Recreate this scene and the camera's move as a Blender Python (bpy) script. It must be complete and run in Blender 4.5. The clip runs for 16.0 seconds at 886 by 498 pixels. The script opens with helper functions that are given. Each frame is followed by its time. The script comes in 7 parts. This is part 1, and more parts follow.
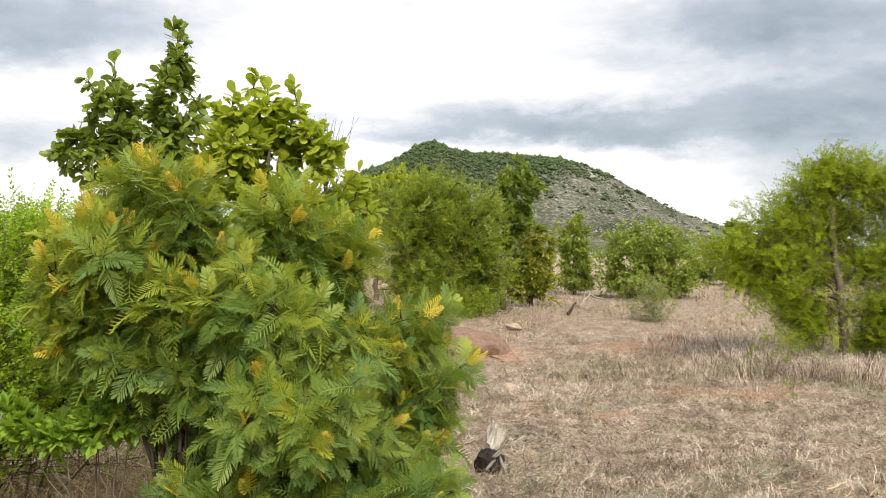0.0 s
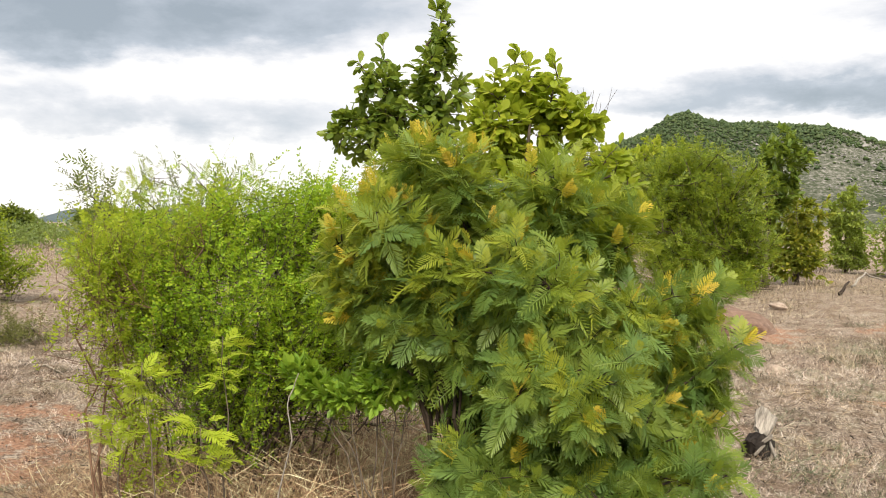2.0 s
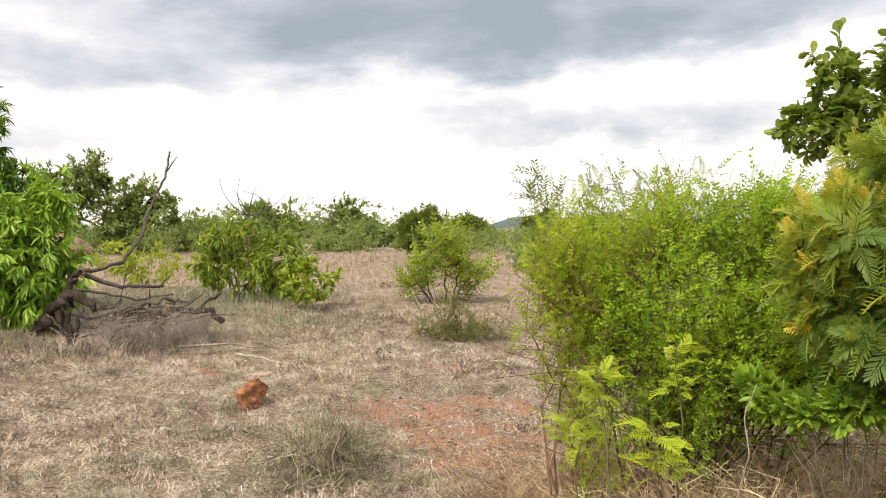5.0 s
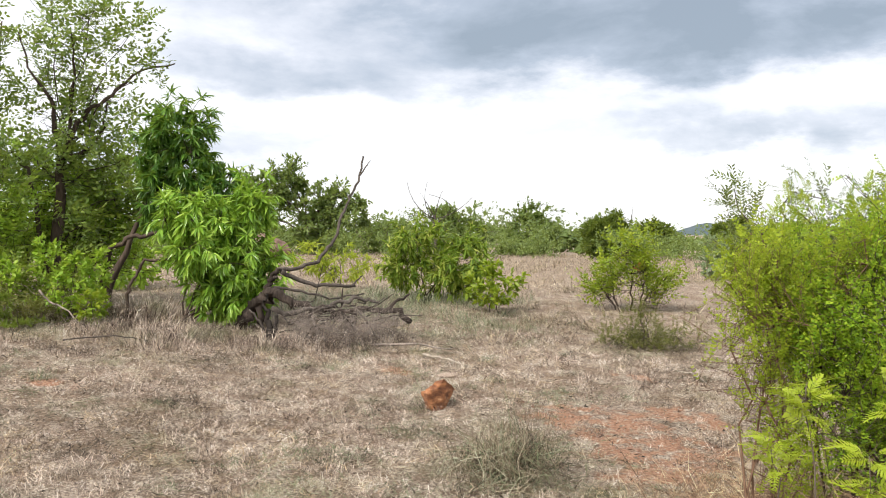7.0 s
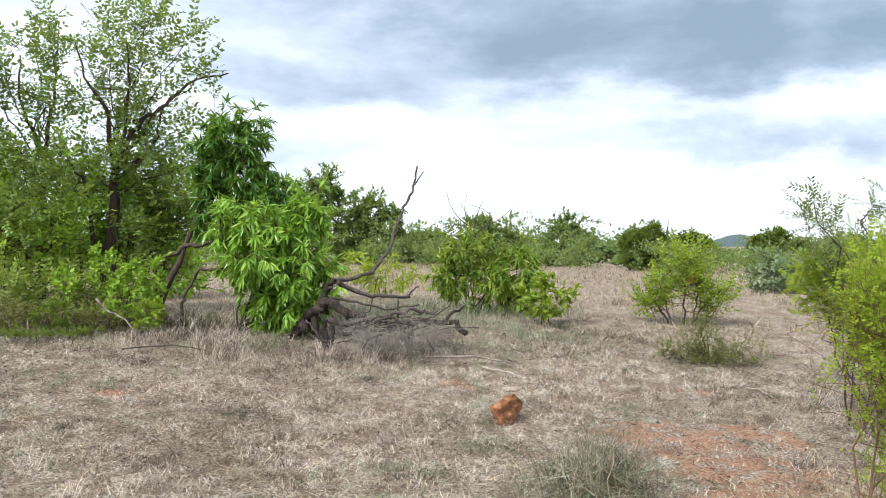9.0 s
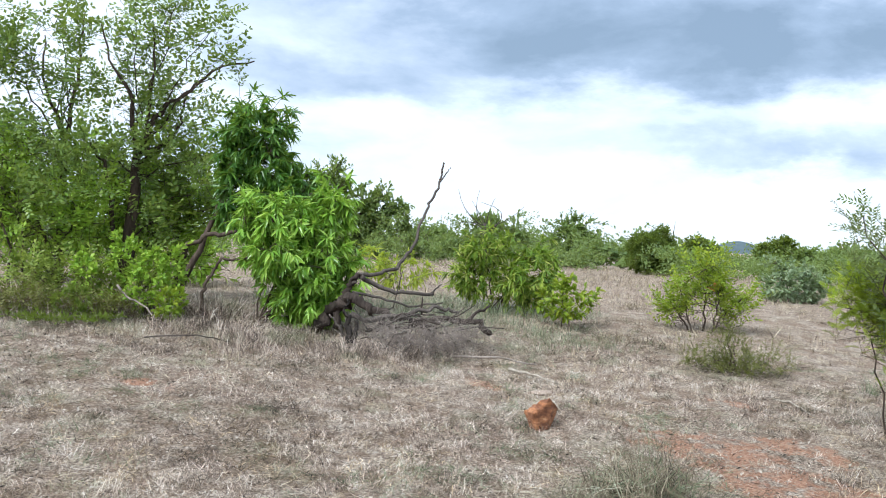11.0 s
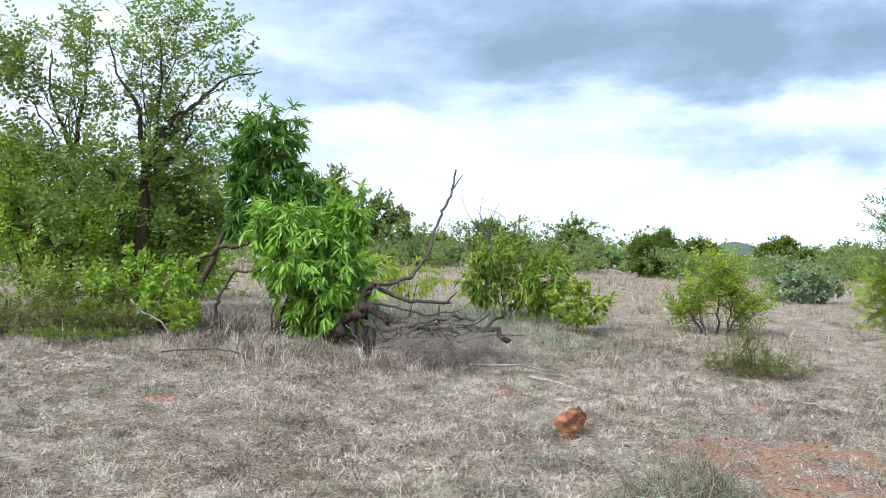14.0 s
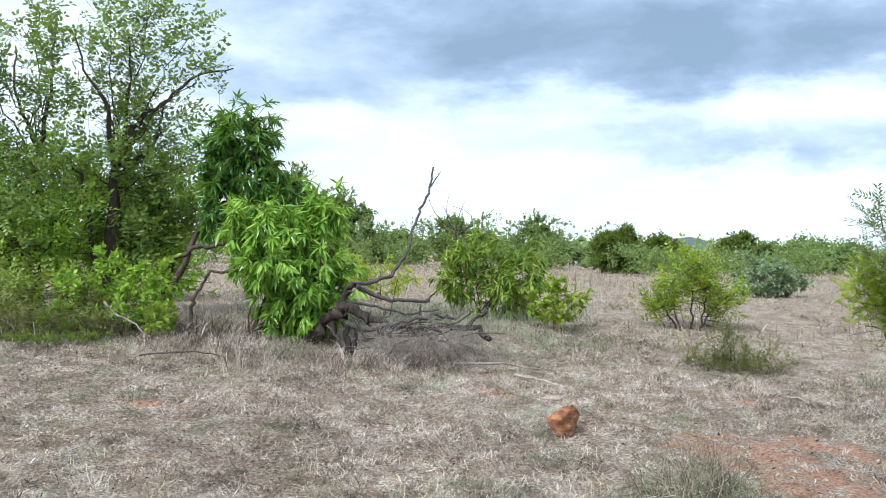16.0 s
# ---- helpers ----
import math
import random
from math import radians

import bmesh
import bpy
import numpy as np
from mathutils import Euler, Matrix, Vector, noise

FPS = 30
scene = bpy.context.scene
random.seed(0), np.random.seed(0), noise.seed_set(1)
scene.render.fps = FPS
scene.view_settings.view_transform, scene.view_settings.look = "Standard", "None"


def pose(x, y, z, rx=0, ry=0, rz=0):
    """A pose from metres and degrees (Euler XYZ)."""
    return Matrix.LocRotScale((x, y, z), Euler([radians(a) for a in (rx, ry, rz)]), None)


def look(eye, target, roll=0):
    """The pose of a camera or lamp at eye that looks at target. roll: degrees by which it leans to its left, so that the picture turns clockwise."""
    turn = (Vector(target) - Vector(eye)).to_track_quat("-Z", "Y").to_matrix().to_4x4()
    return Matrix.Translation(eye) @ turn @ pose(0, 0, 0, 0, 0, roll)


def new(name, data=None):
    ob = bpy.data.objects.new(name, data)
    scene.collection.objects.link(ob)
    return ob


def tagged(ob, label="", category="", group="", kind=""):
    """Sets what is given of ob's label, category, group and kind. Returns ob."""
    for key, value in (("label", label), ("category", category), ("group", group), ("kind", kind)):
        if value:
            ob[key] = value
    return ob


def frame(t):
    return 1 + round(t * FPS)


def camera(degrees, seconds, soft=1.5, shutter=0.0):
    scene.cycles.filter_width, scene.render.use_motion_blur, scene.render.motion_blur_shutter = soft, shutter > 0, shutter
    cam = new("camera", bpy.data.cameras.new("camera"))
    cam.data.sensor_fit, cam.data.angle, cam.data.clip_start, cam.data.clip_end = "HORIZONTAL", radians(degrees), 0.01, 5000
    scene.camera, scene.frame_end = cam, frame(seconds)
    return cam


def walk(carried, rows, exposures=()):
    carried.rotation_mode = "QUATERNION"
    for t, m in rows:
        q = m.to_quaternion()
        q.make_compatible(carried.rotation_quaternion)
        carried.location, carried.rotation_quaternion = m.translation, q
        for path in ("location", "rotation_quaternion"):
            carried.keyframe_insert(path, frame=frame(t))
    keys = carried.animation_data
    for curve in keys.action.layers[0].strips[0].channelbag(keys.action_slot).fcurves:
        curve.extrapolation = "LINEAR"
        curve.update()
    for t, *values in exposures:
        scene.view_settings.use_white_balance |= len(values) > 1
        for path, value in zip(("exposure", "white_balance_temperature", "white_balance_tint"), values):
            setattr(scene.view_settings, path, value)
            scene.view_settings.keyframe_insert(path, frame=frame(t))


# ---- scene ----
cam = camera(51.0, 16.0, 1.0)
METRES, EYE, TILT, LEAN, TURN = 1.6, 1.6, 0.0, 0.0, 0.0
ROWS = [
    (0.0, 0.0, 0.0, 0.0, 0.0, 0.0, 0.0),
    (0.5, -0.0019, 0.0004, 0.0002, 0.14, 0.02, 0.38),
    (1.0, -0.013, 0.0038, -0.0028, 2.28, 0.11, 1.16),
    (1.5, -0.0304, 0.0049, -0.0056, 10.54, -1.49, 1.0),
    (2.0, -0.0575, -0.0039, -0.0003, 15.24, -1.61, -0.18),
    (2.5, -0.0732, -0.0095, 0.0025, 17.01, -1.46, -0.34),
    (3.0, -0.0691, -0.0121, 0.0037, 18.92, -1.43, -0.36),
    (3.5, -0.083, -0.0162, -0.0009, 23.96, -1.06, -1.17),
    (4.0, -0.0953, -0.0131, 0.0058, 31.02, -1.67, -0.19),
    (4.5, -0.0988, -0.0058, 0.0005, 36.39, -1.52, 0.58),
    (5.0, -0.1083, -0.0062, 0.0006, 41.59, -1.25, 0.52),
    (7.5, -0.1517, -0.0251, 0.0033, 53.79, -0.52, -0.07),
    (8.0, -0.176, -0.043, -0.0007, 54.32, -0.0, 0.26),
    (8.5, -0.2419, -0.0927, 0.0052, 54.41, -0.18, -0.34),
    (9.0, -0.3335, -0.1563, 0.0118, 54.55, -0.39, -0.73),
    (11.5, -0.565, -0.2994, 0.0217, 54.49, -0.65, -3.04),
    (12.0, -0.5935, -0.3193, 0.0227, 54.49, -0.65, -2.79),
    (12.5, -0.6047, -0.3291, 0.0238, 54.51, -0.61, -3.11),
    (13.0, -0.6183, -0.3369, 0.0223, 54.54, -0.57, -2.32),
    (13.5, -0.6342, -0.3477, 0.023, 54.51, -0.43, -1.44),
    (14.0, -0.6632, -0.3694, 0.0248, 54.31, -0.23, -1.72),
    (14.5, -0.6869, -0.3874, 0.0258, 54.06, -0.02, -1.38),
    (15.0, -0.7168, -0.4068, 0.0266, 53.49, 0.08, -0.7),
    (15.5, -0.7589, -0.4374, 0.0243, 51.08, -0.37, -0.6),
    (16.0, -0.8173, -0.4748, 0.0256, 51.7, -0.32, -1.21),
]
EXPOSURES = [(0.0, 0.44, 7050, 11), (5.2, 0.46, 7300, 13), (7.3, 0.46, 6500, 11), (9.0, 0.46, 6000, 8), (11.3, 0.46, 5600, 7), (16.0, 0.46, 5500, 6)]
walk(cam, [(t, pose(0, 0, EYE, TILT, LEAN, TURN) @ pose(METRES * x, METRES * y, METRES * z, 90 + pitch, roll, yaw)) for t, x, y, z, yaw, pitch, roll in ROWS], EXPOSURES)

# ---------------------------------------------------------------- light
SUN_EL, SUN_AZ = 44.0, 165.0


def node(tree, kind, **sets):
    n = tree.nodes.new(kind)
    for k, v in sets.items():
        if k == "op":
            n.operation = v
        elif k == "dtype":
            n.data_type = v
        elif k == "blend":
            n.blend_type = v
    return n


def link(tree, a, b):
    tree.links.new(a, b)


def maths(tree, op, a, b=None, clamp=False):
    n = tree.nodes.new("ShaderNodeMath")
    n.operation, n.use_clamp = op, clamp
    for i, v in enumerate((a, b)):
        if v is None:
            continue
        if isinstance(v, (int, float)):
            n.inputs[i].default_value = v
        else:
            tree.links.new(v, n.inputs[i])
    return n.outputs[0]


def mixcol(tree, fac, a, b, blend="MIX"):
    n = tree.nodes.new("ShaderNodeMix")
    n.data_type, n.blend_type = "RGBA", blend
    for i, v in ((0, fac), (6, a), (7, b)):
        if isinstance(v, (int, float)):
            n.inputs[i].default_value = v
        elif isinstance(v, tuple):
            n.inputs[i].default_value = (*v, 1)
        else:
            tree.links.new(v, n.inputs[i])
    return n.outputs[2]


def ramp(tree, fac, stops):
    n = tree.nodes.new("ShaderNodeValToRGB")
    while len(n.color_ramp.elements) < len(stops):
        n.color_ramp.elements.new(0.5)
    for e, (p, c) in zip(n.color_ramp.elements, stops):
        e.position, e.color = p, (*c, 1)
    tree.links.new(fac, n.inputs[0])
    return n.outputs[0]


def noisetex(tree, vec, scale, detail=4.0, rough=0.55, distort=0.0):
    n = tree.nodes.new("ShaderNodeTexNoise")
    n.inputs["Scale"].default_value = scale
    n.inputs["Detail"].default_value = detail
    n.inputs["Roughness"].default_value = rough
    n.inputs["Distortion"].default_value = distort
    if vec is not None:
        tree.links.new(vec, n.inputs["Vector"])
    return n


# cloud banks: azimuth (clockwise from +y), elevation, half width, half height, all in degrees, and weight
CLOUDS = [
    (20, 12.8, 10, 2.8, 0.78), (23, 7.6, 9, 3.0, 0.95), (9, 7.0, 6, 1.5, 0.7), (-2, 7.4, 6, 1.3, 0.45),
    (-22, 13.0, 9, 2.6, 0.40), (-31, 11.6, 8, 3.0, 0.75), (-31, 6.4, 8, 1.5, 0.30), (-47, 11.8, 9, 3.6, 0.85),
    (-36.5, 11.2, 6, 3.2, 0.50), (-62, 9.6, 8, 2.2, 0.45), (-38, 6.0, 10, 1.2, 0.20), (-56, 14.6, 16, 2.4, 0.35),
    (-10, 17.0, 30, 2.5, 0.30), (60, 10.0, 16, 3.5, 0.50), (110, 14.0, 22, 5.0, 0.60),
    (170, 12.0, 25, 4.0, 0.50), (-115, 13.0, 22, 4.5, 0.60), (-150, 22.0, 30, 6.0, 0.50), (-66, 16.5, 16, 2.5, 0.3), (24, 3.4, 7, 2.2, 0.7), (-24, 5.5, 9, 1.6, 0.22), (-66, 5.0, 7, 1.4, 0.25),
]


def make_sky():
    world = bpy.data.worlds.new("sky")
    scene.world = world
    world.use_nodes = True
    tr = world.node_tree
    tr.nodes.clear()
    out = tr.nodes.new("ShaderNodeOutputWorld")
    back = tr.nodes.new("ShaderNodeBackground")
    sky = tr.nodes.new("ShaderNodeTexSky")
    sky.sky_type, sky.sun_disc = "NISHITA", False
    sky.sun_elevation, sky.sun_rotation = radians(SUN_EL), radians(SUN_AZ)
    tc = tr.nodes.new("ShaderNodeTexCoord")
    sep = tr.nodes.new("ShaderNodeSeparateXYZ")
    link(tr, tc.outputs["Generated"], sep.inputs[0])
    az = maths(tr, "MULTIPLY", maths(tr, "ARCTAN2", sep.outputs[0], sep.outputs[1]), 180 / math.pi)
    el = maths(tr, "MULTIPLY", maths(tr, "ARCSINE", sep.outputs[2]), 180 / math.pi)
    # streaky turbulence, stretched along the horizon
    st = tr.nodes.new("ShaderNodeMapping")
    st.inputs["Scale"].default_value = (1, 1, 2.6)
    link(tr, tc.outputs["Generated"], st.inputs[0])
    wob = noisetex(tr, st.outputs[0], 6.0, 7, 0.6)
    wsep = tr.nodes.new("ShaderNodeSeparateColor")
    link(tr, wob.outputs["Color"], wsep.inputs[0])
    az2 = maths(tr, "ADD", az, maths(tr, "MULTIPLY", maths(tr, "SUBTRACT", wsep.outputs[0], 0.5), 19.0))
    el2 = maths(tr, "ADD", el, maths(tr, "MULTIPLY", maths(tr, "SUBTRACT", wsep.outputs[1], 0.5), 7.0))
    total = None
    for a, e, w, h, k in CLOUDS:
        u = maths(tr, "DIVIDE", maths(tr, "SUBTRACT", az2, a), w)
        v = maths(tr, "DIVIDE", maths(tr, "SUBTRACT", el2, e), h)
        v = maths(tr, "MAXIMUM", v, maths(tr, "MULTIPLY", v, -1.7))  # crisper undersides
        r2 = maths(tr, "ADD", maths(tr, "MULTIPLY", u, u), maths(tr, "MULTIPLY", v, v))
        g = maths(tr, "MULTIPLY", maths(tr, "POWER", 2.718, maths(tr, "MULTIPLY", r2, -1.0)), k)
        total = g if total is None else maths(tr, "ADD", total, g)
    fine = noisetex(tr, st.outputs[0], 4.0, 7, 0.6, 0.3)
    total = maths(tr, "MULTIPLY", total, maths(tr, "ADD", 0.45, maths(tr, "MULTIPLY", fine.outputs[0], 1.05)))
    grain = maths(tr, "MULTIPLY", maths(tr, "SUBTRACT", fine.outputs[0], 0.42), 0.75)
    dens = maths(tr, "ADD", total, grain, clamp=True)
    # high overhead the sheet of cloud is plain and bright
    cloud = ramp(tr, dens, [(0.0, (0.95, 0.975, 1.0)), (0.10, (0.85, 0.88, 0.92)), (0.32, (0.62, 0.665, 0.745)), (0.62, (0.395, 0.46, 0.55)), (1.0, (0.27, 0.33, 0.40))])
    blue = tr.nodes.new("ShaderNodeVectorMath")
    blue.operation = "SCALE"
    blue.inputs["Scale"].default_value = 0.10
    link(tr, sky.outputs[0], blue.inputs[0])
    col = mixcol(tr, 0.90, blue.outputs[0], cloud)
    link(tr, col, back.inputs[0])
    back.inputs[1].default_value = 1.0
    link(tr, back.outputs[0], out.inputs[0])


make_sky()
lamp = bpy.data.lights.new("sun", "SUN")
lamp.energy, lamp.angle, lamp.color = 3.5, radians(22), (1.0, 0.95, 0.86)
sun = new("sun", lamp)
sun.matrix_world = look((0, 0, 60), (-60 * math.sin(radians(SUN_AZ)) / math.tan(radians(SUN_EL)),
                                   -60 * math.cos(radians(SUN_AZ)) / math.tan(radians(SUN_EL)), 0))


# ---------------------------------------------------------------- materials
def material(name):
    m = bpy.data.materials.new(name)
    m.use_nodes = True
    m.node_tree.nodes.clear()
    tr = m.node_tree
    out = tr.nodes.new("ShaderNodeOutputMaterial")
    b = tr.nodes.new("ShaderNodeBsdfPrincipled")
    link(tr, b.outputs[0], out.inputs[0])
    return m, tr, b, out


def leaf_material(name, stops, rough=0.45, through_light=0.42, spread=0.7, spec=0.35):
    """Leaf colours along stops, picked leaf by leaf, with broad patches over the plant and light passing through."""
    m, tr, b, out = material(name)
    geo = tr.nodes.new("ShaderNodeNewGeometry")
    info = tr.nodes.new("ShaderNodeObjectInfo")
    tc = tr.nodes.new("ShaderNodeTexCoord")
    n = noisetex(tr, tc.outputs["Object"], 2.2, 3)
    isl = maths(tr, "MULTIPLY", geo.outputs["Random Per Island"], spread)
    pat = maths(tr, "MULTIPLY", n.outputs[0], 1.0 - spread + 0.25)
    obj = maths(tr, "MULTIPLY", maths(tr, "SUBTRACT", info.outputs["Random"], 0.5), 0.10)
    f = maths(tr, "ADD", maths(tr, "ADD", isl, pat), maths(tr, "SUBTRACT", obj, 0.12), clamp=True)
    k = len(stops)
    c = ramp(tr, f, [(i / (k - 1), s) for i, s in enumerate(stops)])
    link(tr, c, b.inputs["Base Color"])
    b.inputs["Roughness"].default_value = rough
    b.inputs["Specular IOR Level"].default_value = spec
    t = tr.nodes.new("ShaderNodeBsdfTranslucent")
    bright = mixcol(tr, 0.45, c, (0.42, 0.50, 0.04))
    link(tr, bright, t.inputs[0])
    mix = tr.nodes.new("ShaderNodeMixShader")
    mix.inputs[0].default_value = through_light
    link(tr, b.outputs[0], mix.inputs[1])
    link(tr, t.outputs[0], mix.inputs[2])
    link(tr, mix.outputs[0], out.inputs[0])
    return m


def bark_material(name, dark, light, scale=30.0, rough=0.9):
    m, tr, b, out = material(name)
    tc = tr.nodes.new("ShaderNodeTexCoord")
    mp = tr.nodes.new("ShaderNodeMapping")
    mp.inputs["Scale"].default_value = (1, 1, 0.22)
    link(tr, tc.outputs["Object"], mp.inputs[0])
    n = noisetex(tr, mp.outputs[0], scale, 6, 0.65)
    n2 = noisetex(tr, tc.outputs["Object"], 3.0, 3)
    f = maths(tr, "ADD", maths(tr, "MULTIPLY", n.outputs[0], 0.8), maths(tr, "MULTIPLY", n2.outputs[0], 0.4))
    link(tr, ramp(tr, f, [(0.38, dark), (0.78, light)]), b.inputs["Base Color"])
    b.inputs["Roughness"].default_value = rough
    b.inputs["Specular IOR Level"].default_value = 0.12
    bump = tr.nodes.new("ShaderNodeBump")
    bump.inputs["Strength"].default_value, bump.inputs["Distance"].default_value = 0.7, 0.01
    link(tr, n.outputs[0], bump.inputs["Height"])
    link(tr, bump.outputs[0], b.inputs["Normal"])
    return m


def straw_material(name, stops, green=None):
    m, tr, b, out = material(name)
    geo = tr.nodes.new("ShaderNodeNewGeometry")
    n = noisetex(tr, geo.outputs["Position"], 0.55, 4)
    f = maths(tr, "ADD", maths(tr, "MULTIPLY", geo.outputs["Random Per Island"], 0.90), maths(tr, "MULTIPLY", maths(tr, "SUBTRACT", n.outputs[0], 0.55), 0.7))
    # Mottle shared with the ground: mixed growth, plus tussock shadows put into the colour.
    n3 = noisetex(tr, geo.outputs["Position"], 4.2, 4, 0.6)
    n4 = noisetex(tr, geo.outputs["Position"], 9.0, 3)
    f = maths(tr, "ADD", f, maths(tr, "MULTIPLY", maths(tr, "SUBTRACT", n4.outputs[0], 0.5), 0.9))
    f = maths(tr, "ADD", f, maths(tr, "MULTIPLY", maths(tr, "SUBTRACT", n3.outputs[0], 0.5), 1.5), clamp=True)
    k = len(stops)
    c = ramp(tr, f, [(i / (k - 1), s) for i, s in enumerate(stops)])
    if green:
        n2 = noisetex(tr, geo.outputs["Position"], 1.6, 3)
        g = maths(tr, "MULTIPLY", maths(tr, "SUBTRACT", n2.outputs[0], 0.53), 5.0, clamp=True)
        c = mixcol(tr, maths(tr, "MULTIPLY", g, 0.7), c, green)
    link(tr, c, b.inputs["Base Color"])
    b.inputs["Roughness"].default_value = 0.7
    b.inputs["Specular IOR Level"].default_value = 0.25
    t = tr.nodes.new("ShaderNodeBsdfTranslucent")
    link(tr, c, t.inputs[0])
    mix = tr.nodes.new("ShaderNodeMixShader")
    mix.inputs[0].default_value = 0.25
    link(tr, b.outputs[0], mix.inputs[1])
    link(tr, t.outputs[0], mix.inputs[2])
    link(tr, mix.outputs[0], out.inputs[0])
    return m


# red bare-soil patches: x, y, half width, half depth
SOIL = [(-5.55, 5.75, 0.85, 0.6), (-4.75, 5.45, 0.75, 0.65), (-4.25, 4.95, 0.5, 0.5), (-5.3, 6.5, 0.5, 0.35), (-8.4, 5.5, 0.4, 0.18), (3.1, 10.3, 1.2, 0.5), (3.0, 14.0, 1.0, 0.6), (-9.2, 2.2, 0.3, 0.14),
        (0.7, 13.2, 0.8, 1.0), (1.6, 8.8, 0.3, 0.2), (-6.9, 7.6, 0.4, 0.15)]


def ground_material():
    m, tr, b, out = material("dry_ground")
    geo = tr.nodes.new("ShaderNodeNewGeometry")
    pos = geo.outputs["Position"]
    sep = tr.nodes.new("ShaderNodeSeparateXYZ")
    link(tr, pos, sep.inputs[0])
    fine = noisetex(tr, pos, 38.0, 6, 0.75)
    mid = noisetex(tr, pos, 4.2, 4, 0.6)
    big = noisetex(tr, pos, 0.7, 4)
    straw = ramp(tr, fine.outputs[0], [(0.34, (0.070, 0.054, 0.044)), (0.45, (0.240, 0.192, 0.152)), (0.54, (0.500, 0.425, 0.345)), (0.66, (0.800, 0.725, 0.615))])
    brown = ramp(tr, fine.outputs[0], [(0.34, (0.055, 0.042, 0.033)), (0.5, (0.260, 0.190, 0.140)), (0.7, (0.560, 0.440, 0.335))])
    # Brown patches in step with the straw also paint in shade between tussocks.
    f = maths(tr, "MULTIPLY", maths(tr, "SUBTRACT", mid.outputs[0], 0.42), 4.0, clamp=True)
    c = mixcol(tr, f, brown, straw)
    gr = maths(tr, "MULTIPLY", maths(tr, "SUBTRACT", big.outputs[0], 0.55), 3.0, clamp=True)
    c = mixcol(tr, maths(tr, "MULTIPLY", gr, 0.45), c, (0.20, 0.20, 0.11))
    # bare red soil
    total = None
    wn = tr.nodes.new("ShaderNodeSeparateColor")
    wob = noisetex(tr, pos, 3.0, 6, 0.7)
    link(tr, wob.outputs["Color"], wn.inputs[0])
    for x, y, w, h in SOIL:
        u = maths(tr, "DIVIDE", maths(tr, "SUBTRACT", sep.outputs[0], x), w)
        v = maths(tr, "DIVIDE", maths(tr, "SUBTRACT", sep.outputs[1], y), h)
        r2 = maths(tr, "ADD", maths(tr, "MULTIPLY", u, u), maths(tr, "MULTIPLY", v, v))
        g = maths(tr, "SUBTRACT", 1.15, r2, clamp=True)
        total = g if total is None else maths(tr, "MAXIMUM", total, g)
    k = maths(tr, "ADD", total, maths(tr, "MULTIPLY", maths(tr, "SUBTRACT", wn.outputs[0], 0.5), 3.6))
    flecks = maths(tr, "MULTIPLY", maths(tr, "SUBTRACT", mid.outputs[0], 0.5), 4.5)
    k = maths(tr, "MULTIPLY", maths(tr, "SUBTRACT", maths(tr, "SUBTRACT", k, flecks), 0.38), 1.5, clamp=True)
    k = maths(tr, "MULTIPLY", k, maths(tr, "GREATER_THAN", total, 0.01))
    soil = ramp(tr, fine.outputs[0], [(0.3, (0.16, 0.080, 0.050)), (0.48, (0.38, 0.212, 0.138)), (0.62, (0.54, 0.345, 0.240)), (0.8, (0.70, 0.53, 0.42))])
    c = mixcol(tr, k, c, soil)
    link(tr, c, b.inputs["Base Color"])
    b.inputs["Roughness"].default_value = 0.95
    b.inputs["Specular IOR Level"].default_value = 0.1
    bump = tr.nodes.new("ShaderNodeBump")
    bump.inputs["Strength"].default_value, bump.inputs["Distance"].default_value = 1.0, 0.035
    link(tr, fine.outputs[0], bump.inputs["Height"])
    link(tr, bump.outputs[0], b.inputs["Normal"])
    return m


def rock_material(name, stops, scale=9.0):
    m, tr, b, out = material(name)
    tc = tr.nodes.new("ShaderNodeTexCoord")
    mp = tr.nodes.new("ShaderNodeMapping")
    mp.inputs["Rotation"].default_value = (0.5, 0.35, 0)
    mp.inputs["Scale"].default_value = (1, 1, 2.4)
    link(tr, tc.outputs["Object"], mp.inputs[0])
    n = noisetex(tr, mp.outputs[0], scale, 8, 0.7, 0.5)
    k = len(stops)
    link(tr, ramp(tr, n.outputs[0], [(0.3 + 0.42 * i / (k - 1), s) for i, s in enumerate(stops)]), b.inputs["Base Color"])
    b.inputs["Roughness"].default_value = 0.92
    bump = tr.nodes.new("ShaderNodeBump")
    bump.inputs["Strength"].default_value, bump.inputs["Distance"].default_value = 0.9, 0.02
    link(tr, n.outputs[0], bump.inputs["Height"])
    link(tr, bump.outputs[0], b.inputs["Normal"])
    return m


def hill_material():
    m, tr, b, out = material("hillside")
    geo = tr.nodes.new("ShaderNodeNewGeometry")
    n = noisetex(tr, geo.outputs["Position"], 0.30, 9, 0.8)
    n2 = noisetex(tr, geo.outputs["Position"], 0.012, 4)
    f = maths(tr, "ADD", maths(tr, "MULTIPLY", n.outputs[0], 0.75), maths(tr, "MULTIPLY", n2.outputs[0], 0.35))
    # rock and scrub tones greyed here to stand in for distance haze
    c = ramp(tr, f, [(0.42, (0.022, 0.032, 0.020)), (0.51, (0.062, 0.076, 0.046)), (0.58, (0.125, 0.126, 0.105)), (0.68, (0.34, 0.325, 0.30))])
    link(tr, c, b.inputs["Base Color"])
    b.inputs["Roughness"].default_value = 1.0
    b.inputs["Specular IOR Level"].default_value = 0.0
    return m


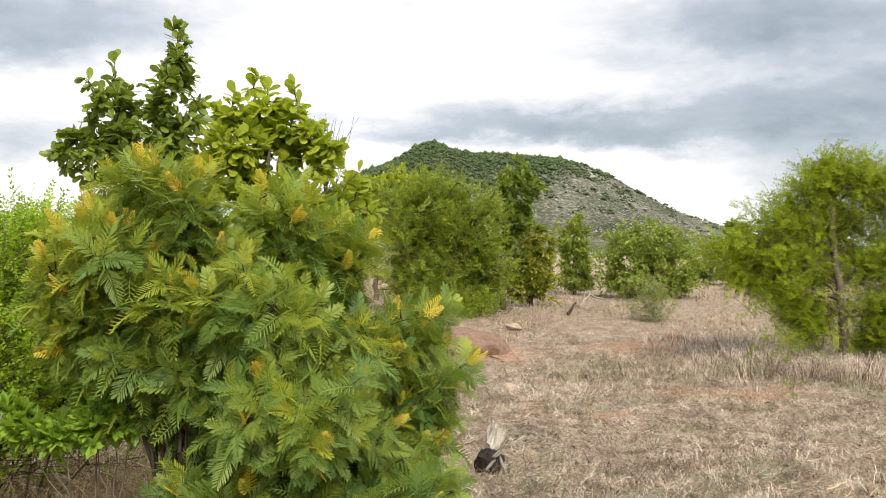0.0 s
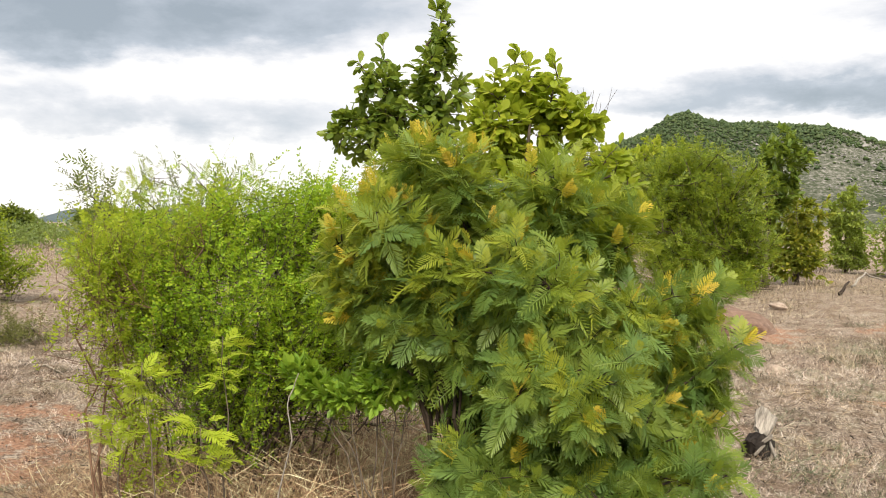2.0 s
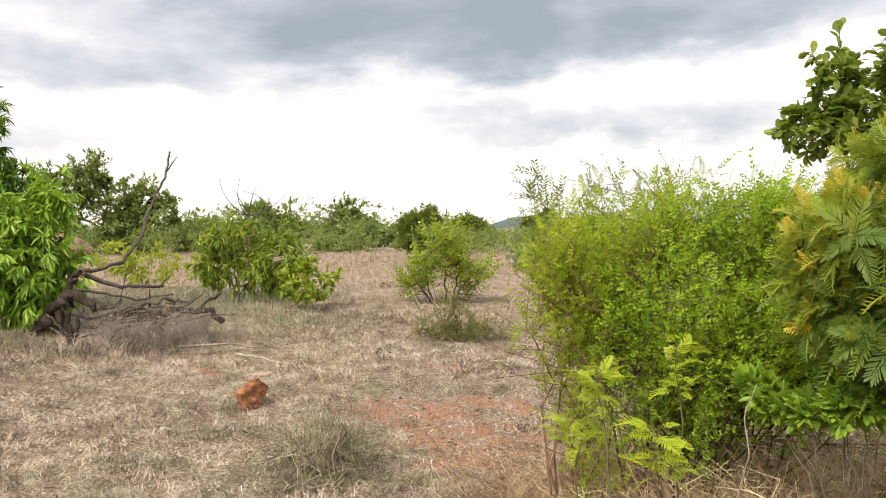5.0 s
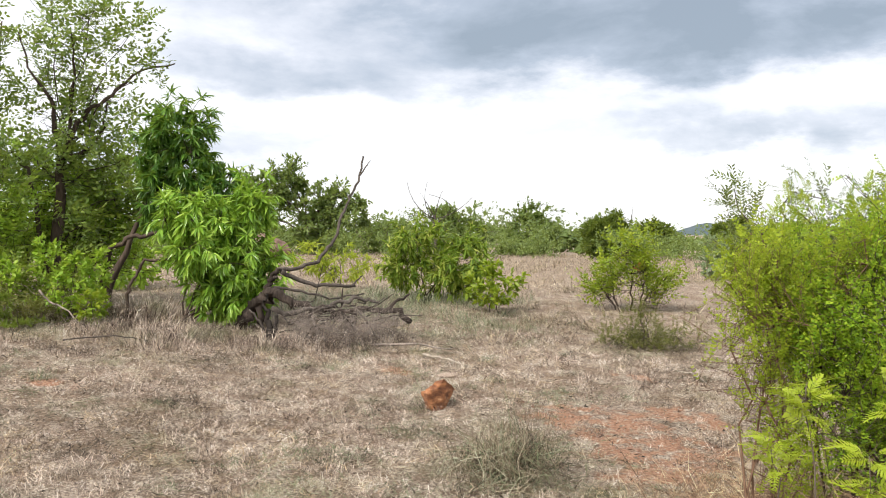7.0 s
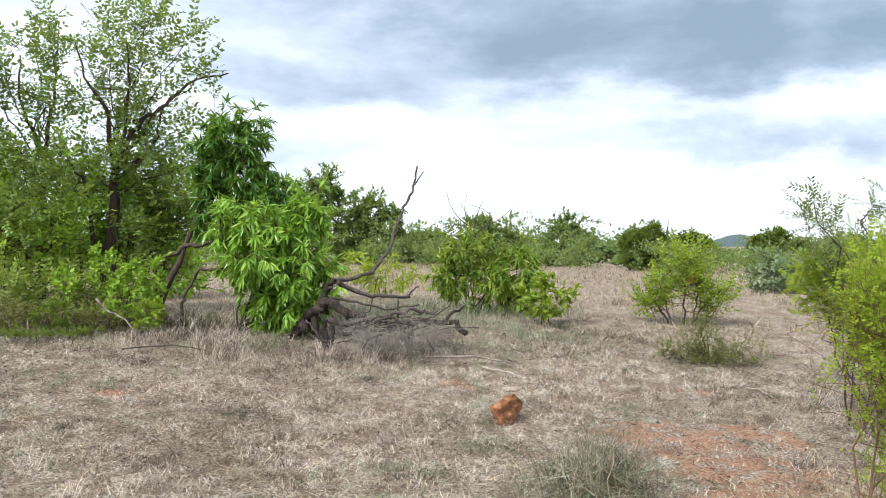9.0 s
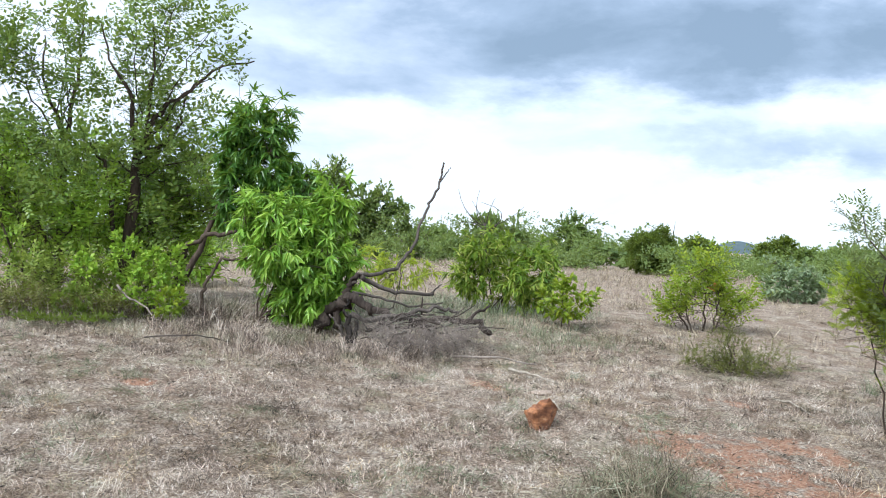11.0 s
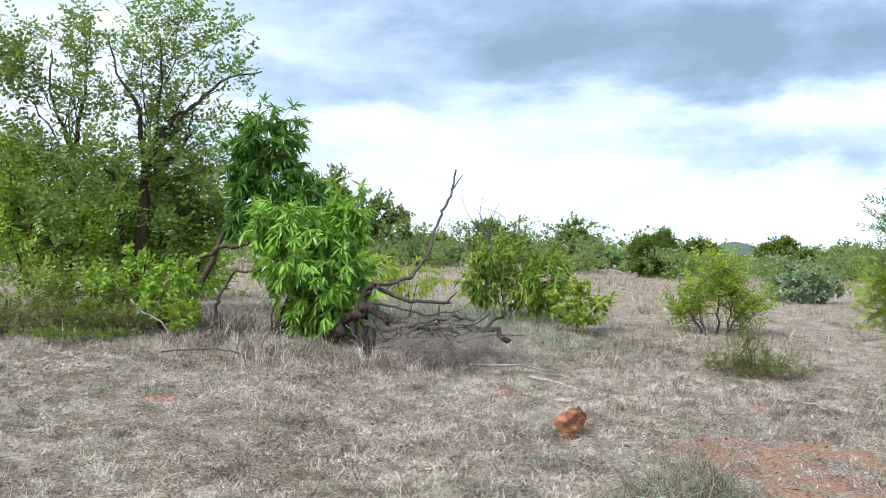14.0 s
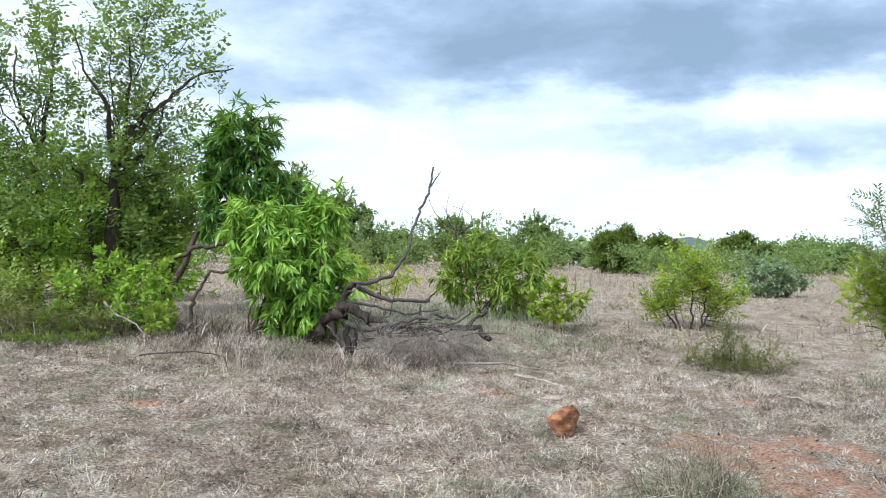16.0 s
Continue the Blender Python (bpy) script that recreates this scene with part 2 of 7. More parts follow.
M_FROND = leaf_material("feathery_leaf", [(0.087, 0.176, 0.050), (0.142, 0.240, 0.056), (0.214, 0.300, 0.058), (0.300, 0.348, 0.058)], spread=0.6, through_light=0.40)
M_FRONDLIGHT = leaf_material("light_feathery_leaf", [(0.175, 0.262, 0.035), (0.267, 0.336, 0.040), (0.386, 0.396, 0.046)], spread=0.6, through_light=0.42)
M_YOUNG = leaf_material("young_yellow_leaf", [(0.418, 0.410, 0.050), (0.594, 0.473, 0.060), (0.682, 0.430, 0.070)], spread=0.5)
M_DARKBROAD = leaf_material("dark_broad_leaf", [(0.063, 0.114, 0.025), (0.140, 0.217, 0.040), (0.266, 0.337, 0.055)], rough=0.38)
M_LIGHTBROAD = leaf_material("light_broad_leaf", [(0.213, 0.295, 0.034), (0.350, 0.437, 0.048), (0.550, 0.566, 0.072)], rough=0.4, through_light=0.55)
M_FINE = leaf_material("fine_green_leaf", [(0.084, 0.179, 0.018), (0.179, 0.336, 0.025), (0.314, 0.465, 0.034), (0.470, 0.549, 0.047)], through_light=0.45, spec=0.2)
M_OLIVEFINE = leaf_material("fine_olive_leaf", [(0.150, 0.225, 0.022), (0.300, 0.400, 0.034), (0.480, 0.540, 0.052)], through_light=0.5, spec=0.15)
# darker copy of the fine leaf, with shade under the bush in its colour
M_FINESHADE = leaf_material("shaded_fine_leaf", [(0.095, 0.170, 0.020), (0.190, 0.305, 0.031), (0.320, 0.430, 0.044)], through_light=0.5)
M_BRIGHT = leaf_material("bright_leaf", [(0.155, 0.300, 0.038), (0.305, 0.480, 0.058), (0.480, 0.620, 0.092)], rough=0.36, through_light=0.45)
M_LOWLEAF = leaf_material("fresh_broad_leaf", [(0.110, 0.235, 0.030), (0.215, 0.370, 0.045), (0.350, 0.500, 0.070)], rough=0.36, through_light=0.42)
M_SOFT = leaf_material("soft_mid_leaf", [(0.116, 0.180, 0.035), (0.221, 0.300, 0.055), (0.347, 0.400, 0.080)])
M_THORNLEAF = leaf_material("thorn_tree_leaf", [(0.120, 0.195, 0.014), (0.240, 0.325, 0.022), (0.385, 0.440, 0.034)], through_light=0.42, spec=0.1)
M_SAPLING = leaf_material("sapling_leaf", [(0.213, 0.336, 0.022), (0.362, 0.468, 0.033), (0.512, 0.552, 0.055)])
M_SPRAY = leaf_material("grey_spray_leaf", [(0.060, 0.098, 0.034), (0.120, 0.160, 0.048), (0.210, 0.240, 0.080)], through_light=0.25)
M_MID = leaf_material("mid_feather_leaf", [(0.065, 0.118, 0.018), (0.15, 0.23, 0.026), (0.265, 0.34, 0.035), (0.42, 0.43, 0.052)])
M_GREYLEAF = leaf_material("grey_green_leaf", [(0.075, 0.135, 0.038), (0.165, 0.250, 0.060), (0.295, 0.375, 0.088)], rough=0.40, through_light=0.32)
M_DROOP = leaf_material("drooping_leaf", [(0.095, 0.225, 0.026), (0.235, 0.420, 0.050), (0.470, 0.640, 0.110)], rough=0.30, spec=0.5, through_light=0.40)
M_DROOPDARK = leaf_material("dark_drooping_leaf", [(0.035, 0.103, 0.021), (0.087, 0.208, 0.034), (0.218, 0.379, 0.052)], rough=0.32, spec=0.5)
M_MIXBUSH = leaf_material("mixed_bush_leaf", [(0.062, 0.132, 0.019), (0.146, 0.253, 0.029), (0.280, 0.374, 0.047), (0.650, 0.616, 0.189)], spread=0.8)
M_THIN = leaf_material("thin_olive_leaf", [(0.08, 0.13, 0.03), (0.16, 0.23, 0.04), (0.26, 0.32, 0.06)])
M_OLIVE = leaf_material("olive_leaf", [(0.09, 0.13, 0.022), (0.23, 0.27, 0.038), (0.46, 0.41, 0.06)])
M_BROOM = leaf_material("broom_leaf", [(0.070, 0.080, 0.024), (0.130, 0.138, 0.042), (0.220, 0.215, 0.075)], through_light=0.25, spec=0.1)
M_FARLEAF = leaf_material("far_leaf", [(0.075, 0.12, 0.045), (0.155, 0.225, 0.072), (0.26, 0.325, 0.105)])
M_FARDARK = leaf_material("far_dark_leaf", [(0.050, 0.085, 0.019), (0.112, 0.161, 0.032), (0.180, 0.217, 0.039)])
# greens dulled in the colour itself, for the haze over the far hill
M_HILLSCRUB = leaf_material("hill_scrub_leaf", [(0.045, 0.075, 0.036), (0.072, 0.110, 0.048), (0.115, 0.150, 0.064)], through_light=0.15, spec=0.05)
M_SILVER = leaf_material("silver_leaf", [(0.128, 0.198, 0.111), (0.256, 0.329, 0.206), (0.403, 0.461, 0.301)])
M_YELLOWGREEN = leaf_material("yellow_green_leaf", [(0.11, 0.19, 0.018), (0.23, 0.33, 0.028), (0.40, 0.44, 0.042)], rough=0.4)
M_BARK = bark_material("grey_brown_bark", (0.045, 0.034, 0.026), (0.19, 0.155, 0.12))
M_BARKDARK = bark_material("dark_bark", (0.029, 0.021, 0.017), (0.112, 0.084, 0.066))
M_REDTWIG = bark_material("red_brown_twig", (0.07, 0.038, 0.026), (0.22, 0.135, 0.09))
M_BARKDEEP = bark_material("deep_brown_bark", (0.018, 0.013, 0.011), (0.070, 0.052, 0.040))
M_DEAD = bark_material("weathered_dead_wood", (0.016, 0.013, 0.011), (0.140, 0.118, 0.102), 60)
M_DEADDARK = bark_material("charred_dead_wood", (0.010, 0.008, 0.007), (0.085, 0.066, 0.055))
M_CHAR = bark_material("charred_wood", (0.006, 0.005, 0.005), (0.05, 0.042, 0.036), 22)
M_PALEWOOD = bark_material("bleached_wood", (0.040, 0.032, 0.027), (0.50, 0.46, 0.40), 60)
M_STICK = bark_material("pale_stick_wood", (0.16, 0.13, 0.10), (0.46, 0.41, 0.34), 18)
M_TWIG = bark_material("grey_twig", (0.096, 0.078, 0.066), (0.360, 0.306, 0.264))
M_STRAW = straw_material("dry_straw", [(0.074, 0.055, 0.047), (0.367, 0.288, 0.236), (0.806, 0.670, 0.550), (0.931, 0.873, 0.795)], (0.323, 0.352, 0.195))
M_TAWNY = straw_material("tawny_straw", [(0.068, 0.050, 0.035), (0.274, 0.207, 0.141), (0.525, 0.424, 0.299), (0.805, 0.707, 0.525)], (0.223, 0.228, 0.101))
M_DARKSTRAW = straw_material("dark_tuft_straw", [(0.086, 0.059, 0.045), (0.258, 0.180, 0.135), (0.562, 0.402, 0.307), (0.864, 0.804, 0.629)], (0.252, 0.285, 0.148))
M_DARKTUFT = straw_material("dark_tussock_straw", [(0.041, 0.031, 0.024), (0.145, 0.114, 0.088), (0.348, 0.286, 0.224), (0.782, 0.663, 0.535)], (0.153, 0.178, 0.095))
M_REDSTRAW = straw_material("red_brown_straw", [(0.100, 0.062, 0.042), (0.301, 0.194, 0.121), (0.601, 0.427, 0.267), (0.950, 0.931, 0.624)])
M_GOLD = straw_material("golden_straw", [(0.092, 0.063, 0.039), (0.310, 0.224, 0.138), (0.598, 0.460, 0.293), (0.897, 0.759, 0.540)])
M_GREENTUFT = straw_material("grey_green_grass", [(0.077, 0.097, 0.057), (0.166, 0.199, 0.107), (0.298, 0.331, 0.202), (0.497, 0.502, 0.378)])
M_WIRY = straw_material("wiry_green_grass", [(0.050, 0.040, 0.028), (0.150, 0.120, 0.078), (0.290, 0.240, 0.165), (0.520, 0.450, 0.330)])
M_RUST = straw_material("rust_red_leaf", [(0.16, 0.05, 0.02), (0.36, 0.13, 0.04), (0.52, 0.22, 0.06)])
M_LITTER = straw_material("dead_leaf_litter", [(0.17, 0.125, 0.092), (0.38, 0.32, 0.26), (0.60, 0.54, 0.46)])
# near-black slivers that stand in for shaded holes between the blades
M_SHADESLIVER = straw_material("shade_slivers", [(0.020, 0.015, 0.012), (0.050, 0.038, 0.030), (0.10, 0.075, 0.058)])
M_GROUND = ground_material()
M_REDROCK = rock_material("red_rock", [(0.070, 0.030, 0.018), (0.190, 0.075, 0.034), (0.360, 0.155, 0.066), (0.600, 0.350, 0.190)], 9.0)
M_TERMITE = rock_material("red_termite_earth", [(0.10, 0.06, 0.042), (0.20, 0.125, 0.09), (0.31, 0.21, 0.155)], 4.0)
M_STONE = rock_material("pale_stone", [(0.16, 0.12, 0.09), (0.36, 0.28, 0.22), (0.52, 0.44, 0.36)])
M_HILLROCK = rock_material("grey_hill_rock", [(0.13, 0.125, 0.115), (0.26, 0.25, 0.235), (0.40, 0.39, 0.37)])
M_REDSTONE = rock_material("red_gravel", [(0.12, 0.06, 0.042), (0.30, 0.17, 0.115), (0.50, 0.36, 0.27)], 20.0)
M_HILL = hill_material()
# blue of the distant air is painted into this base colour
M_FARBLUE = rock_material("far_blue_hill", [(0.04, 0.065, 0.075), (0.06, 0.09, 0.10), (0.08, 0.115, 0.125)], 0.02)


# ---------------------------------------------------------------- mesh tools
def smooth01(u):
    u = np.clip(u, 0, 1)
    return u * u * (3 - 2 * u)


def ground_height(x, y):
    """The lie of the land: a low rise to the west, a lesser one to the north."""
    x, y = np.asarray(x, float), np.asarray(y, float)
    return 0.45 * smooth01((-x - 4.5) / 10) + 0.22 * smooth01((y - 8) / 12) * smooth01((x + 7) / 4)


def mesh(name, verts, faces, sizes, mats, mat_index=None, smooth=False):
    """A mesh from arrays: verts (n, 3), faces as one flat list of corners, sizes of the faces."""
    me = bpy.data.meshes.new(name)
    verts = np.asarray(verts, np.float32)
    faces, sizes = np.asarray(faces, np.int32).ravel(), np.asarray(sizes, np.int32)
    me.vertices.add(len(verts))
    me.vertices.foreach_set("co", verts.ravel())
    me.loops.add(len(faces))
    me.loops.foreach_set("vertex_index", faces)
    me.polygons.add(len(sizes))
    me.polygons.foreach_set("loop_start", np.concatenate(([0], np.cumsum(sizes)[:-1])).astype(np.int32))
    me.polygons.foreach_set("loop_total", sizes)
    for m in mats:
        me.materials.append(m)
    if mat_index is not None:
        me.polygons.foreach_set("material_index", np.asarray(mat_index, np.int32))
    me.polygons.foreach_set("use_smooth", np.full(len(sizes), smooth))
    me.update(calc_edges=True)
    return me


def repeat(template, pos, rot, size):
    """Many placed copies of a small template (verts, faces) in one set of arrays."""
    tv, tf = template
    tv = np.asarray(tv, float)
    n = len(pos)
    size = np.broadcast_to(np.asarray(size, float), (n,)) if np.ndim(size) < 2 else np.asarray(size)
    scaled = tv[None] * (size[:, None, None] if size.ndim == 1 else size[:, None, :])
    v = np.einsum("nij,nkj->nki", rot, scaled) + pos[:, None, :]
    flat = np.concatenate([np.asarray(f) for f in tf])
    f = (np.arange(n)[:, None] * len(tv) + flat[None]).ravel()
    s = np.tile([len(q) for q in tf], n)
    return v.reshape(-1, 3), f, s


def join(sets):
    vs, fs, ss, off = [], [], [], 0
    for v, f, s in sets:
        vs.append(v), fs.append(np.asarray(f) + off), ss.append(s)
        off += len(v)
    return np.concatenate(vs), np.concatenate(fs), np.concatenate(ss)


def unit(v):
    return v / np.maximum(np.linalg.norm(v, axis=-1, keepdims=True), 1e-9)


def frames(axis, up):
    """Rotations that take y to axis and z as near to up as can be."""
    y = unit(axis)
    x = unit(np.cross(y, up) + 1e-6)
    z = np.cross(x, y)
    return np.stack([x, y, z], axis=-1)


def tubes(p0, p1, r0, r1, sides=5):
    d = unit(p1 - p0)
    ref = np.where(np.abs(d[:, 2:3]) > 0.9, np.array([[1.0, 0, 0]]), np.array([[0, 0, 1.0]]))
    x = unit(np.cross(d, ref))
    y = np.cross(d, x)
    a = np.arange(sides) * 2 * math.pi / sides
    ring = x[:, None, :] * np.cos(a)[None, :, None] + y[:, None, :] * np.sin(a)[None, :, None]
    v = np.concatenate([p0[:, None] + ring * r0[:, None, None], p1[:, None] + ring * r1[:, None, None]], axis=1)
    i = np.arange(sides)
    q = np.stack([i, (i + 1) % sides, (i + 1) % sides + sides, i + sides], axis=1)
    f = (np.arange(len(p0))[:, None, None] * 2 * sides + q[None]).ravel()
    return v.reshape(-1, 3), f, np.full(len(p0) * sides, 4)


def polyline_tube(pts, radii, sides=8, wobble=0.0, rnd=None):
    """One skinned tube along a path, closed at both ends."""
    pts = np.asarray(pts, float)
    n = len(pts)
    tang = unit(np.gradient(pts, axis=0))
    ref = np.array([0.31, 0.17, 0.93]) if abs(tang[0, 2]) < 0.9 else np.array([1.0, 0.1, 0])
    verts = []
    for i in range(n):
        x = unit(np.cross(tang[i], ref)[None])[0]
        y = np.cross(tang[i], x)
        for k in range(sides):
            a = 2 * math.pi * k / sides
            r = radii[i] * (1 + (wobble * (rnd.rand() - 0.5) * 2 if rnd is not None else 0))
            verts.append(pts[i] + r * (math.cos(a) * x + math.sin(a) * y))
    f, s = [], []
    for i in range(n - 1):
        for k in range(sides):
            f += [i * sides + k, i * sides + (k + 1) % sides, (i + 1) * sides + (k + 1) % sides, (i + 1) * sides + k]
            s.append(4)
    f += list(range(sides))[::-1] + [(n - 1) * sides + k for k in range(sides)]
    s += [sides, sides]
    return np.array(verts), np.array(f), np.array(s)


def part(name, data, parent, label=""):
    ob = new(name, data)
    ob.parent = parent
    return tagged(ob, label)


def thing(name, x, y, label, category, group="", kind="", z=None):
    ob = new(name)
    ob.empty_display_size = 0.2
    ob.location = (x, y, float(ground_height(x, y)) if z is None else z)
    return tagged(ob, label, category, group, kind)


# ---------------------------------------------------------------- leaves
def leaf_shape(w=0.42, fold=0.16, droop=0.22, wide=0.45):
    """A pointed leaf along +y, one unit long, folded on its midrib and drooping at its tip."""
    h = w / 2
    a, b = wide * 0.62, wide * 1.55
    v = [(0, 0, 0), (-h * 0.85, a, fold * h), (0, a, -0.02), (h * 0.85, a, fold * h),
         (-h * 0.8, b, fold * h - droop * b * b), (0, b, -droop * b * b - 0.03), (h * 0.8, b, fold * h - droop * b * b), (0, 1, -droop)]
    f = [(0, 2, 1), (0, 3, 2), (1, 2, 5, 4), (2, 3, 6, 5), (4, 5, 7), (5, 6, 7)]
    return v, f


def obovate_leaf(w=0.56, fold=0.1, droop=0.15):
    """A blunt leaf along +y, one unit long, widest beyond its middle."""
    h = w / 2
    v = [(0, 0, 0), (-h * 0.5, 0.28, fold * h), (0, 0.28, -0.02), (h * 0.5, 0.28, fold * h), (-h, 0.66, fold * h - droop * 0.4), (0, 0.66, -droop * 0.45), (h, 0.66, fold * h - droop * 0.4),
         (-h * 0.6, 0.92, -droop * 0.85), (0, 1, -droop), (h * 0.6, 0.92, -droop * 0.85)]
    return v, [(0, 2, 1), (0, 3, 2), (1, 2, 5, 4), (2, 3, 6, 5), (4, 5, 8, 7), (5, 6, 9, 8)]


def small_leaf(w=0.5, droop=0.1):
    return [(0, 0, 0), (w / 2, 0.5, 0.05), (0, 1, -droop), (-w / 2, 0.5, 0.05)], [(0, 1, 2), (0, 2, 3)]


def frond_shape(pairs=10, arch=0.35, lift=0.25, pinna=0.40, width=0.075, seed=0):
    """A feathery compound leaf along +y, one unit long: a rachis with paired narrow pinnae grown from it."""
    rnd = np.random.RandomState(seed)
    v, f = [], []
    bend = lambda u: np.array([0.0, u, lift * u - arch * u * u])
    us = [0.0] + [0.16 + 0.82 * i / (pairs - 1) for i in range(pairs)]
    for u in us:
        v += [bend(u) - (0.012, 0, 0), bend(u) + (0.012, 0, 0)]
    for i in range(pairs):
        f.append((2 * i, 2 * i + 1, 2 * i + 3, 2 * i + 2))
    for i in range(pairs):
        u = us[i + 1]
        ln = pinna * (0.55 + 0.75 * math.sin(math.pi * min(0.98, 0.18 + 0.80 * u))) * (0.9 + 0.2 * rnd.rand())
        for side in (-1, 1):
            ang = radians(62 - 30 * u + rnd.uniform(-6, 6))
            d = np.array([side * math.sin(ang), math.cos(ang), 0.12])
            n = np.array([-d[1], d[0], 0]) * side
            a = bend(u)
            root = 2 * (i + 1) + (1 if side > 0 else 0)
            m = a + d * ln * 0.3
            t = a + d * ln * 0.82 + np.array([0, 0, -0.08 * ln])
            e = a + d * ln + np.array([0, 0, -0.16 * ln])
            w = width / 2 * (0.85 + 0.3 * rnd.rand())
            k = len(v)
            v += [m - n * w, m + n * w, t - n * w * 0.8, t + n * w * 0.8, e]
            q = [(root, k, k + 1), (k, k + 2, k + 3, k + 1), (k + 2, k + 4, k + 3)]
            f += q if side > 0 else [t[::-1] for t in q]
    return [tuple(q) for q in v], f


def spray_shape(pairs=9, ln=0.34, w=0.11, seed=0):
    """A twiglet with small narrow leaves on both sides, one unit long."""
    rnd = np.random.RandomState(seed)
    v, f = [(0.012, 0, 0), (-0.012, 0, 0), (0, 0.96, 0.02)], [(0, 1, 2)]
    for i in range(pairs):
        u = 0.1 + 0.88 * i / (pairs - 1)
        for side in (-1, 1):
            d = np.array([side * rnd.uniform(0.6, 1.0), rnd.uniform(0.4, 0.9), rnd.uniform(-0.35, 0.45)])
            d /= np.linalg.norm(d)
            n = np.cross(d, (0.2 * rnd.randn(), 0.2 * rnd.randn(), 1.0))
            n /= np.linalg.norm(n)
            L = ln * rnd.uniform(0.7, 1.15)
            a = np.array([0, u, 0.02])
            k = len(v)
            v += [tuple(a), tuple(a + d * L * 0.5 + n * w / 2), tuple(a + d * L), tuple(a + d * L * 0.5 - n * w / 2)]
            f.append((k, k + 1, k + 2, k + 3))
    return v, f


OVAL_A = [(0, 0, 0), (-0.2, 0.3, 0.03), (0.2, 0.3, 0.03), (-0.19, 0.65, -0.04), (0.19, 0.65, -0.04), (0, 1, -0.16)], [(0, 2, 1), (1, 2, 4, 3), (3, 4, 5)]
OVAL_B = [(0, 0, 0), (-0.24, 0.33, 0.07), (0.24, 0.33, 0.0), (-0.2, 0.7, 0.04), (0.2, 0.7, -0.08), (0, 1, -0.1)], [(0, 2, 1), (1, 2, 4, 3), (3, 4, 5)]

SHAPES = {
    "broad": [leaf_shape(0.52, 0.2, 0.2, 0.45), leaf_shape(0.46, 0.3, 0.32, 0.42), leaf_shape(0.56, 0.1, 0.1, 0.46)],
    "long": [leaf_shape(0.25, 0.2, 0.5, 0.42), leaf_shape(0.22, 0.25, 0.75, 0.42), leaf_shape(0.28, 0.15, 0.3, 0.42)],
    "small": [small_leaf(0.5), small_leaf(0.62, 0.2)],
    "sliver": [small_leaf(0.2), small_leaf(0.27, 0.2)],
    "oval": [OVAL_A, OVAL_B],
    "frond": [frond_shape(12, 0.45, 0.3, 0.28, 0.043, 1), frond_shape(13, 0.7, 0.4, 0.29, 0.040, 2), frond_shape(12, 0.2, 0.1, 0.30, 0.043, 3), frond_shape(11, 0.9, 0.35, 0.27, 0.045, 4)],
    "obovate": [obovate_leaf(0.56, 0.10, 0.15), obovate_leaf(0.50, 0.2, 0.3), obovate_leaf(0.62, 0.05, -0.05)],
    "plume": [frond_shape(9, 0.3, 0.2, 0.22, 0.050, 11), frond_shape(10, 0.6, 0.25, 0.20, 0.048, 12), frond_shape(9, 0.1, 0.1, 0.23, 0.052, 13)],
    "sprig": [spray_shape(8, 0.30, 0.085, 51), spray_shape(7, 0.28, 0.08, 52), spray_shape(8, 0.32, 0.075, 53)],
    "thornleaf": [spray_shape(5, 0.23, 0.125, 21), spray_shape(6, 0.20, 0.115, 22), spray_shape(4, 0.25, 0.14, 23)],
    "willowleaf": [spray_shape(4, 0.33, 0.16, 31), spray_shape(5, 0.31, 0.15, 32), spray_shape(4, 0.35, 0.17, 33)],
    "leafspray": [spray_shape(4, 0.34, 0.17, 41), spray_shape(4, 0.30, 0.15, 42)],
}


# ---------------------------------------------------------------- growing plants
def bezier(a, b, c, n):
    u = np.linspace(0, 1, n)[:, None]
    return a * (1 - u) ** 2 + 2 * b * u * (1 - u) + c * u * u


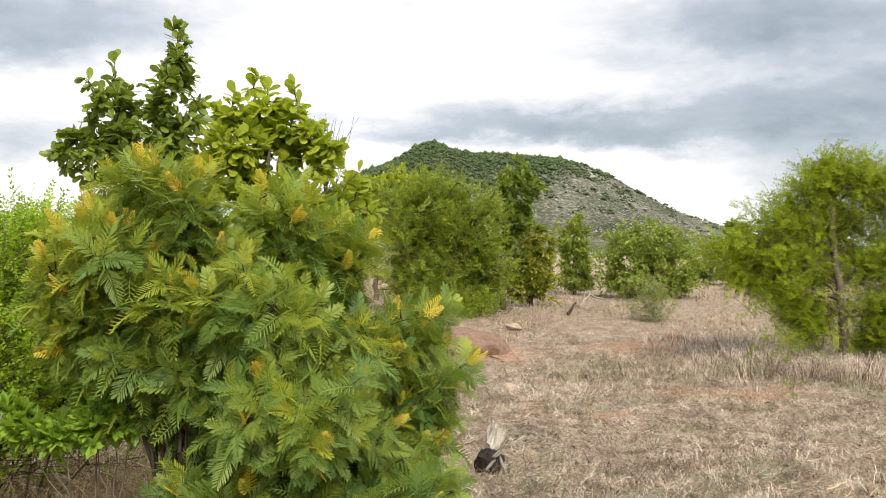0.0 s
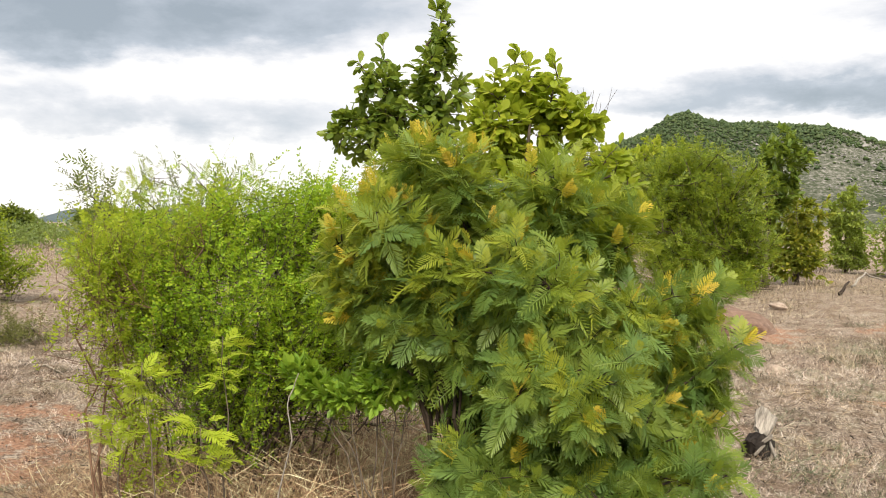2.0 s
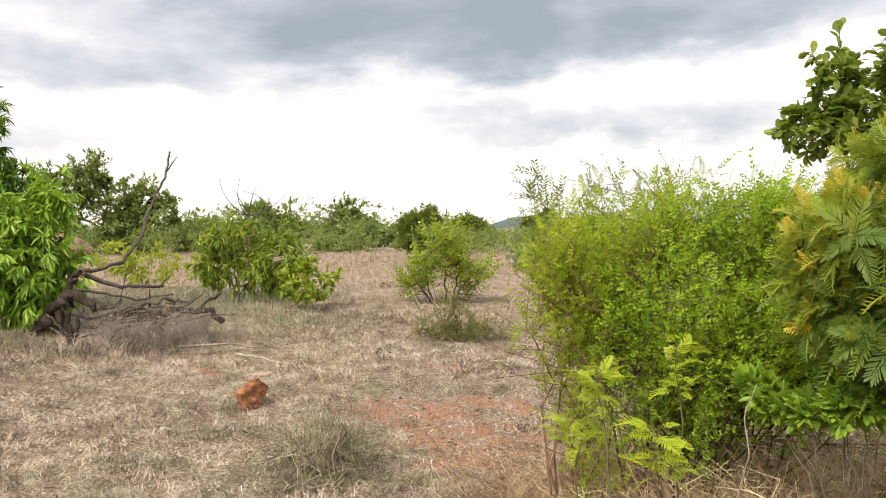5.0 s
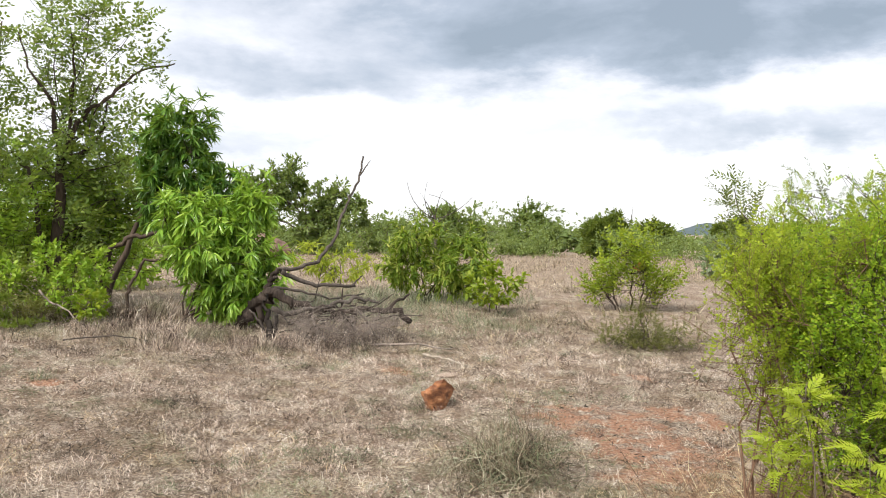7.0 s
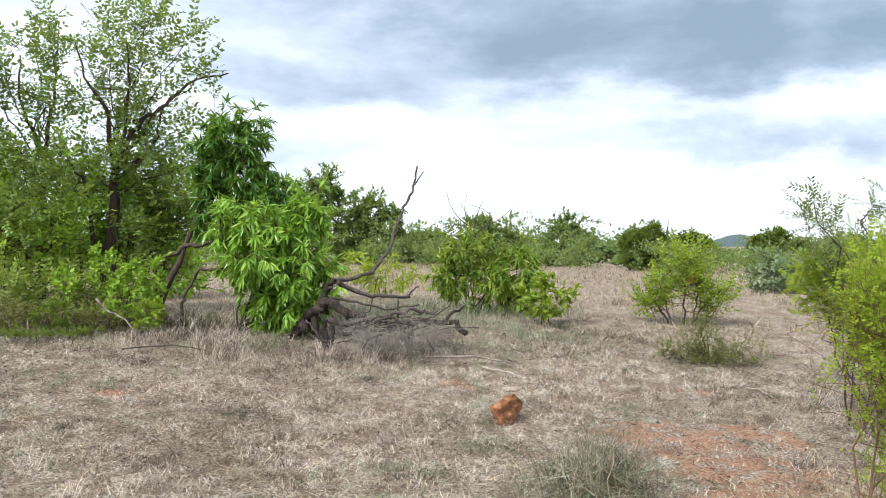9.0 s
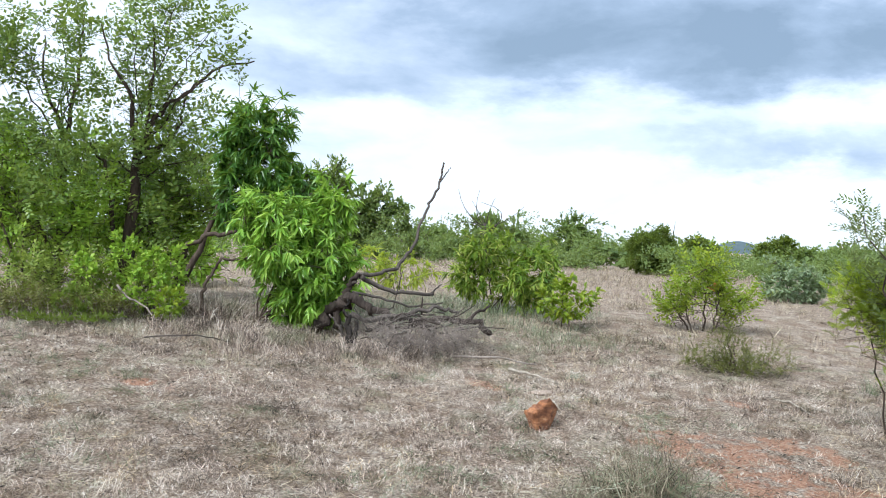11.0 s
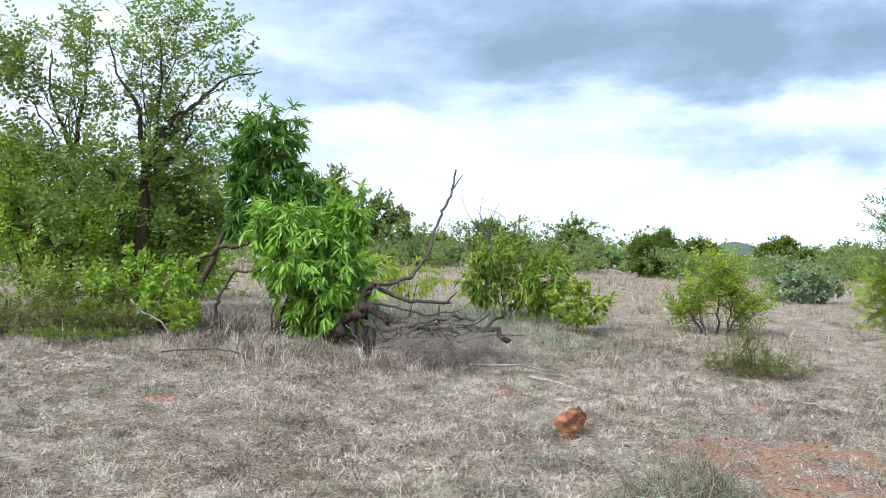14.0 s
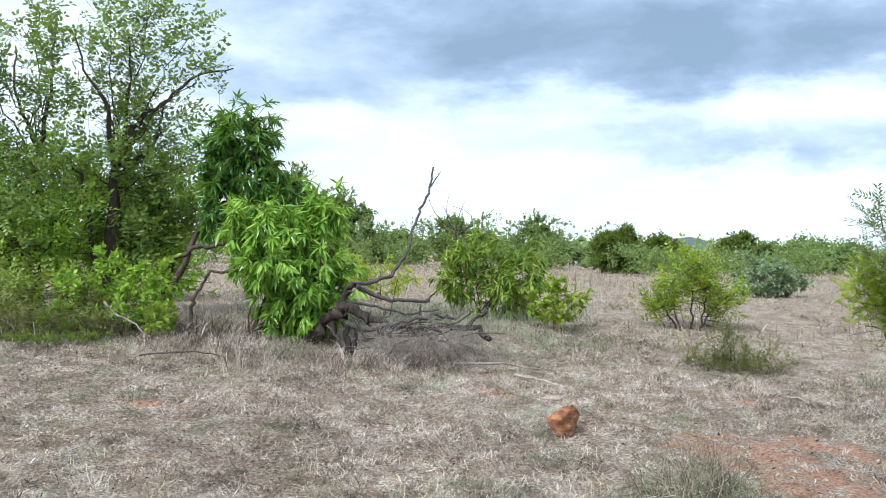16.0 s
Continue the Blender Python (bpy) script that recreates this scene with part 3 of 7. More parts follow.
def grow(lobes, trunk=0.0, tips=30, seed=0, lean=(0, 0), spread=0.06, fill=0.55, stem_r=0.02, up=0.35, wild=0.10, line=None):
    """Stems, branches and twig ends that fill round masses (dx, dy, z, radius, half height).
    Returns the trunk's path, one list of paths for each mass, and the twig ends with their directions."""
    rnd = np.random.RandomState(seed)
    base = np.zeros(3)
    path = None
    if trunk > 0:
        top = np.array([lean[0], lean[1], trunk])
        path = bezier(base, np.array([lean[0] * 0.2, lean[1] * 0.2, trunk * 0.55]), top, 8)
        path[1:-1] += rnd.randn(6, 3) * trunk * 0.018
    if line is not None:
        line = np.array(line, float)
        path = np.stack([np.interp(np.linspace(0, len(line) - 1, 8), np.arange(len(line)), line[:, k]) for k in range(3)], 1)
        path[1:-1] += rnd.randn(6, 3) * np.array([0.035, 0.035, 0])
        trunk = path[-1, 2]
    groups, ends, dirs, weights = [], [], [], []
    vol = np.array([l[3] * l[3] * l[4] for l in lobes]) ** (2 / 3)
    for l, share in zip(lobes, vol / vol.sum()):
        c, r, h = np.array(l[:3]), l[3], l[4]
        if path is None:
            s = np.array([rnd.randn() * spread, rnd.randn() * spread, 0.0])
            k = np.array([c[0] * 0.35, c[1] * 0.35, c[2] * 0.6])
        else:
            s = path[min(7, max(3, int(8 * min(1, 0.7 * c[2] / trunk))))] if c[2] < trunk else path[-1 - rnd.randint(2)]
            k = (s + c) / 2 + np.array([0, 0, up * np.linalg.norm(c - s)])
        limb = bezier(s, k, c + np.array([0, 0, h * 0.35]), 9)
        limb[1:-1] += rnd.randn(7, 3) * 0.02 * np.linalg.norm(c - s)
        paths = [(limb, np.linspace(stem_r, stem_r * 0.35, 9))]
        n = max(3, int(round(tips * len(lobes) * share)))
        q = unit(rnd.randn(n, 3)) * (fill + (1 - fill) * rnd.rand(n, 1)) ** 0.7
        far = rnd.rand(n, 1) < wild
        q = np.where(far, unit(q + np.array([0, 0, 0.35])) * rnd.uniform(1.1, 1.5, (n, 1)), q)
        pts = c + q * np.array([r, r, h])
        pts[:, 2] = np.maximum(pts[:, 2], 0.04)
        nodes = limb[3:]
        for p in pts:
            d = np.linalg.norm(nodes - p, axis=1) + 0.6 * np.maximum(0, nodes[:, 2] - p[2])
            a = nodes[np.argmin(d)]
            m = (a + p) / 2 + rnd.randn(3) * 0.08 * np.linalg.norm(p - a) + np.array([0, 0, 0.12 * np.linalg.norm(p - a)])
            tw = bezier(a, m, p, 4)
            paths.append((tw[[0, 2, 3]], np.linspace(stem_r * 0.32, stem_r * 0.12, 3)))
            nodes = np.concatenate([nodes, tw[1:3]]) if len(nodes) < 60 else nodes
            ends.append(tw), dirs.append(unit((tw[3] - tw[2])[None])[0]), weights.append(unit(((p - c) / np.array([r, r, h]))[None])[0])
        groups.append(paths)
    return path, groups, np.array(ends), np.array(dirs), np.array(weights)


def wood(paths, sides=5):
    p0 = np.concatenate([p[:-1] for p, r in paths])
    p1 = np.concatenate([p[1:] for p, r in paths])
    r0 = np.concatenate([r[:-1] for p, r in paths])
    r1 = np.concatenate([r[1:] for p, r in paths])
    return tubes(p0, p1, r0, r1, sides)


def foliage(ends, dirs, outward, per, size, kind, seed, droop=0.0, along=0.75, spread=1.0, lift=0.2, vary=0.35, fuzz=0.0):
    """Leaves set round the outer part of each twig."""
    rnd = np.random.RandomState(seed + 77)
    n = len(ends)
    idx = np.repeat(np.arange(n), per)
    k = len(idx)
    u = 1 - along * rnd.rand(k)
    e = ends[idx]
    t = u[:, None] * 3
    i0 = np.clip(t.astype(int), 0, 2)[:, 0]
    fr = t - i0[:, None]
    pos = e[np.arange(k), i0] * (1 - fr) + e[np.arange(k), i0 + 1] * fr
    pos = pos + rnd.randn(k, 3) * fuzz
    d = dirs[idx] * 0.6 + outward[idx] * 0.45 + unit(rnd.randn(k, 3)) * spread + np.array([0, 0, lift - droop])
    upv = np.array([0, 0, 1.0]) + 0.45 * rnd.randn(k, 3)
    rot = frames(d, upv)
    sz = size * (1 + vary * (rnd.rand(k) * 2 - 1))
    shapes = SHAPES[kind]
    pick = rnd.randint(len(shapes), size=k)
    sets = [repeat(shapes[j], pos[pick == j], rot[pick == j], sz[pick == j]) for j in range(len(shapes)) if (pick == j).any()]
    return join(sets)


def limb(name, parent, pts, r0, r1, mat, seed=0, label="", sides=9, wobble=0.16):
    """A crooked dead limb through a few points."""
    rnd = np.random.RandomState(seed)
    pts = np.array(pts, float)
    u = np.linspace(0, len(pts) - 1, 4 * (len(pts) - 1) + 1)
    p = np.stack([np.interp(u, np.arange(len(pts)), pts[:, k]) for k in range(3)], 1)
    p[1:-1] += rnd.randn(len(p) - 2, 3) * r0 * 0.35
    return part(name, mesh(name, *polyline_tube(p, np.linspace(r0, r1, len(p)), sides, wobble, rnd), [mat], smooth=True), parent, label)


def plant(name, label, category, spot, lobes, leaf, kind, size, tips=30, per=14, trunk=0.0, bark=None, seed=1, droop=0.0,
          stem_r=0.018, group="", lean=(0, 0), fill=0.5, spread=1.0, lift=0.2, along=0.75, trunk_r=None, up=0.35, wild=0.10, fuzz=0.0, limbs=(), trunk_line=None):
    """A bush or tree: trunk or stems, a branch for each mass of foliage, and the crown of leaves."""
    ob = thing(name, spot[0], spot[1], label, category, group)
    bark = bark or M_BARK
    lobes = [(a, b, c, max(0.07, r - 0.45 * size), max(0.06, h - 0.45 * size)) for a, b, c, r, h in lobes]
    line = None if trunk_line is None else [(a - spot[0], b - spot[1], c - ob.location.z) for a, b, c in trunk_line]
    path, groups, ends, dirs, outw = grow(lobes, trunk, tips, seed, lean, stem_r=stem_r, fill=fill, up=up, wild=wild, line=line)
    if path is not None:
        rr = trunk_r or stem_r * 2
        rnd = np.random.RandomState(seed)
        part("trunk", mesh("trunk", *polyline_tube(path + np.array([0, 0, -0.03]), np.linspace(rr * 1.25, rr * 0.75, len(path)), 9, 0.10, rnd), [bark], smooth=True), ob)
    for paths in groups:
        part("branch", mesh("branch", *join([wood(paths[:1], 6), wood(paths[1:], 3)]), [bark], smooth=True), ob)
    for pts, r0, r1 in limbs:
        limb("limb", ob, [(a - spot[0], b - spot[1], c - ob.location.z) for a, b, c in pts], r0, r1, bark, seed, "", 8, 0.12)
    part("crown", mesh("crown", *foliage(ends, dirs, outw, per, size, kind, seed, droop, along, spread, lift, fuzz=fuzz), [leaf]), ob)
    return ob


def wand_plant(name, label, category, spot, lobes, leaf, kind, size, n, length, seed=1, twigs=8, stem_r=0.006, bark=None, rise=1.0, out=0.5, bend=0.12, group="",
               trunk_line=None, trunk_r=0.05, limbs=(), leafy=0.85, side=0.9, droop=0.0, bare=0.0, wild=0.0):
    """A bush or tree of many long shoots that rise through round masses (dx, dy, z, radius, half height), each set with short leafy side twigs."""
    ob = thing(name, spot[0], spot[1], label, category, group)
    bark = bark or M_BARK
    rnd = np.random.RandomState(seed)
    local = lambda pts: np.array([(a - spot[0], b - spot[1], c - ob.location.z) for a, b, c in pts])
    trunk = None
    if trunk_line is not None:
        q = local(trunk_line)
        u = np.linspace(0, len(q) - 1, 14)
        trunk = np.stack([np.interp(u, np.arange(len(q)), q[:, k]) for k in range(3)], 1)
        trunk[1:-1, :2] += rnd.randn(12, 2) * 0.012
        part("trunk", mesh("trunk", *polyline_tube(trunk, trunk_r * np.linspace(1.25, 0.6, 14), 10, 0.13, rnd), [bark], smooth=True), ob)
    for pts, r0, r1 in limbs:
        limb("limb", ob, local(pts), r0, r1, bark, seed, "", 8, 0.14)
    vol = np.array([l[3] * l[3] * l[4] for l in lobes]) ** (2 / 3)
    pos, axis = [], []
    for l, share in zip(lobes, vol / vol.sum()):
        c, r, h = np.array(l[:3], float), l[3], l[4]
        if trunk is None:
            foot = np.append(rnd.randn(2) * 0.09 + c[:2] * 0.3, 0.0)
        else:
            foot = trunk[np.argmin(np.abs(trunk[:, 2] - max(0.35 * trunk[-1, 2], min(trunk[-1, 2], c[2] - 0.25 * h - 0.3))))]
        way = bezier(foot, (foot + c) / 2 + np.array([0, 0, 0.15 * np.linalg.norm(c - foot)]), c, 9)
        way[1:-1] += rnd.randn(7, 3) * 0.025 * np.linalg.norm(c - foot)
        main, thin = [(way, np.linspace(stem_r * 2.2, stem_r * 0.9, 9))], []
        m = max(4, int(round(n * share)))
        tips = c + unit(rnd.randn(m, 3)) * (rnd.rand(m, 1) ** 0.45) * np.array([r, r, h])
        for p in tips:
            flat = np.append(unit((p - foot)[None, :2])[0] * min(1.0, np.linalg.norm((p - foot)[:2]) / (r + 0.2)), 0)
            d = unit((np.array([0, 0, rise]) + out * flat + 0.38 * rnd.randn(3))[None])[0]
            L = length * rnd.uniform(0.55, 1.25)
            if rnd.rand() < wild:
                p = p + d * L * rnd.uniform(0.2, 0.6)
            a = p - d * L
            a[2] = max(a[2], 0.03)
            node = way[np.argmin(np.linalg.norm(way - a, axis=1) + 0.5 * np.maximum(0, way[:, 2] - a[2]))]
            shoot = bezier(a, (a + p) / 2 + rnd.randn(3) * bend * L, p, 6)
            thin.append((np.concatenate([[node], shoot]), np.linspace(stem_r * 0.6, stem_r * 0.22, 7)))
            if rnd.rand() < bare:
                continue
            k = max(2, int(round(twigs * L / length)))
            for j in range(k):
                u = 1 - leafy * (j + rnd.rand() * 0.6) / k if j else 1.0
                f = min(4, int(u * 5))
                q = shoot[f] + (shoot[f + 1] - shoot[f]) * (u * 5 - f)
                t = unit((shoot[f + 1] - shoot[f])[None])[0]
                ang = j * 2.4 + rnd.rand()
                x = unit(np.cross(t, (0.3, 0.2, 0.9))[None])[0]
                w = math.cos(ang) * x + math.sin(ang) * np.cross(t, x)
                pos.append(q), axis.append(t if j == 0 else t * 0.55 + w * side - np.array([0, 0, droop]))
        part("branch", mesh("branch", *join([wood(main, 6), wood(thin, 3)]), [bark], smooth=True), ob)
    pos, axis = np.array(pos), np.array(axis)
    sz = size * rnd.uniform(0.65, 1.3, len(pos))
    part("crown", mesh("crown", *scatter(SHAPES[kind], pos, frames(axis, np.array([0, 0, 1.0]) + 0.4 * rnd.randn(len(pos), 3)), sz, rnd), [leaf]), ob)
    return ob


# ---------------------------------------------------------------- ground and distance
def fractal(x, y, scale, seed, octaves=4):
    """Smooth random relief on arrays, from sums of waves with random headings."""
    rnd = np.random.RandomState(seed)
    out, amp = np.zeros_like(x), 1.0
    for o in range(octaves):
        for k in range(4):
            a, ph = rnd.rand() * 2 * math.pi, rnd.rand() * 6.28
            out += amp * np.sin((x * math.cos(a) + y * math.sin(a)) * scale * (1 + 0.3 * rnd.rand()) + ph + 1.3 * np.sin(scale * 0.7 * (x * math.sin(a) - y * math.cos(a)) + ph * 2)) / 4
        scale, amp = scale * 2.1, amp * 0.5
    return out


def stretched(centre, near, step, far, grow_by):
    """Grid lines: even steps out to near, ever wider ones out to far."""
    a = [i * step for i in range(int(near / step) + 1)]
    s = step
    while a[-1] < far:
        s *= grow_by
        a.append(a[-1] + s)
    a = np.array(a)
    return centre + np.concatenate([-a[:0:-1], a])


def relief(x, y):
    close = smooth01((60 - np.hypot(x + 4, y - 8)) / 40)
    return (0.022 * fractal(x, y, 2.2, 5) + 0.035 * fractal(x, y, 0.6, 6)) * close


def make_ground():
    xs, ys = stretched(-4.0, 12.0, 0.24, 4600, 1.16), stretched(8.0, 9.0, 0.24, 4600, 1.14)
    X, Y = np.meshgrid(xs, ys)
    Z = ground_height(X, Y) + relief(X, Y)
    v = np.stack([X, Y, Z], -1).reshape(-1, 3)
    n, m = len(xs), len(ys)
    i = (np.arange(m - 1)[:, None] * n + np.arange(n - 1)[None]).ravel()
    f = np.stack([i, i + 1, i + n + 1, i + n], 1).ravel()
    ob = new("ground", mesh("ground", v, f, np.full(len(i), 4), [M_GROUND], smooth=True))
    return tagged(ob, "dry grassy ground with bare red soil patches", "ground", kind="structure")


make_ground()


def hill_height(x, y, cx, cy, a, b, top):
    return top / (1 + (np.hypot((x - cx) / a, (y - cy) / b)) ** 4.1)


def main_hill(x, y):
    z = hill_height(x, y, 36, 860, 166, 150, 84) + 15 * np.exp(-((x + 12) / 22) ** 2 - ((y - 840) / 50) ** 2)
    return z + (1.6 * fractal(x, y, 0.045, 11) + 2.2 * fractal(x, y, 0.016, 12)) * smooth01(z / 20) - 0.8


def speck_shape(seed):
    """A far shrub of eight ragged faces."""
    rnd = np.random.RandomState(seed)
    q = np.array([(1, 0, 0), (0, 1, 0), (-1, 0, 0), (0, -1, 0), (0, 0, 1), (0, 0, -0.6)]) * 0.5
    q = q * rnd.uniform(0.6, 1.3, (6, 1)) + rnd.randn(6, 3) * 0.08 + np.array([0, 0, 0.25])
    return [tuple(p) for p in q], [(0, 1, 4), (1, 2, 4), (2, 3, 4), (3, 0, 4), (1, 0, 5), (2, 1, 5), (3, 2, 5), (0, 3, 5)]


SPECKS = [speck_shape(s) for s in range(5)]


def turns(n, rnd):
    a = rnd.rand(n) * 2 * math.pi
    z = np.zeros(n)
    return np.stack([np.stack([np.cos(a), -np.sin(a), z], -1), np.stack([np.sin(a), np.cos(a), z], -1), np.stack([z, z, z + 1], -1)], 1)


def scatter(shapes, pos, rot, size, rnd):
    pick = rnd.randint(len(shapes), size=len(pos))
    return join([repeat(shapes[j], pos[pick == j], rot[pick == j], size[pick == j]) for j in range(len(shapes))])


def make_hills():
    xs, ys = np.linspace(-420, 480, 150), np.linspace(420, 1300, 110)
    X, Y = np.meshgrid(xs, ys)
    v = np.stack([X, Y, main_hill(X, Y)], -1).reshape(-1, 3)
    n, m = len(xs), len(ys)
    i = (np.arange(m - 1)[:, None] * n + np.arange(n - 1)[None]).ravel()
    f = np.stack([i, i + 1, i + n + 1, i + n], 1).ravel()
    tagged(new("hill", mesh("hill", v, f, np.full(len(i), 4), [M_HILL], smooth=True)), "rocky hill with scrub and bare grey slopes", "hill", kind="structure")
    rnd = np.random.RandomState(3)
    x, y = rnd.uniform(-200, 330, 90000), rnd.uniform(600, 880, 90000)
    z = main_hill(x, y)
    patch = fractal(x, y, 0.02, 21) + 0.6 * fractal(x, y, 0.06, 22) + 1.5 * (z / 80 - 0.48) - 0.004 * np.maximum(0, x - 20)
    keep = (z > 2.0) & (1.2 * patch + 0.9 * fractal(x, y, 0.15, 23) + rnd.randn(len(x)) * 0.45 > 0.1)
    p = np.stack([x, y, z], 1)[keep]
    size = rnd.gamma(1.8, 0.75, len(p)) + 0.6
    sc = np.stack([size, size, size * rnd.uniform(0.6, 1.0, len(p))], 1)
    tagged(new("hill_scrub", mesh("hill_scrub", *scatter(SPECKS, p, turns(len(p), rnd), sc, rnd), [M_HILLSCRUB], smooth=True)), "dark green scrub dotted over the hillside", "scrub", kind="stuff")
    x, y = rnd.uniform(-60, 330, 14000), rnd.uniform(640, 860, 14000)
    z = main_hill(x, y)
    p = np.stack([x, y, z - 0.1], 1)[(z > 6) & (z < 62) & (fractal(x, y, 0.05, 24) + 0.6 * rnd.randn(len(x)) > 0.2)]
    size = rnd.gamma(1.8, 0.5, len(p)) + 0.4
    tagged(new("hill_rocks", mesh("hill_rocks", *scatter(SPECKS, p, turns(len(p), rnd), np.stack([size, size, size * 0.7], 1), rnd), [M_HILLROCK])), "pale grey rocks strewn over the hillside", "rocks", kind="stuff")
    # a low ridge far off, its blue haze put into the material
    a = np.linspace(-43, -30, 60)
    e = 0.62 * np.exp(-((a + 36.9) / 1.5) ** 2) + 0.12 * np.exp(-((a + 33.2) / 1.6) ** 2) + 0.12
    R = 3200.0
    rows = []
    for rr, k in ((R - 500, 0.0), (R - 200, 0.6), (R, 1.0), (R + 300, 0.55), (R + 700, 0.0)):
        rows.append(np.stack([rr * np.sin(np.radians(a)), rr * np.cos(np.radians(a)), k * R * np.tan(np.radians(e)) + 0.5 * np.sin(a * 9) * k], 1))
    v = np.concatenate(rows)
    i = (np.arange(4)[:, None] * 60 + np.arange(59)[None]).ravel()
    f = np.stack([i, i + 1, i + 61, i + 60], 1).ravel()
    tagged(new("far_ridge", mesh("far_ridge", v, f, np.full(len(i), 4), [M_FARBLUE], smooth=True)), "low blue wooded ridge on the horizon", "ridge", kind="structure")


make_hills()


def make_far_scrub():
    """The belt of bush that closes the view, too far off to count."""
    rnd = np.random.RandomState(8)
    pos, rot, size = [], [], []
    for k in range(572):
        az = radians(rnd.uniform(-95, 32))
        r = rnd.uniform(50, 95) if k % 2 and az < -0.42 else rnd.uniform(62, 420)
        w, h = rnd.uniform(1.2, 2.6), rnd.uniform(0.8, 1.7)
        if k >= 460:
            az, r, h = radians(rnd.uniform(-92, -41.5)), rnd.uniform(38, 62), 0.75 + 1.25 * rnd.rand() ** 2.2
        if k >= 550:
            az, h = radians(rnd.uniform(-42, -30)), rnd.uniform(0.75, 1.0)
        if -9 < math.degrees(az) < 24:
            r, h = r + 10, h * 0.8
        if -41.5 < math.degrees(az) < -32:
            h *= 0.4 if k < 460 else 1.0
        c = np.array([r * math.sin(az), r * math.cos(az), 0])
        n = 460 if k >= 460 else 150 if r < 140 else 50
        heads = unit(rnd.randn(16, 3) + np.array([0, 0, 0.2])) * rnd.uniform(0.25, 0.78, (16, 1))
        q = heads[rnd.randint(16, size=n)] + rnd.randn(n, 3) * 0.105
        q *= 1 + 0.25 * np.sin(q[:, :1] * 7 + k) * np.cos(q[:, 1:2] * 6 - k)
        p = c + q * np.array([w, w, h]) + np.array([0, 0, h * 0.75])
        p[:, 2] += float(ground_height(c[0], c[1]))
        pos.append(p), rot.append(frames(unit(q + rnd.randn(n, 3) * 0.8), np.array([0, 0, 1.0]) + 0.5 * rnd.randn(n, 3)))
        size.append(rnd.uniform(0.09, 0.18, n) if k >= 460 else rnd.uniform(0.18, 0.42, n) * (1 if r < 140 else 2.2))
    data = scatter(SHAPES["small"], np.concatenate(pos), np.concatenate(rot), np.concatenate(size), rnd)
    inner = np.concatenate([p[::12] * 0.6 + p.mean(0) * 0.4 for p in pos[:460]])
    big = rnd.uniform(0.35, 0.9, len(inner))
    data = join([data, scatter(SPECKS, inner - np.array([0, 0, 0.3]), turns(len(inner), rnd), big, rnd)])
    tagged(new("far_scrub", mesh("far_scrub", *data, [M_FARLEAF])), "belt of grey-green bush along the horizon", "scrub", kind="stuff")


make_far_scrub()


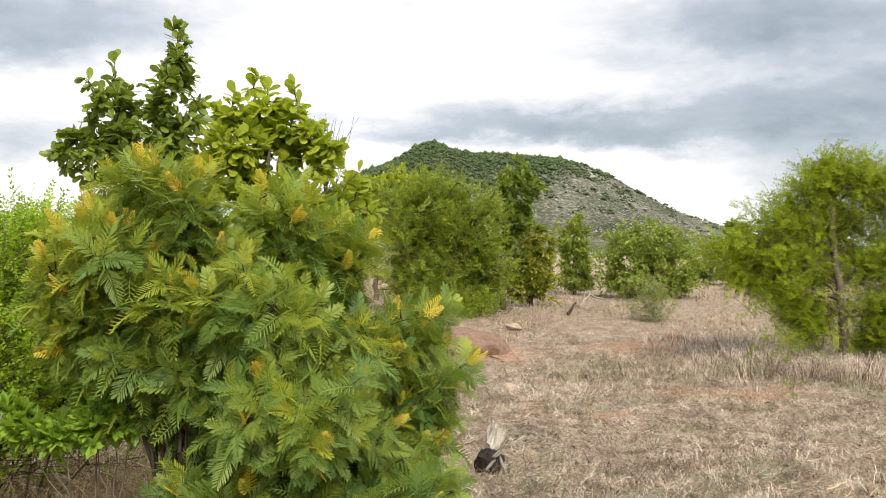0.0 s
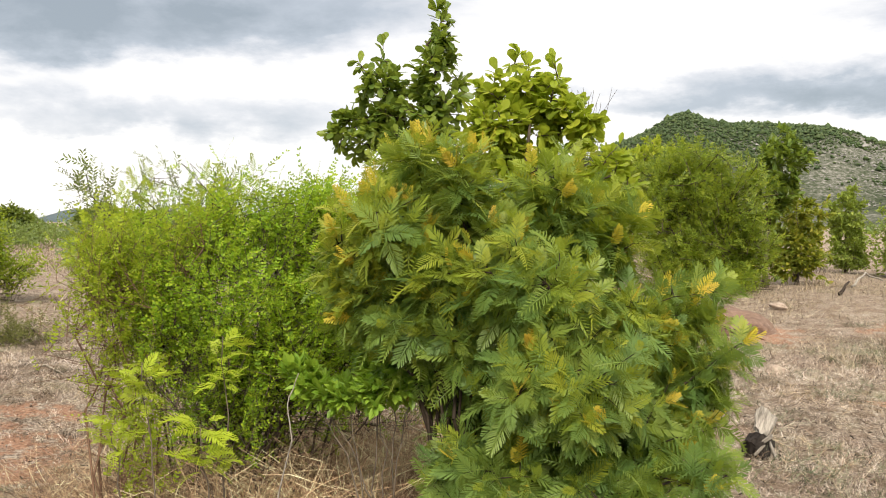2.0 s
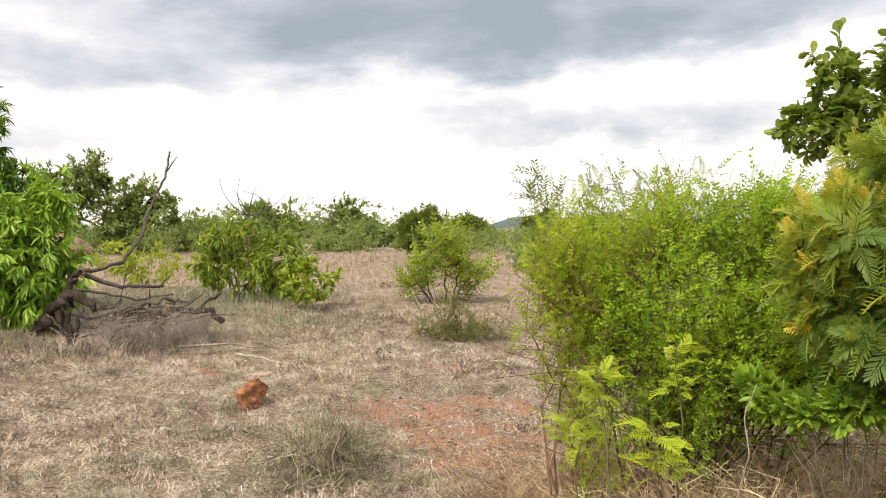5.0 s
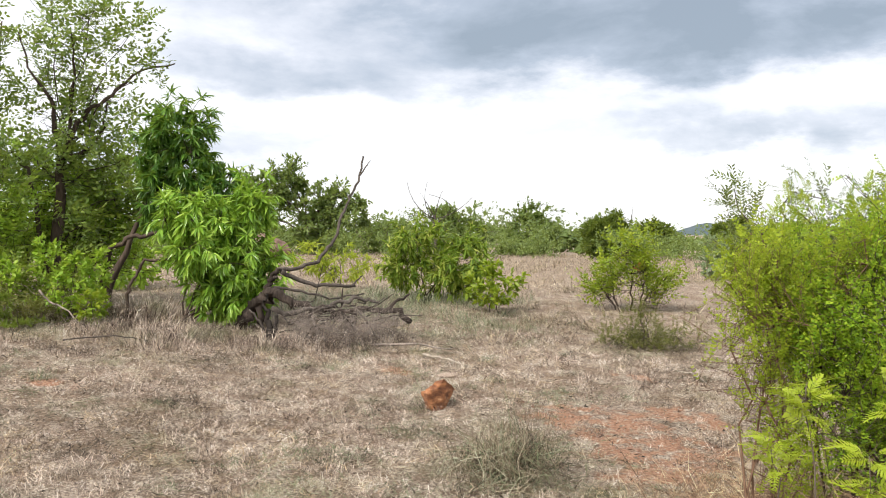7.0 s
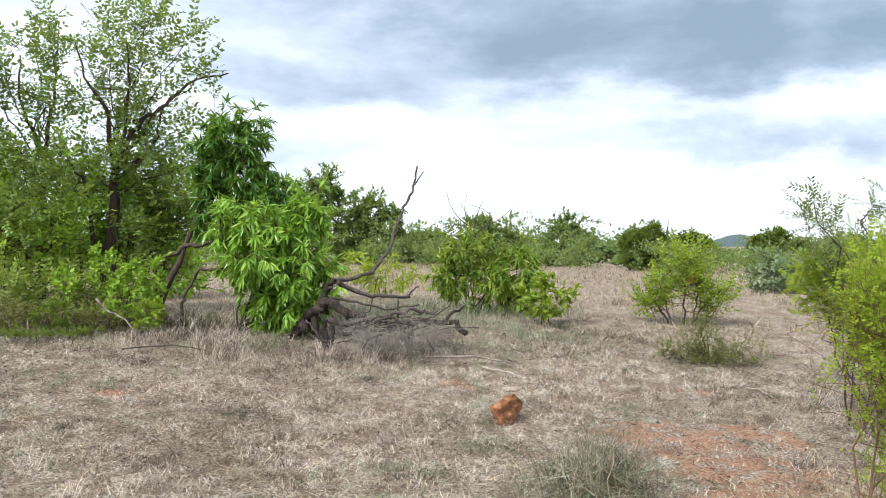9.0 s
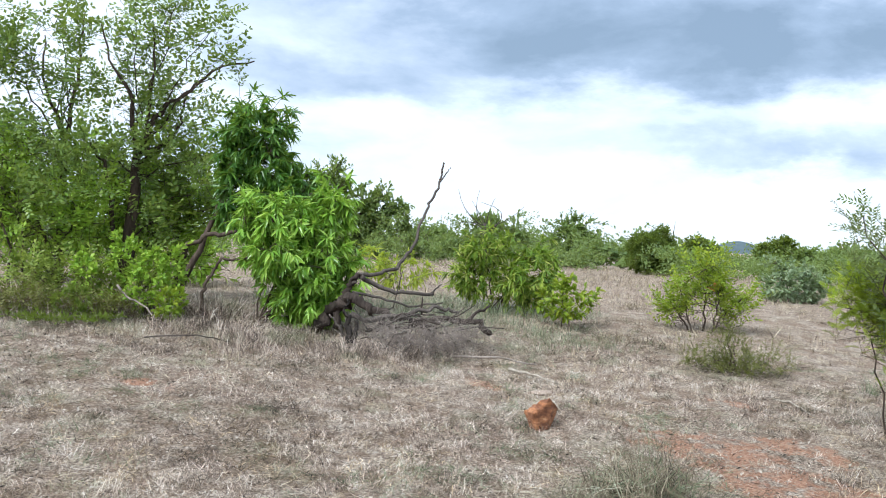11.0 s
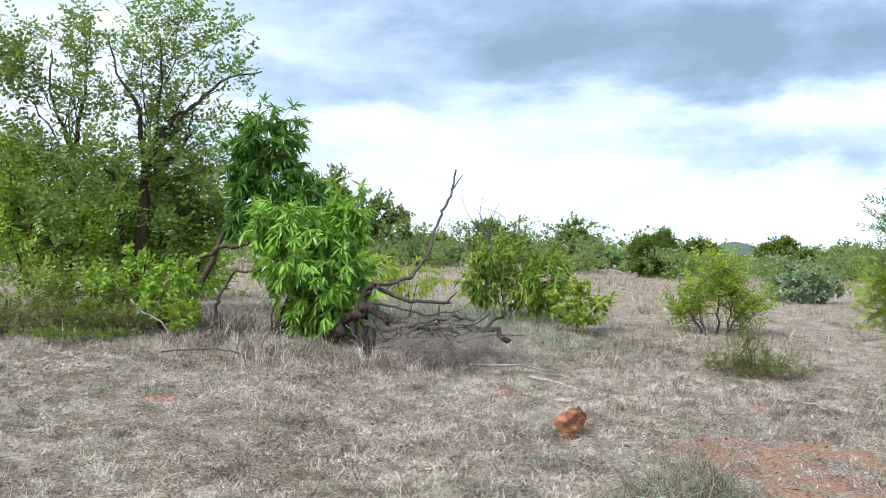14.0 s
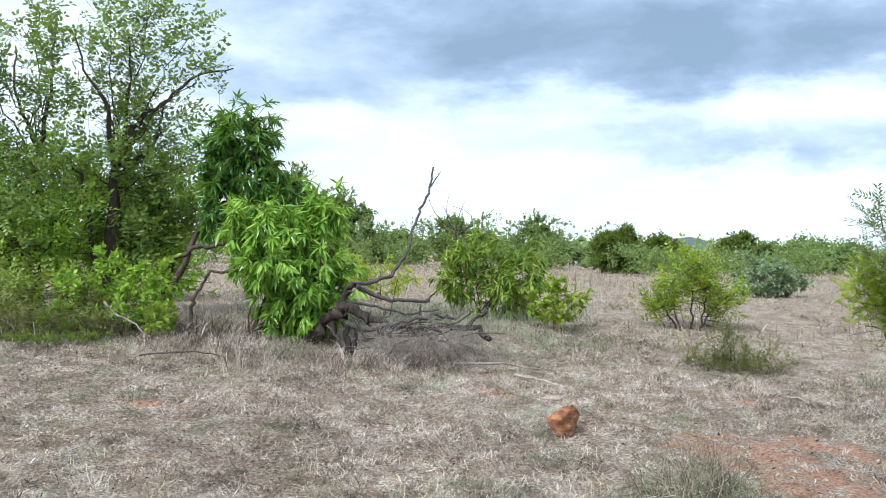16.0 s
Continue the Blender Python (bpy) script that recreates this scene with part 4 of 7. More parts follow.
# ---------------------------------------------------------------- the feathery bush
def feathery_bush(spot, lobes):
    ob = thing("feathery_bush", spot[0], spot[1], "feathery green bush with young yellow leaf tips", "bush")
    rnd = np.random.RandomState(4)
    lobes = [(a, b, c, max(0.05, r - 0.055), max(0.05, h - 0.055)) for a, b, c, r, h in lobes]
    path, groups, ends, dirs, outw = grow(lobes, 0.0, 36, 4, spread=0.05, fill=0.35, stem_r=0.012, wild=0.04)
    boughs, owner = [], []
    for paths in groups:
        boughs.append(part("branch", mesh("branch", *join([wood(paths[:1], 6), wood(paths[1:], 3)]), [M_BARKDEEP], smooth=True), ob))
        owner += [len(boughs) - 1] * (len(paths) - 1)
    old = [mesh("frond", np.array(v), np.concatenate([np.array(q) for q in f]), [len(q) for q in f], [M_FROND]) for v, f in SHAPES["frond"]]
    pale = [mesh("frond", np.array(v), np.concatenate([np.array(q) for q in f]), [len(q) for q in f], [M_FRONDLIGHT]) for v, f in SHAPES["frond"]]
    young = [mesh("young_frond", np.array(v), np.concatenate([np.array(q) for q in f]), [len(q) for q in f], [M_YOUNG]) for v, f in (frond_shape(9, -0.1, 0.3, 0.26, 0.07, 7), frond_shape(8, 0.2, 0.5, 0.24, 0.075, 8))]
    eye_side = unit(np.array([[1.0, -3.9, 0.2]]))[0]
    heart = np.array([0.15, 0.15, 0.95])
    singles, rest = [], []
    for e, d, o, own in zip(ends, dirs, outw, owner):
        whole = unit(((e[3] - heart) * np.array([1, 1, 0.8]))[None])[0]
        shoot = unit((0.45 * d + 0.35 * o + 0.65 * whole + np.array([0, 0, 0.30]) + 0.25 * rnd.randn(3))[None])[0]
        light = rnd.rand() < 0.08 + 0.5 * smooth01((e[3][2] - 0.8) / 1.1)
        gold = rnd.rand() < 0.07 + 0.15 * smooth01((e[3][2] - 0.6) / 1.2)
        k, ph = rnd.randint(6, 9), rnd.rand() * 6.28
        side_x = unit(np.cross(shoot, (0.2, 0.3, 0.93))[None])[0]
        side_y = np.cross(shoot, side_x)
        near = whole @ eye_side > 0.1
        for i in range(k):
            a = ph + i * 2.4
            u = i / (k - 1)
            axis = shoot * (0.15 + 0.75 * u) + math.cos(a) * side_x + math.sin(a) * side_y - np.array([0, 0, 0.30 * (1 - u)])
            pos = e[3] - shoot * 0.16 * (1 - u)
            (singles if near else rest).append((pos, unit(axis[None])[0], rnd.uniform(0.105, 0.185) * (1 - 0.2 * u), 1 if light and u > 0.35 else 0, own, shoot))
        for i in range(rnd.randint(2, 5) if gold else 1):
            axis = shoot + np.array([0, 0, 0.35]) + 0.4 * rnd.randn(3)
            (singles if near else rest).append((e[3], unit(axis[None])[0], rnd.uniform(0.06, 0.115), 2 if gold else 1, own, shoot))
    order = rnd.permutation(len(singles))
    rest += [singles[i] for i in order[300:]]
    for i in order[:300]:
        pos, axis, s, yellow, own, face = singles[i]
        m = frames(axis[None], (np.array([0, 0, 0.5]) + face + 0.25 * rnd.randn(3))[None])[0]
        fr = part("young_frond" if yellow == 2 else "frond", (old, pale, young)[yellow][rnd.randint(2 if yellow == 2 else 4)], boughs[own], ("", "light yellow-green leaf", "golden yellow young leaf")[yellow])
        fr.matrix_local = Matrix.Translation(pos) @ Matrix([list(r) for r in m]).to_4x4() @ Matrix.Scale(s, 4)
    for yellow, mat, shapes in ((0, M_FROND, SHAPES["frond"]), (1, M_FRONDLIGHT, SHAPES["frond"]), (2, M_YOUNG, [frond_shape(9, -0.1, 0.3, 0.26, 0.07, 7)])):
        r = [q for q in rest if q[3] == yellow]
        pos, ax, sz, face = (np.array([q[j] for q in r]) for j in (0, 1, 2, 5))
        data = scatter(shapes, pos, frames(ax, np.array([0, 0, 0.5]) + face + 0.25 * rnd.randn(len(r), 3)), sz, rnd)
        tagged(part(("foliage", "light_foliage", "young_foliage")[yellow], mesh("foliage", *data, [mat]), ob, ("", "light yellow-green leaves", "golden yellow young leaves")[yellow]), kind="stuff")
    return ob


feathery_bush((-1.03, 3.99), [(-0.07, -0.01, 1.8, 0.17, 0.25), (0.29, 0.1, 1.76, 0.18, 0.23), (-0.37, -0.11, 1.55, 0.27, 0.25), (-0.42, 0.2, 1.7, 0.24, 0.21), (0.56, 0.28, 1.56, 0.22, 0.26), (-0.5, -0.05, 1.33, 0.23, 0.17), (-0.2, -0.06, 1.35, 0.2, 0.2), (-0.29, 0.27, 1.1, 0.16, 0.18), (-0.2, 0.19, 0.94, 0.15, 0.21), (-0.33, 0.3, 0.89, 0.14, 0.16), (-0.04, 0.18, 0.73, 0.14, 0.22), (0.26, -0.13, 1.32, 0.36, 0.28), (0.66, 0.2, 1.13, 0.3, 0.27), (0.87, 0.47, 1.16, 0.24, 0.18), (0.43, -0.14, 0.93, 0.45, 0.26), (0.14, -0.08, 0.51, 0.37, 0.27), (0.74, 0.21, 0.65, 0.32, 0.24), (0.93, 0.38, 0.92, 0.24, 0.18), (0.6, -0.05, 0.47, 0.34, 0.24), (-0.13, 0.27, 1.01, 0.21, 0.21), (-0.03, 0.08, 0.84, 0.15, 0.26), (-0.6, -0.08, 1.47, 0.13, 0.18), (-0.29, 0.03, 1.9, 0.15, 0.14), (-0.07, 0.09, 1.64, 0.14, 0.17), (-0.18, 0.16, 1.47, 0.13, 0.18), (-0.03, 0.26, 1.59, 0.17, 0.2), (1.02, 0.3, 0.79, 0.11, 0.17), (1.03, 0.42, 1.29, 0.09, 0.11), (-0.33, 0.09, 0.99, 0.16, 0.16), (-0.19, 0.11, 0.87, 0.16, 0.16), (-0.13, 0.15, 1.05, 0.15, 0.15), (-0.62, 0.1, 1.22, 0.16, 0.16), (0.12, 0.05, 1.55, 0.22, 0.2), (0.42, 0.15, 1.62, 0.2, 0.2), (-0.48, -0.1, 1.28, 0.2, 0.17), (-0.26, -0.14, 1.18, 0.2, 0.17), (-0.12, -0.2, 1.40, 0.2, 0.18), (-0.38, -0.05, 1.08, 0.17, 0.14), (-0.05, -0.16, 1.08, 0.17, 0.16), (1.13, 0.25, 1.06, 0.11, 0.1), (1.02, -0.1, 0.6, 0.14, 0.12)])

# ---------------------------------------------------------------- bushes round it
plant("broadleaf_tree", "dark green broad-leaved tree with upright shoots", "tree", (-2.8, 9.09), [(0.17, 0.12, 3.54, 0.22, 0.36), (0.15, 0.1, 3.05, 0.39, 0.48), (-0.4, -0.07, 2.88, 0.3, 0.48), (-0.67, -0.17, 2.5, 0.37, 0.3), (-0.19, -0.02, 2.55, 0.52, 0.38), (0.09, 0.07, 2.43, 0.35, 0.43)], M_DARKBROAD, "obovate", 0.115, tips=60, per=8, along=1.0, lift=0.0, seed=11, trunk=1.6, stem_r=0.022, bark=M_BARKDARK, fill=0.3, wild=0.07)
plant("broadleaf_tree", "yellow-green broad-leaved tree behind the feathery bush", "tree", (-1.49, 7.92), [(-0.01, 0.04, 2.77, 0.21, 0.34), (-0.23, -0.03, 2.5, 0.37, 0.41), (0.19, 0.1, 2.65, 0.24, 0.36), (0.35, 0.14, 2.46, 0.34, 0.29), (-0.29, -0.06, 2.26, 0.34, 0.32), (-0.62, -0.2, 1.85, 0.3, 0.3), (0.71, 0.24, 1.93, 0.27, 0.32), (0.15, 0.07, 1.85, 0.61, 0.49)], M_LIGHTBROAD, "obovate", 0.115, tips=58, per=9, along=1.0, lift=0.0, seed=12, trunk=1.2, stem_r=0.022, fill=0.3, wild=0.07)
wand_plant("fine_leaved_bush", "dense bright green thorny bush with tiny leaves", "bush", (-2.45, 4.3), [(-0.46, 0.24, 1.54, 0.27, 0.22), (-0.09, 0.29, 1.63, 0.29, 0.24), (0.19, 0.53, 1.60, 0.29, 0.26), (-0.36, -0.12, 1.21, 0.28, 0.27), (0.05, -0.07, 1.24, 0.31, 0.32), (0.3, 0.35, 1.21, 0.33, 0.33), (-0.14, 0.06, 0.97, 0.27, 0.22), (0.13, 0.05, 0.90, 0.29, 0.24), (0.32, 0.91, 1.37, 0.33, 0.41), (0.34, 0.47, 0.92, 0.28, 0.28), (0.58, 0.8, 1.04, 0.27, 0.34), (0.02, 0.32, 0.80, 0.28, 0.22), (0.42, 0.72, 1.66, 0.26, 0.24), (0.66, 1.0, 1.42, 0.3, 0.28), (0.33, 0.6, 1.7, 0.22, 0.16), (0.42, 0.75, 1.3, 0.35, 0.35)], M_FINE, "thornleaf", 0.088, 1250, 0.40, 13, 12, 0.0035, M_BARKDARK, bend=0.2, bare=0.07, leafy=1.0, out=0.7, wild=0.16)
wand_plant("thin_bush", "sparse olive thorny bush with red-brown twigs", "bush", (-2.83, 4.02), [(-0.12, 0.04, 1.40, 0.18, 0.20), (-0.06, -0.02, 1.13, 0.17, 0.20), (0.03, 0.13, 0.95, 0.14, 0.15), (-0.30, 0.16, 1.42, 0.14, 0.16), (-0.02, 0.0, 1.52, 0.18, 0.14), (0.25, 0.3, 1.62, 0.2, 0.14), (0.02, 0.06, 0.70, 0.13, 0.15), (0.12, 0.04, 0.48, 0.12, 0.12)], M_OLIVEFINE, "thornleaf", 0.085, 270, 0.38, 16, 8, 0.003, M_REDTWIG, bend=0.3, bare=0.14, leafy=1.0, out=0.7, wild=0.25)
wand_plant("thin_bush", "sparse green undergrowth at the bush's foot", "bush", (-2.69, 4.47), [(0.0, 0.1, 0.65, 0.22, 0.25), (0.19, 0.29, 0.65, 0.26, 0.26), (0.44, 0.51, 0.67, 0.26, 0.24), (0.73, 0.64, 0.71, 0.22, 0.22), (0.91, 0.67, 0.94, 0.35, 0.28), (1.08, 0.8, 0.75, 0.22, 0.23)], M_FINESHADE, "thornleaf", 0.085, 170, 0.34, 17, 8, 0.003, M_BARKDARK, bend=0.25, bare=0.08, leafy=1.0, out=0.8)
wand_plant("spray_bush", "upright olive-green feathery sprays rising behind the thorny bush", "bush", (-2.75, 4.85), [(-0.36, -0.26, 1.75, 0.15, 0.13), (-0.1, -0.08, 1.72, 0.16, 0.12), (0.1, 0.02, 1.74, 0.15, 0.12), (0.32, 0.12, 1.74, 0.15, 0.11), (0.55, 0.22, 1.72, 0.15, 0.11), (-0.5, -0.4, 1.6, 0.15, 0.13)], M_OLIVEFINE, "plume", 0.10, 70, 0.40, 19, 8, 0.0035, M_BARKDARK, rise=1.2, out=0.35, leafy=1.0, wild=0.15)
plant("low_shrub", "low bright green broad-leaved shrub in dry grass", "shrub", (-1.47, 4.0), [(0.07, 0.01, 0.88, 0.15, 0.11), (0.0, -0.08, 0.84, 0.11, 0.09), (-0.34, 0.06, 0.80, 0.10, 0.10), (-0.20, 0.02, 0.79, 0.11, 0.08), (0.16, 0.0, 0.90, 0.11, 0.09), (-0.05, 0.02, 0.97, 0.10, 0.08), (-0.45, 0.1, 0.86, 0.09, 0.08)], M_LOWLEAF, "broad", 0.058, tips=40, per=9, seed=14, stem_r=0.005, lift=0.6, along=0.5, fill=0.3)
wand_plant("spray_bush", "tall bush with grey-green feathery sprays", "bush", (-4.64, 7.5), [(-0.48, -0.64, 2.0, 0.24, 0.22), (-0.18, -0.23, 1.98, 0.19, 0.19), (-0.48, -0.14, 1.56, 0.43, 0.33), (0.11, 0.16, 1.64, 0.39, 0.49), (-0.43, 0.09, 1.08, 0.46, 0.46), (0.56, 0.43, 1.54, 0.47, 0.57)], M_SPRAY, "sprig", 0.17, 95, 0.5, 15, 8, 0.005, M_BARKDARK, rise=0.8, out=0.6)
wand_plant("olive_bush", "olive-green feathery bush below the grey sprays", "bush", (-5.25, 7.6), [(-0.22, -0.12, 1.32, 0.32, 0.28), (0.15, 0.1, 1.25, 0.36, 0.34), (0.25, 0.2, 0.95, 0.32, 0.28)], M_OLIVEFINE, "plume", 0.13, 210, 0.42, 18, 10, 0.004, M_BARKDARK, rise=0.7, out=0.8, leafy=1.0)
wand_plant("mid_bush", "dense round olive-green bush with feathery foliage", "bush", (0.19, 20.0), [(-0.85, 0.0, 1.45, 0.85, 1.28), (-0.3, 0.0, 2.27, 1.03, 0.76), (0.37, 0.0, 1.82, 0.85, 0.91), (0.73, 0.0, 1.0, 0.73, 0.88), (-0.43, 0.0, 0.78, 1.03, 0.85), (-0.03, 0.0, 0.36, 1.31, 0.67), (-1.1, 0.0, 2.18, 0.61, 0.67)], M_MID, "sprig", 0.30, 560, 0.8, 21, 11, 0.016, M_BARKDARK, rise=0.6, out=0.7, leafy=1.0, wild=0.15)
plant("bush_tree", "bright green leafy tree beside the round bush", "tree", (1.39, 21.5), [(0.29, 0.0, 2.69, 0.62, 0.64), (0.0, 0.0, 2.05, 0.52, 0.78), (0.39, 0.0, 1.98, 0.39, 0.46)], M_DARKBROAD, "broad", 0.16, tips=60, per=15, seed=22, trunk=1.2, stem_r=0.03)
plant("olive_bush", "olive-yellow leafy bush on the clearing", "bush", (2.14, 22.5), [(-0.03, 0.0, 1.53, 0.65, 0.55), (0.07, 0.0, 0.85, 0.62, 0.68), (-0.44, 0.0, 0.74, 0.44, 0.51), (-0.07, 0.0, 0.47, 0.68, 0.51)], M_OLIVE, "broad", 0.13, tips=70, per=15, seed=23, stem_r=0.02)
plant("back_tree", "light green bush tree below the hill", "tree", (-1.81, 25.0), [(-0.3, 0.0, 2.84, 0.68, 0.68), (0.46, 0.0, 2.99, 0.84, 0.53), (-0.91, 0.0, 2.38, 0.68, 0.68)], M_LIGHTBROAD, "small", 0.14, tips=80, per=16, seed=24, trunk=1.5, stem_r=0.03)
plant("small_bush", "small yellow-green bush below the hill", "bush", (3.94, 28.0), [(0.0, 0.0, 1.61, 0.51, 0.55), (0.09, 0.0, 0.93, 0.51, 0.64), (0.11, 0.0, 2.12, 0.23, 0.38), (0.09, 0.0, 0.55, 0.6, 0.51)], M_SOFT, "small", 0.11, fuzz=0.05, wild=0.2, tips=80, per=18, seed=25, stem_r=0.02)
plant("leafy_bush", "spreading green leafy bush at the clearing's edge", "bush", (5.71, 26.0), [(-0.55, 0.0, 1.04, 0.79, 0.83), (0.28, 0.0, 1.45, 0.91, 0.69), (0.83, 0.0, 0.88, 0.75, 0.67), (0.08, 0.0, 0.49, 1.42, 0.59)], M_SOFT, "small", 0.11, fuzz=0.06, wild=0.2, tips=150, per=22, seed=26, stem_r=0.02)
wand_plant("grey_shrub", "low grey-green twiggy shrub", "shrub", (4.01, 18.0), [(0.0, 0.0, 0.34, 0.66, 0.52), (0.0, 0.0, 0.75, 0.33, 0.33)], M_THIN, "thornleaf", 0.14, 120, 0.5, 27, 6, 0.006, M_TWIG, rise=1.0, out=0.7, bare=0.35, wild=0.2)
wand_plant("thorn_tree", "light green feathery thorn tree with a single trunk", "tree", (5.24, 12.2), [(-0.55, 0.0, 2.35, 0.35, 0.30), (-0.05, 0.1, 2.50, 0.35, 0.28), (0.5, 0.0, 2.5, 0.45, 0.33), (1.0, 0.2, 2.2, 0.5, 0.5), (-1.0, 0.0, 1.95, 0.35, 0.28), (-0.5, 0.2, 1.85, 0.5, 0.35), (0.2, 0.3, 1.95, 0.55, 0.4), (-1.55, 0.0, 1.5, 0.38, 0.25), (-1.3, 0.1, 1.15, 0.4, 0.25), (-0.95, 0.1, 1.4, 0.5, 0.32), (-0.4, 0.25, 1.3, 0.42, 0.3), (0.55, 0.2, 1.4, 0.5, 0.4), (1.1, 0.1, 1.5, 0.5, 0.5), (-0.8, 0.0, 0.95, 0.4, 0.3), (-0.35, 0.35, 0.8, 0.4, 0.3), (0.6, -0.1, 0.7, 0.4, 0.35), (0.95, 0.0, 0.45, 0.45, 0.38), (0.45, 0.1, 0.35, 0.3, 0.25), (-0.15, 0.0, 2.62, 0.16, 0.18), (0.3, 0.0, 2.65, 0.18, 0.18), (-0.55, 0.0, 0.6, 0.35, 0.28), (0.75, -0.25, 0.7, 0.42, 0.4)], M_THORNLEAF, "sprig", 0.16, 1200, 0.45, 28, 11, 0.006, M_BARK, rise=0.4, out=0.9, droop=0.1, leafy=1.0, wild=0.25, trunk_r=0.055,
           trunk_line=[(5.27, 12.2, 0.03), (5.26, 12.2, 0.6), (5.20, 12.22, 1.2), (5.14, 12.25, 1.75), (5.16, 12.3, 2.2)],
           limbs=[([(5.2, 12.2, 0.95), (4.95, 12.1, 1.02), (4.75, 12.1, 1.05), (4.4, 12.15, 1.25)], 0.042, 0.02), ([(5.22, 12.2, 0.8), (5.0, 12.3, 0.7), (4.8, 12.35, 0.85)], 0.05, 0.02)])
plant("far_tree", "dark far tree on the plain", "tree", (15.27, 48.0), [(0.01, 0.0, 1.99, 0.8, 0.73)], M_FARDARK, "small", 0.3, tips=90, per=14, seed=29, trunk=1.0, stem_r=0.04, wild=0.15, fuzz=0.06)
plant("far_bush", "green bush at the foot of the hill", "bush", (10.43, 36.0), [(0.05, 0.0, 0.8, 1.04, 0.82)], M_FARLEAF, "small", 0.2, tips=110, per=14, seed=30, stem_r=0.03, wild=0.15, fuzz=0.06)

plant("weed", "sparse green weed among dry straw", "weed", (3.63, 9.6), [(0.0, 0.0, 0.3, 0.18, 0.31)], M_YELLOWGREEN, "sliver", 0.04, tips=16, per=7, seed=31, stem_r=0.004, lift=0.5, wild=0.3, group="weeds")
plant("weed", "sparse yellow-green weed before the thorn tree", "weed", (4.06, 11.6), [(0.0, 0.0, 0.27, 0.28, 0.3), (0.39, 0.0, 0.18, 0.25, 0.25)], M_YELLOWGREEN, "sliver", 0.05, tips=24, per=8, seed=32, stem_r=0.004, lift=0.5, wild=0.3, group="weeds")

# ---------------------------------------------------------------- the thicket to the west
wand_plant("bushwillow_tree", "tall open grey-green tree with a forked trunk", "tree", (-14.93, 3.83), [(0.27, 0.46, 4.51, 0.51, 0.63), (0.57, 0.87, 4.1, 0.49, 0.44), (0.81, 1.2, 3.72, 0.33, 0.21), (-0.08, -0.05, 4.23, 0.55, 0.72), (-0.37, 0.05, 3.25, 0.69, 0.56), (0.21, 0.69, 3.07, 0.64, 0.6), (-0.81, -0.24, 2.29, 0.39, 0.57), (-0.18, 0.82, 2.46, 0.53, 0.57), (0.66, 0.96, 2.26, 0.42, 0.55), (0.05, 0.96, 1.67, 0.61, 0.48), (0.09, 0.33, 2.35, 0.89, 0.51), (0.79, 0.27, 1.33, 0.33, 0.41)], M_GREYLEAF, "willowleaf", 0.28, 190, 0.75, 41, 7, 0.006, M_BARKDARK, rise=0.5, out=0.8, leafy=0.55, trunk_r=0.095,
           trunk_line=[(-14.91, 3.81, 0.64), (-14.91, 3.80, 1.25), (-14.90, 3.84, 2.01), (-14.89, 3.87, 2.69)],
           limbs=[([(-14.89, 3.87, 2.65), (-14.86, 3.97, 3.05), (-14.78, 4.21, 3.42), (-14.66, 4.53, 3.70), (-14.50, 4.95, 4.09), (-14.31, 5.41, 4.22)], 0.05, 0.01), ([(-14.89, 3.86, 2.65), (-14.92, 3.79, 3.11), (-14.93, 3.74, 3.61), (-15.00, 3.51, 3.88), (-15.06, 3.30, 4.55)], 0.048, 0.01), ([(-14.88, 3.90, 2.71), (-14.81, 4.11, 2.78), (-14.75, 4.28, 2.90), (-14.70, 4.44, 3.21), (-14.68, 4.50, 3.60)], 0.045, 0.012), ([(-14.86, 3.97, 3.05), (-14.85, 4.00, 3.55), (-14.83, 4.05, 4.06), (-14.85, 3.99, 4.65)], 0.032, 0.01), ([(-14.92, 3.78, 0.74), (-14.97, 3.60, 1.41), (-15.00, 3.49, 2.24), (-15.03, 3.41, 2.55), (-15.08, 3.21, 2.78)], 0.045, 0.02)])
wand_plant("bushwillow_tree", "tall slender grey-green tree in the thicket", "tree", (-14.47, 2.75), [(-0.15, -0.14, 4.03, 0.47, 0.59), (-0.4, -0.51, 3.49, 0.55, 0.55), (-0.05, -0.01, 3.13, 0.43, 0.47), (-0.27, -0.34, 2.44, 0.55, 0.43), (0.12, 0.21, 2.36, 0.43, 0.47), (0.11, -0.17, 1.74, 0.7, 0.5), (-0.79, -1.05, 3.5, 0.59, 0.9), (-0.81, -1.1, 2.39, 0.63, 0.59)], M_GREYLEAF, "willowleaf", 0.28, 150, 0.75, 42, 7, 0.006, M_BARKDARK, rise=0.5, out=0.8, leafy=0.55, trunk_r=0.065,
           trunk_line=[(-15.46, 2.93, 0.69), (-15.46, 2.94, 1.36), (-15.45, 2.97, 2.04), (-15.45, 2.96, 2.79)],
           limbs=[([(-15.45, 2.96, 2.79), (-15.44, 3.01, 3.17), (-15.42, 3.10, 3.68), (-15.42, 3.10, 4.17), (-15.41, 3.15, 4.75)], 0.042, 0.01), ([(-15.46, 2.95, 2.75), (-15.51, 2.74, 2.86), (-15.52, 2.66, 2.67), (-15.57, 2.44, 2.83), (-15.60, 2.28, 2.88)], 0.028, 0.008), ([(-15.45, 2.96, 2.84), (-15.49, 2.79, 3.28), (-15.53, 2.62, 3.76), (-15.53, 2.63, 4.34)], 0.034, 0.01), ([(-15.50, 2.77, 1.27), (-15.54, 2.60, 1.85), (-15.55, 2.54, 2.34), (-15.60, 2.30, 2.73)], 0.028, 0.01)])
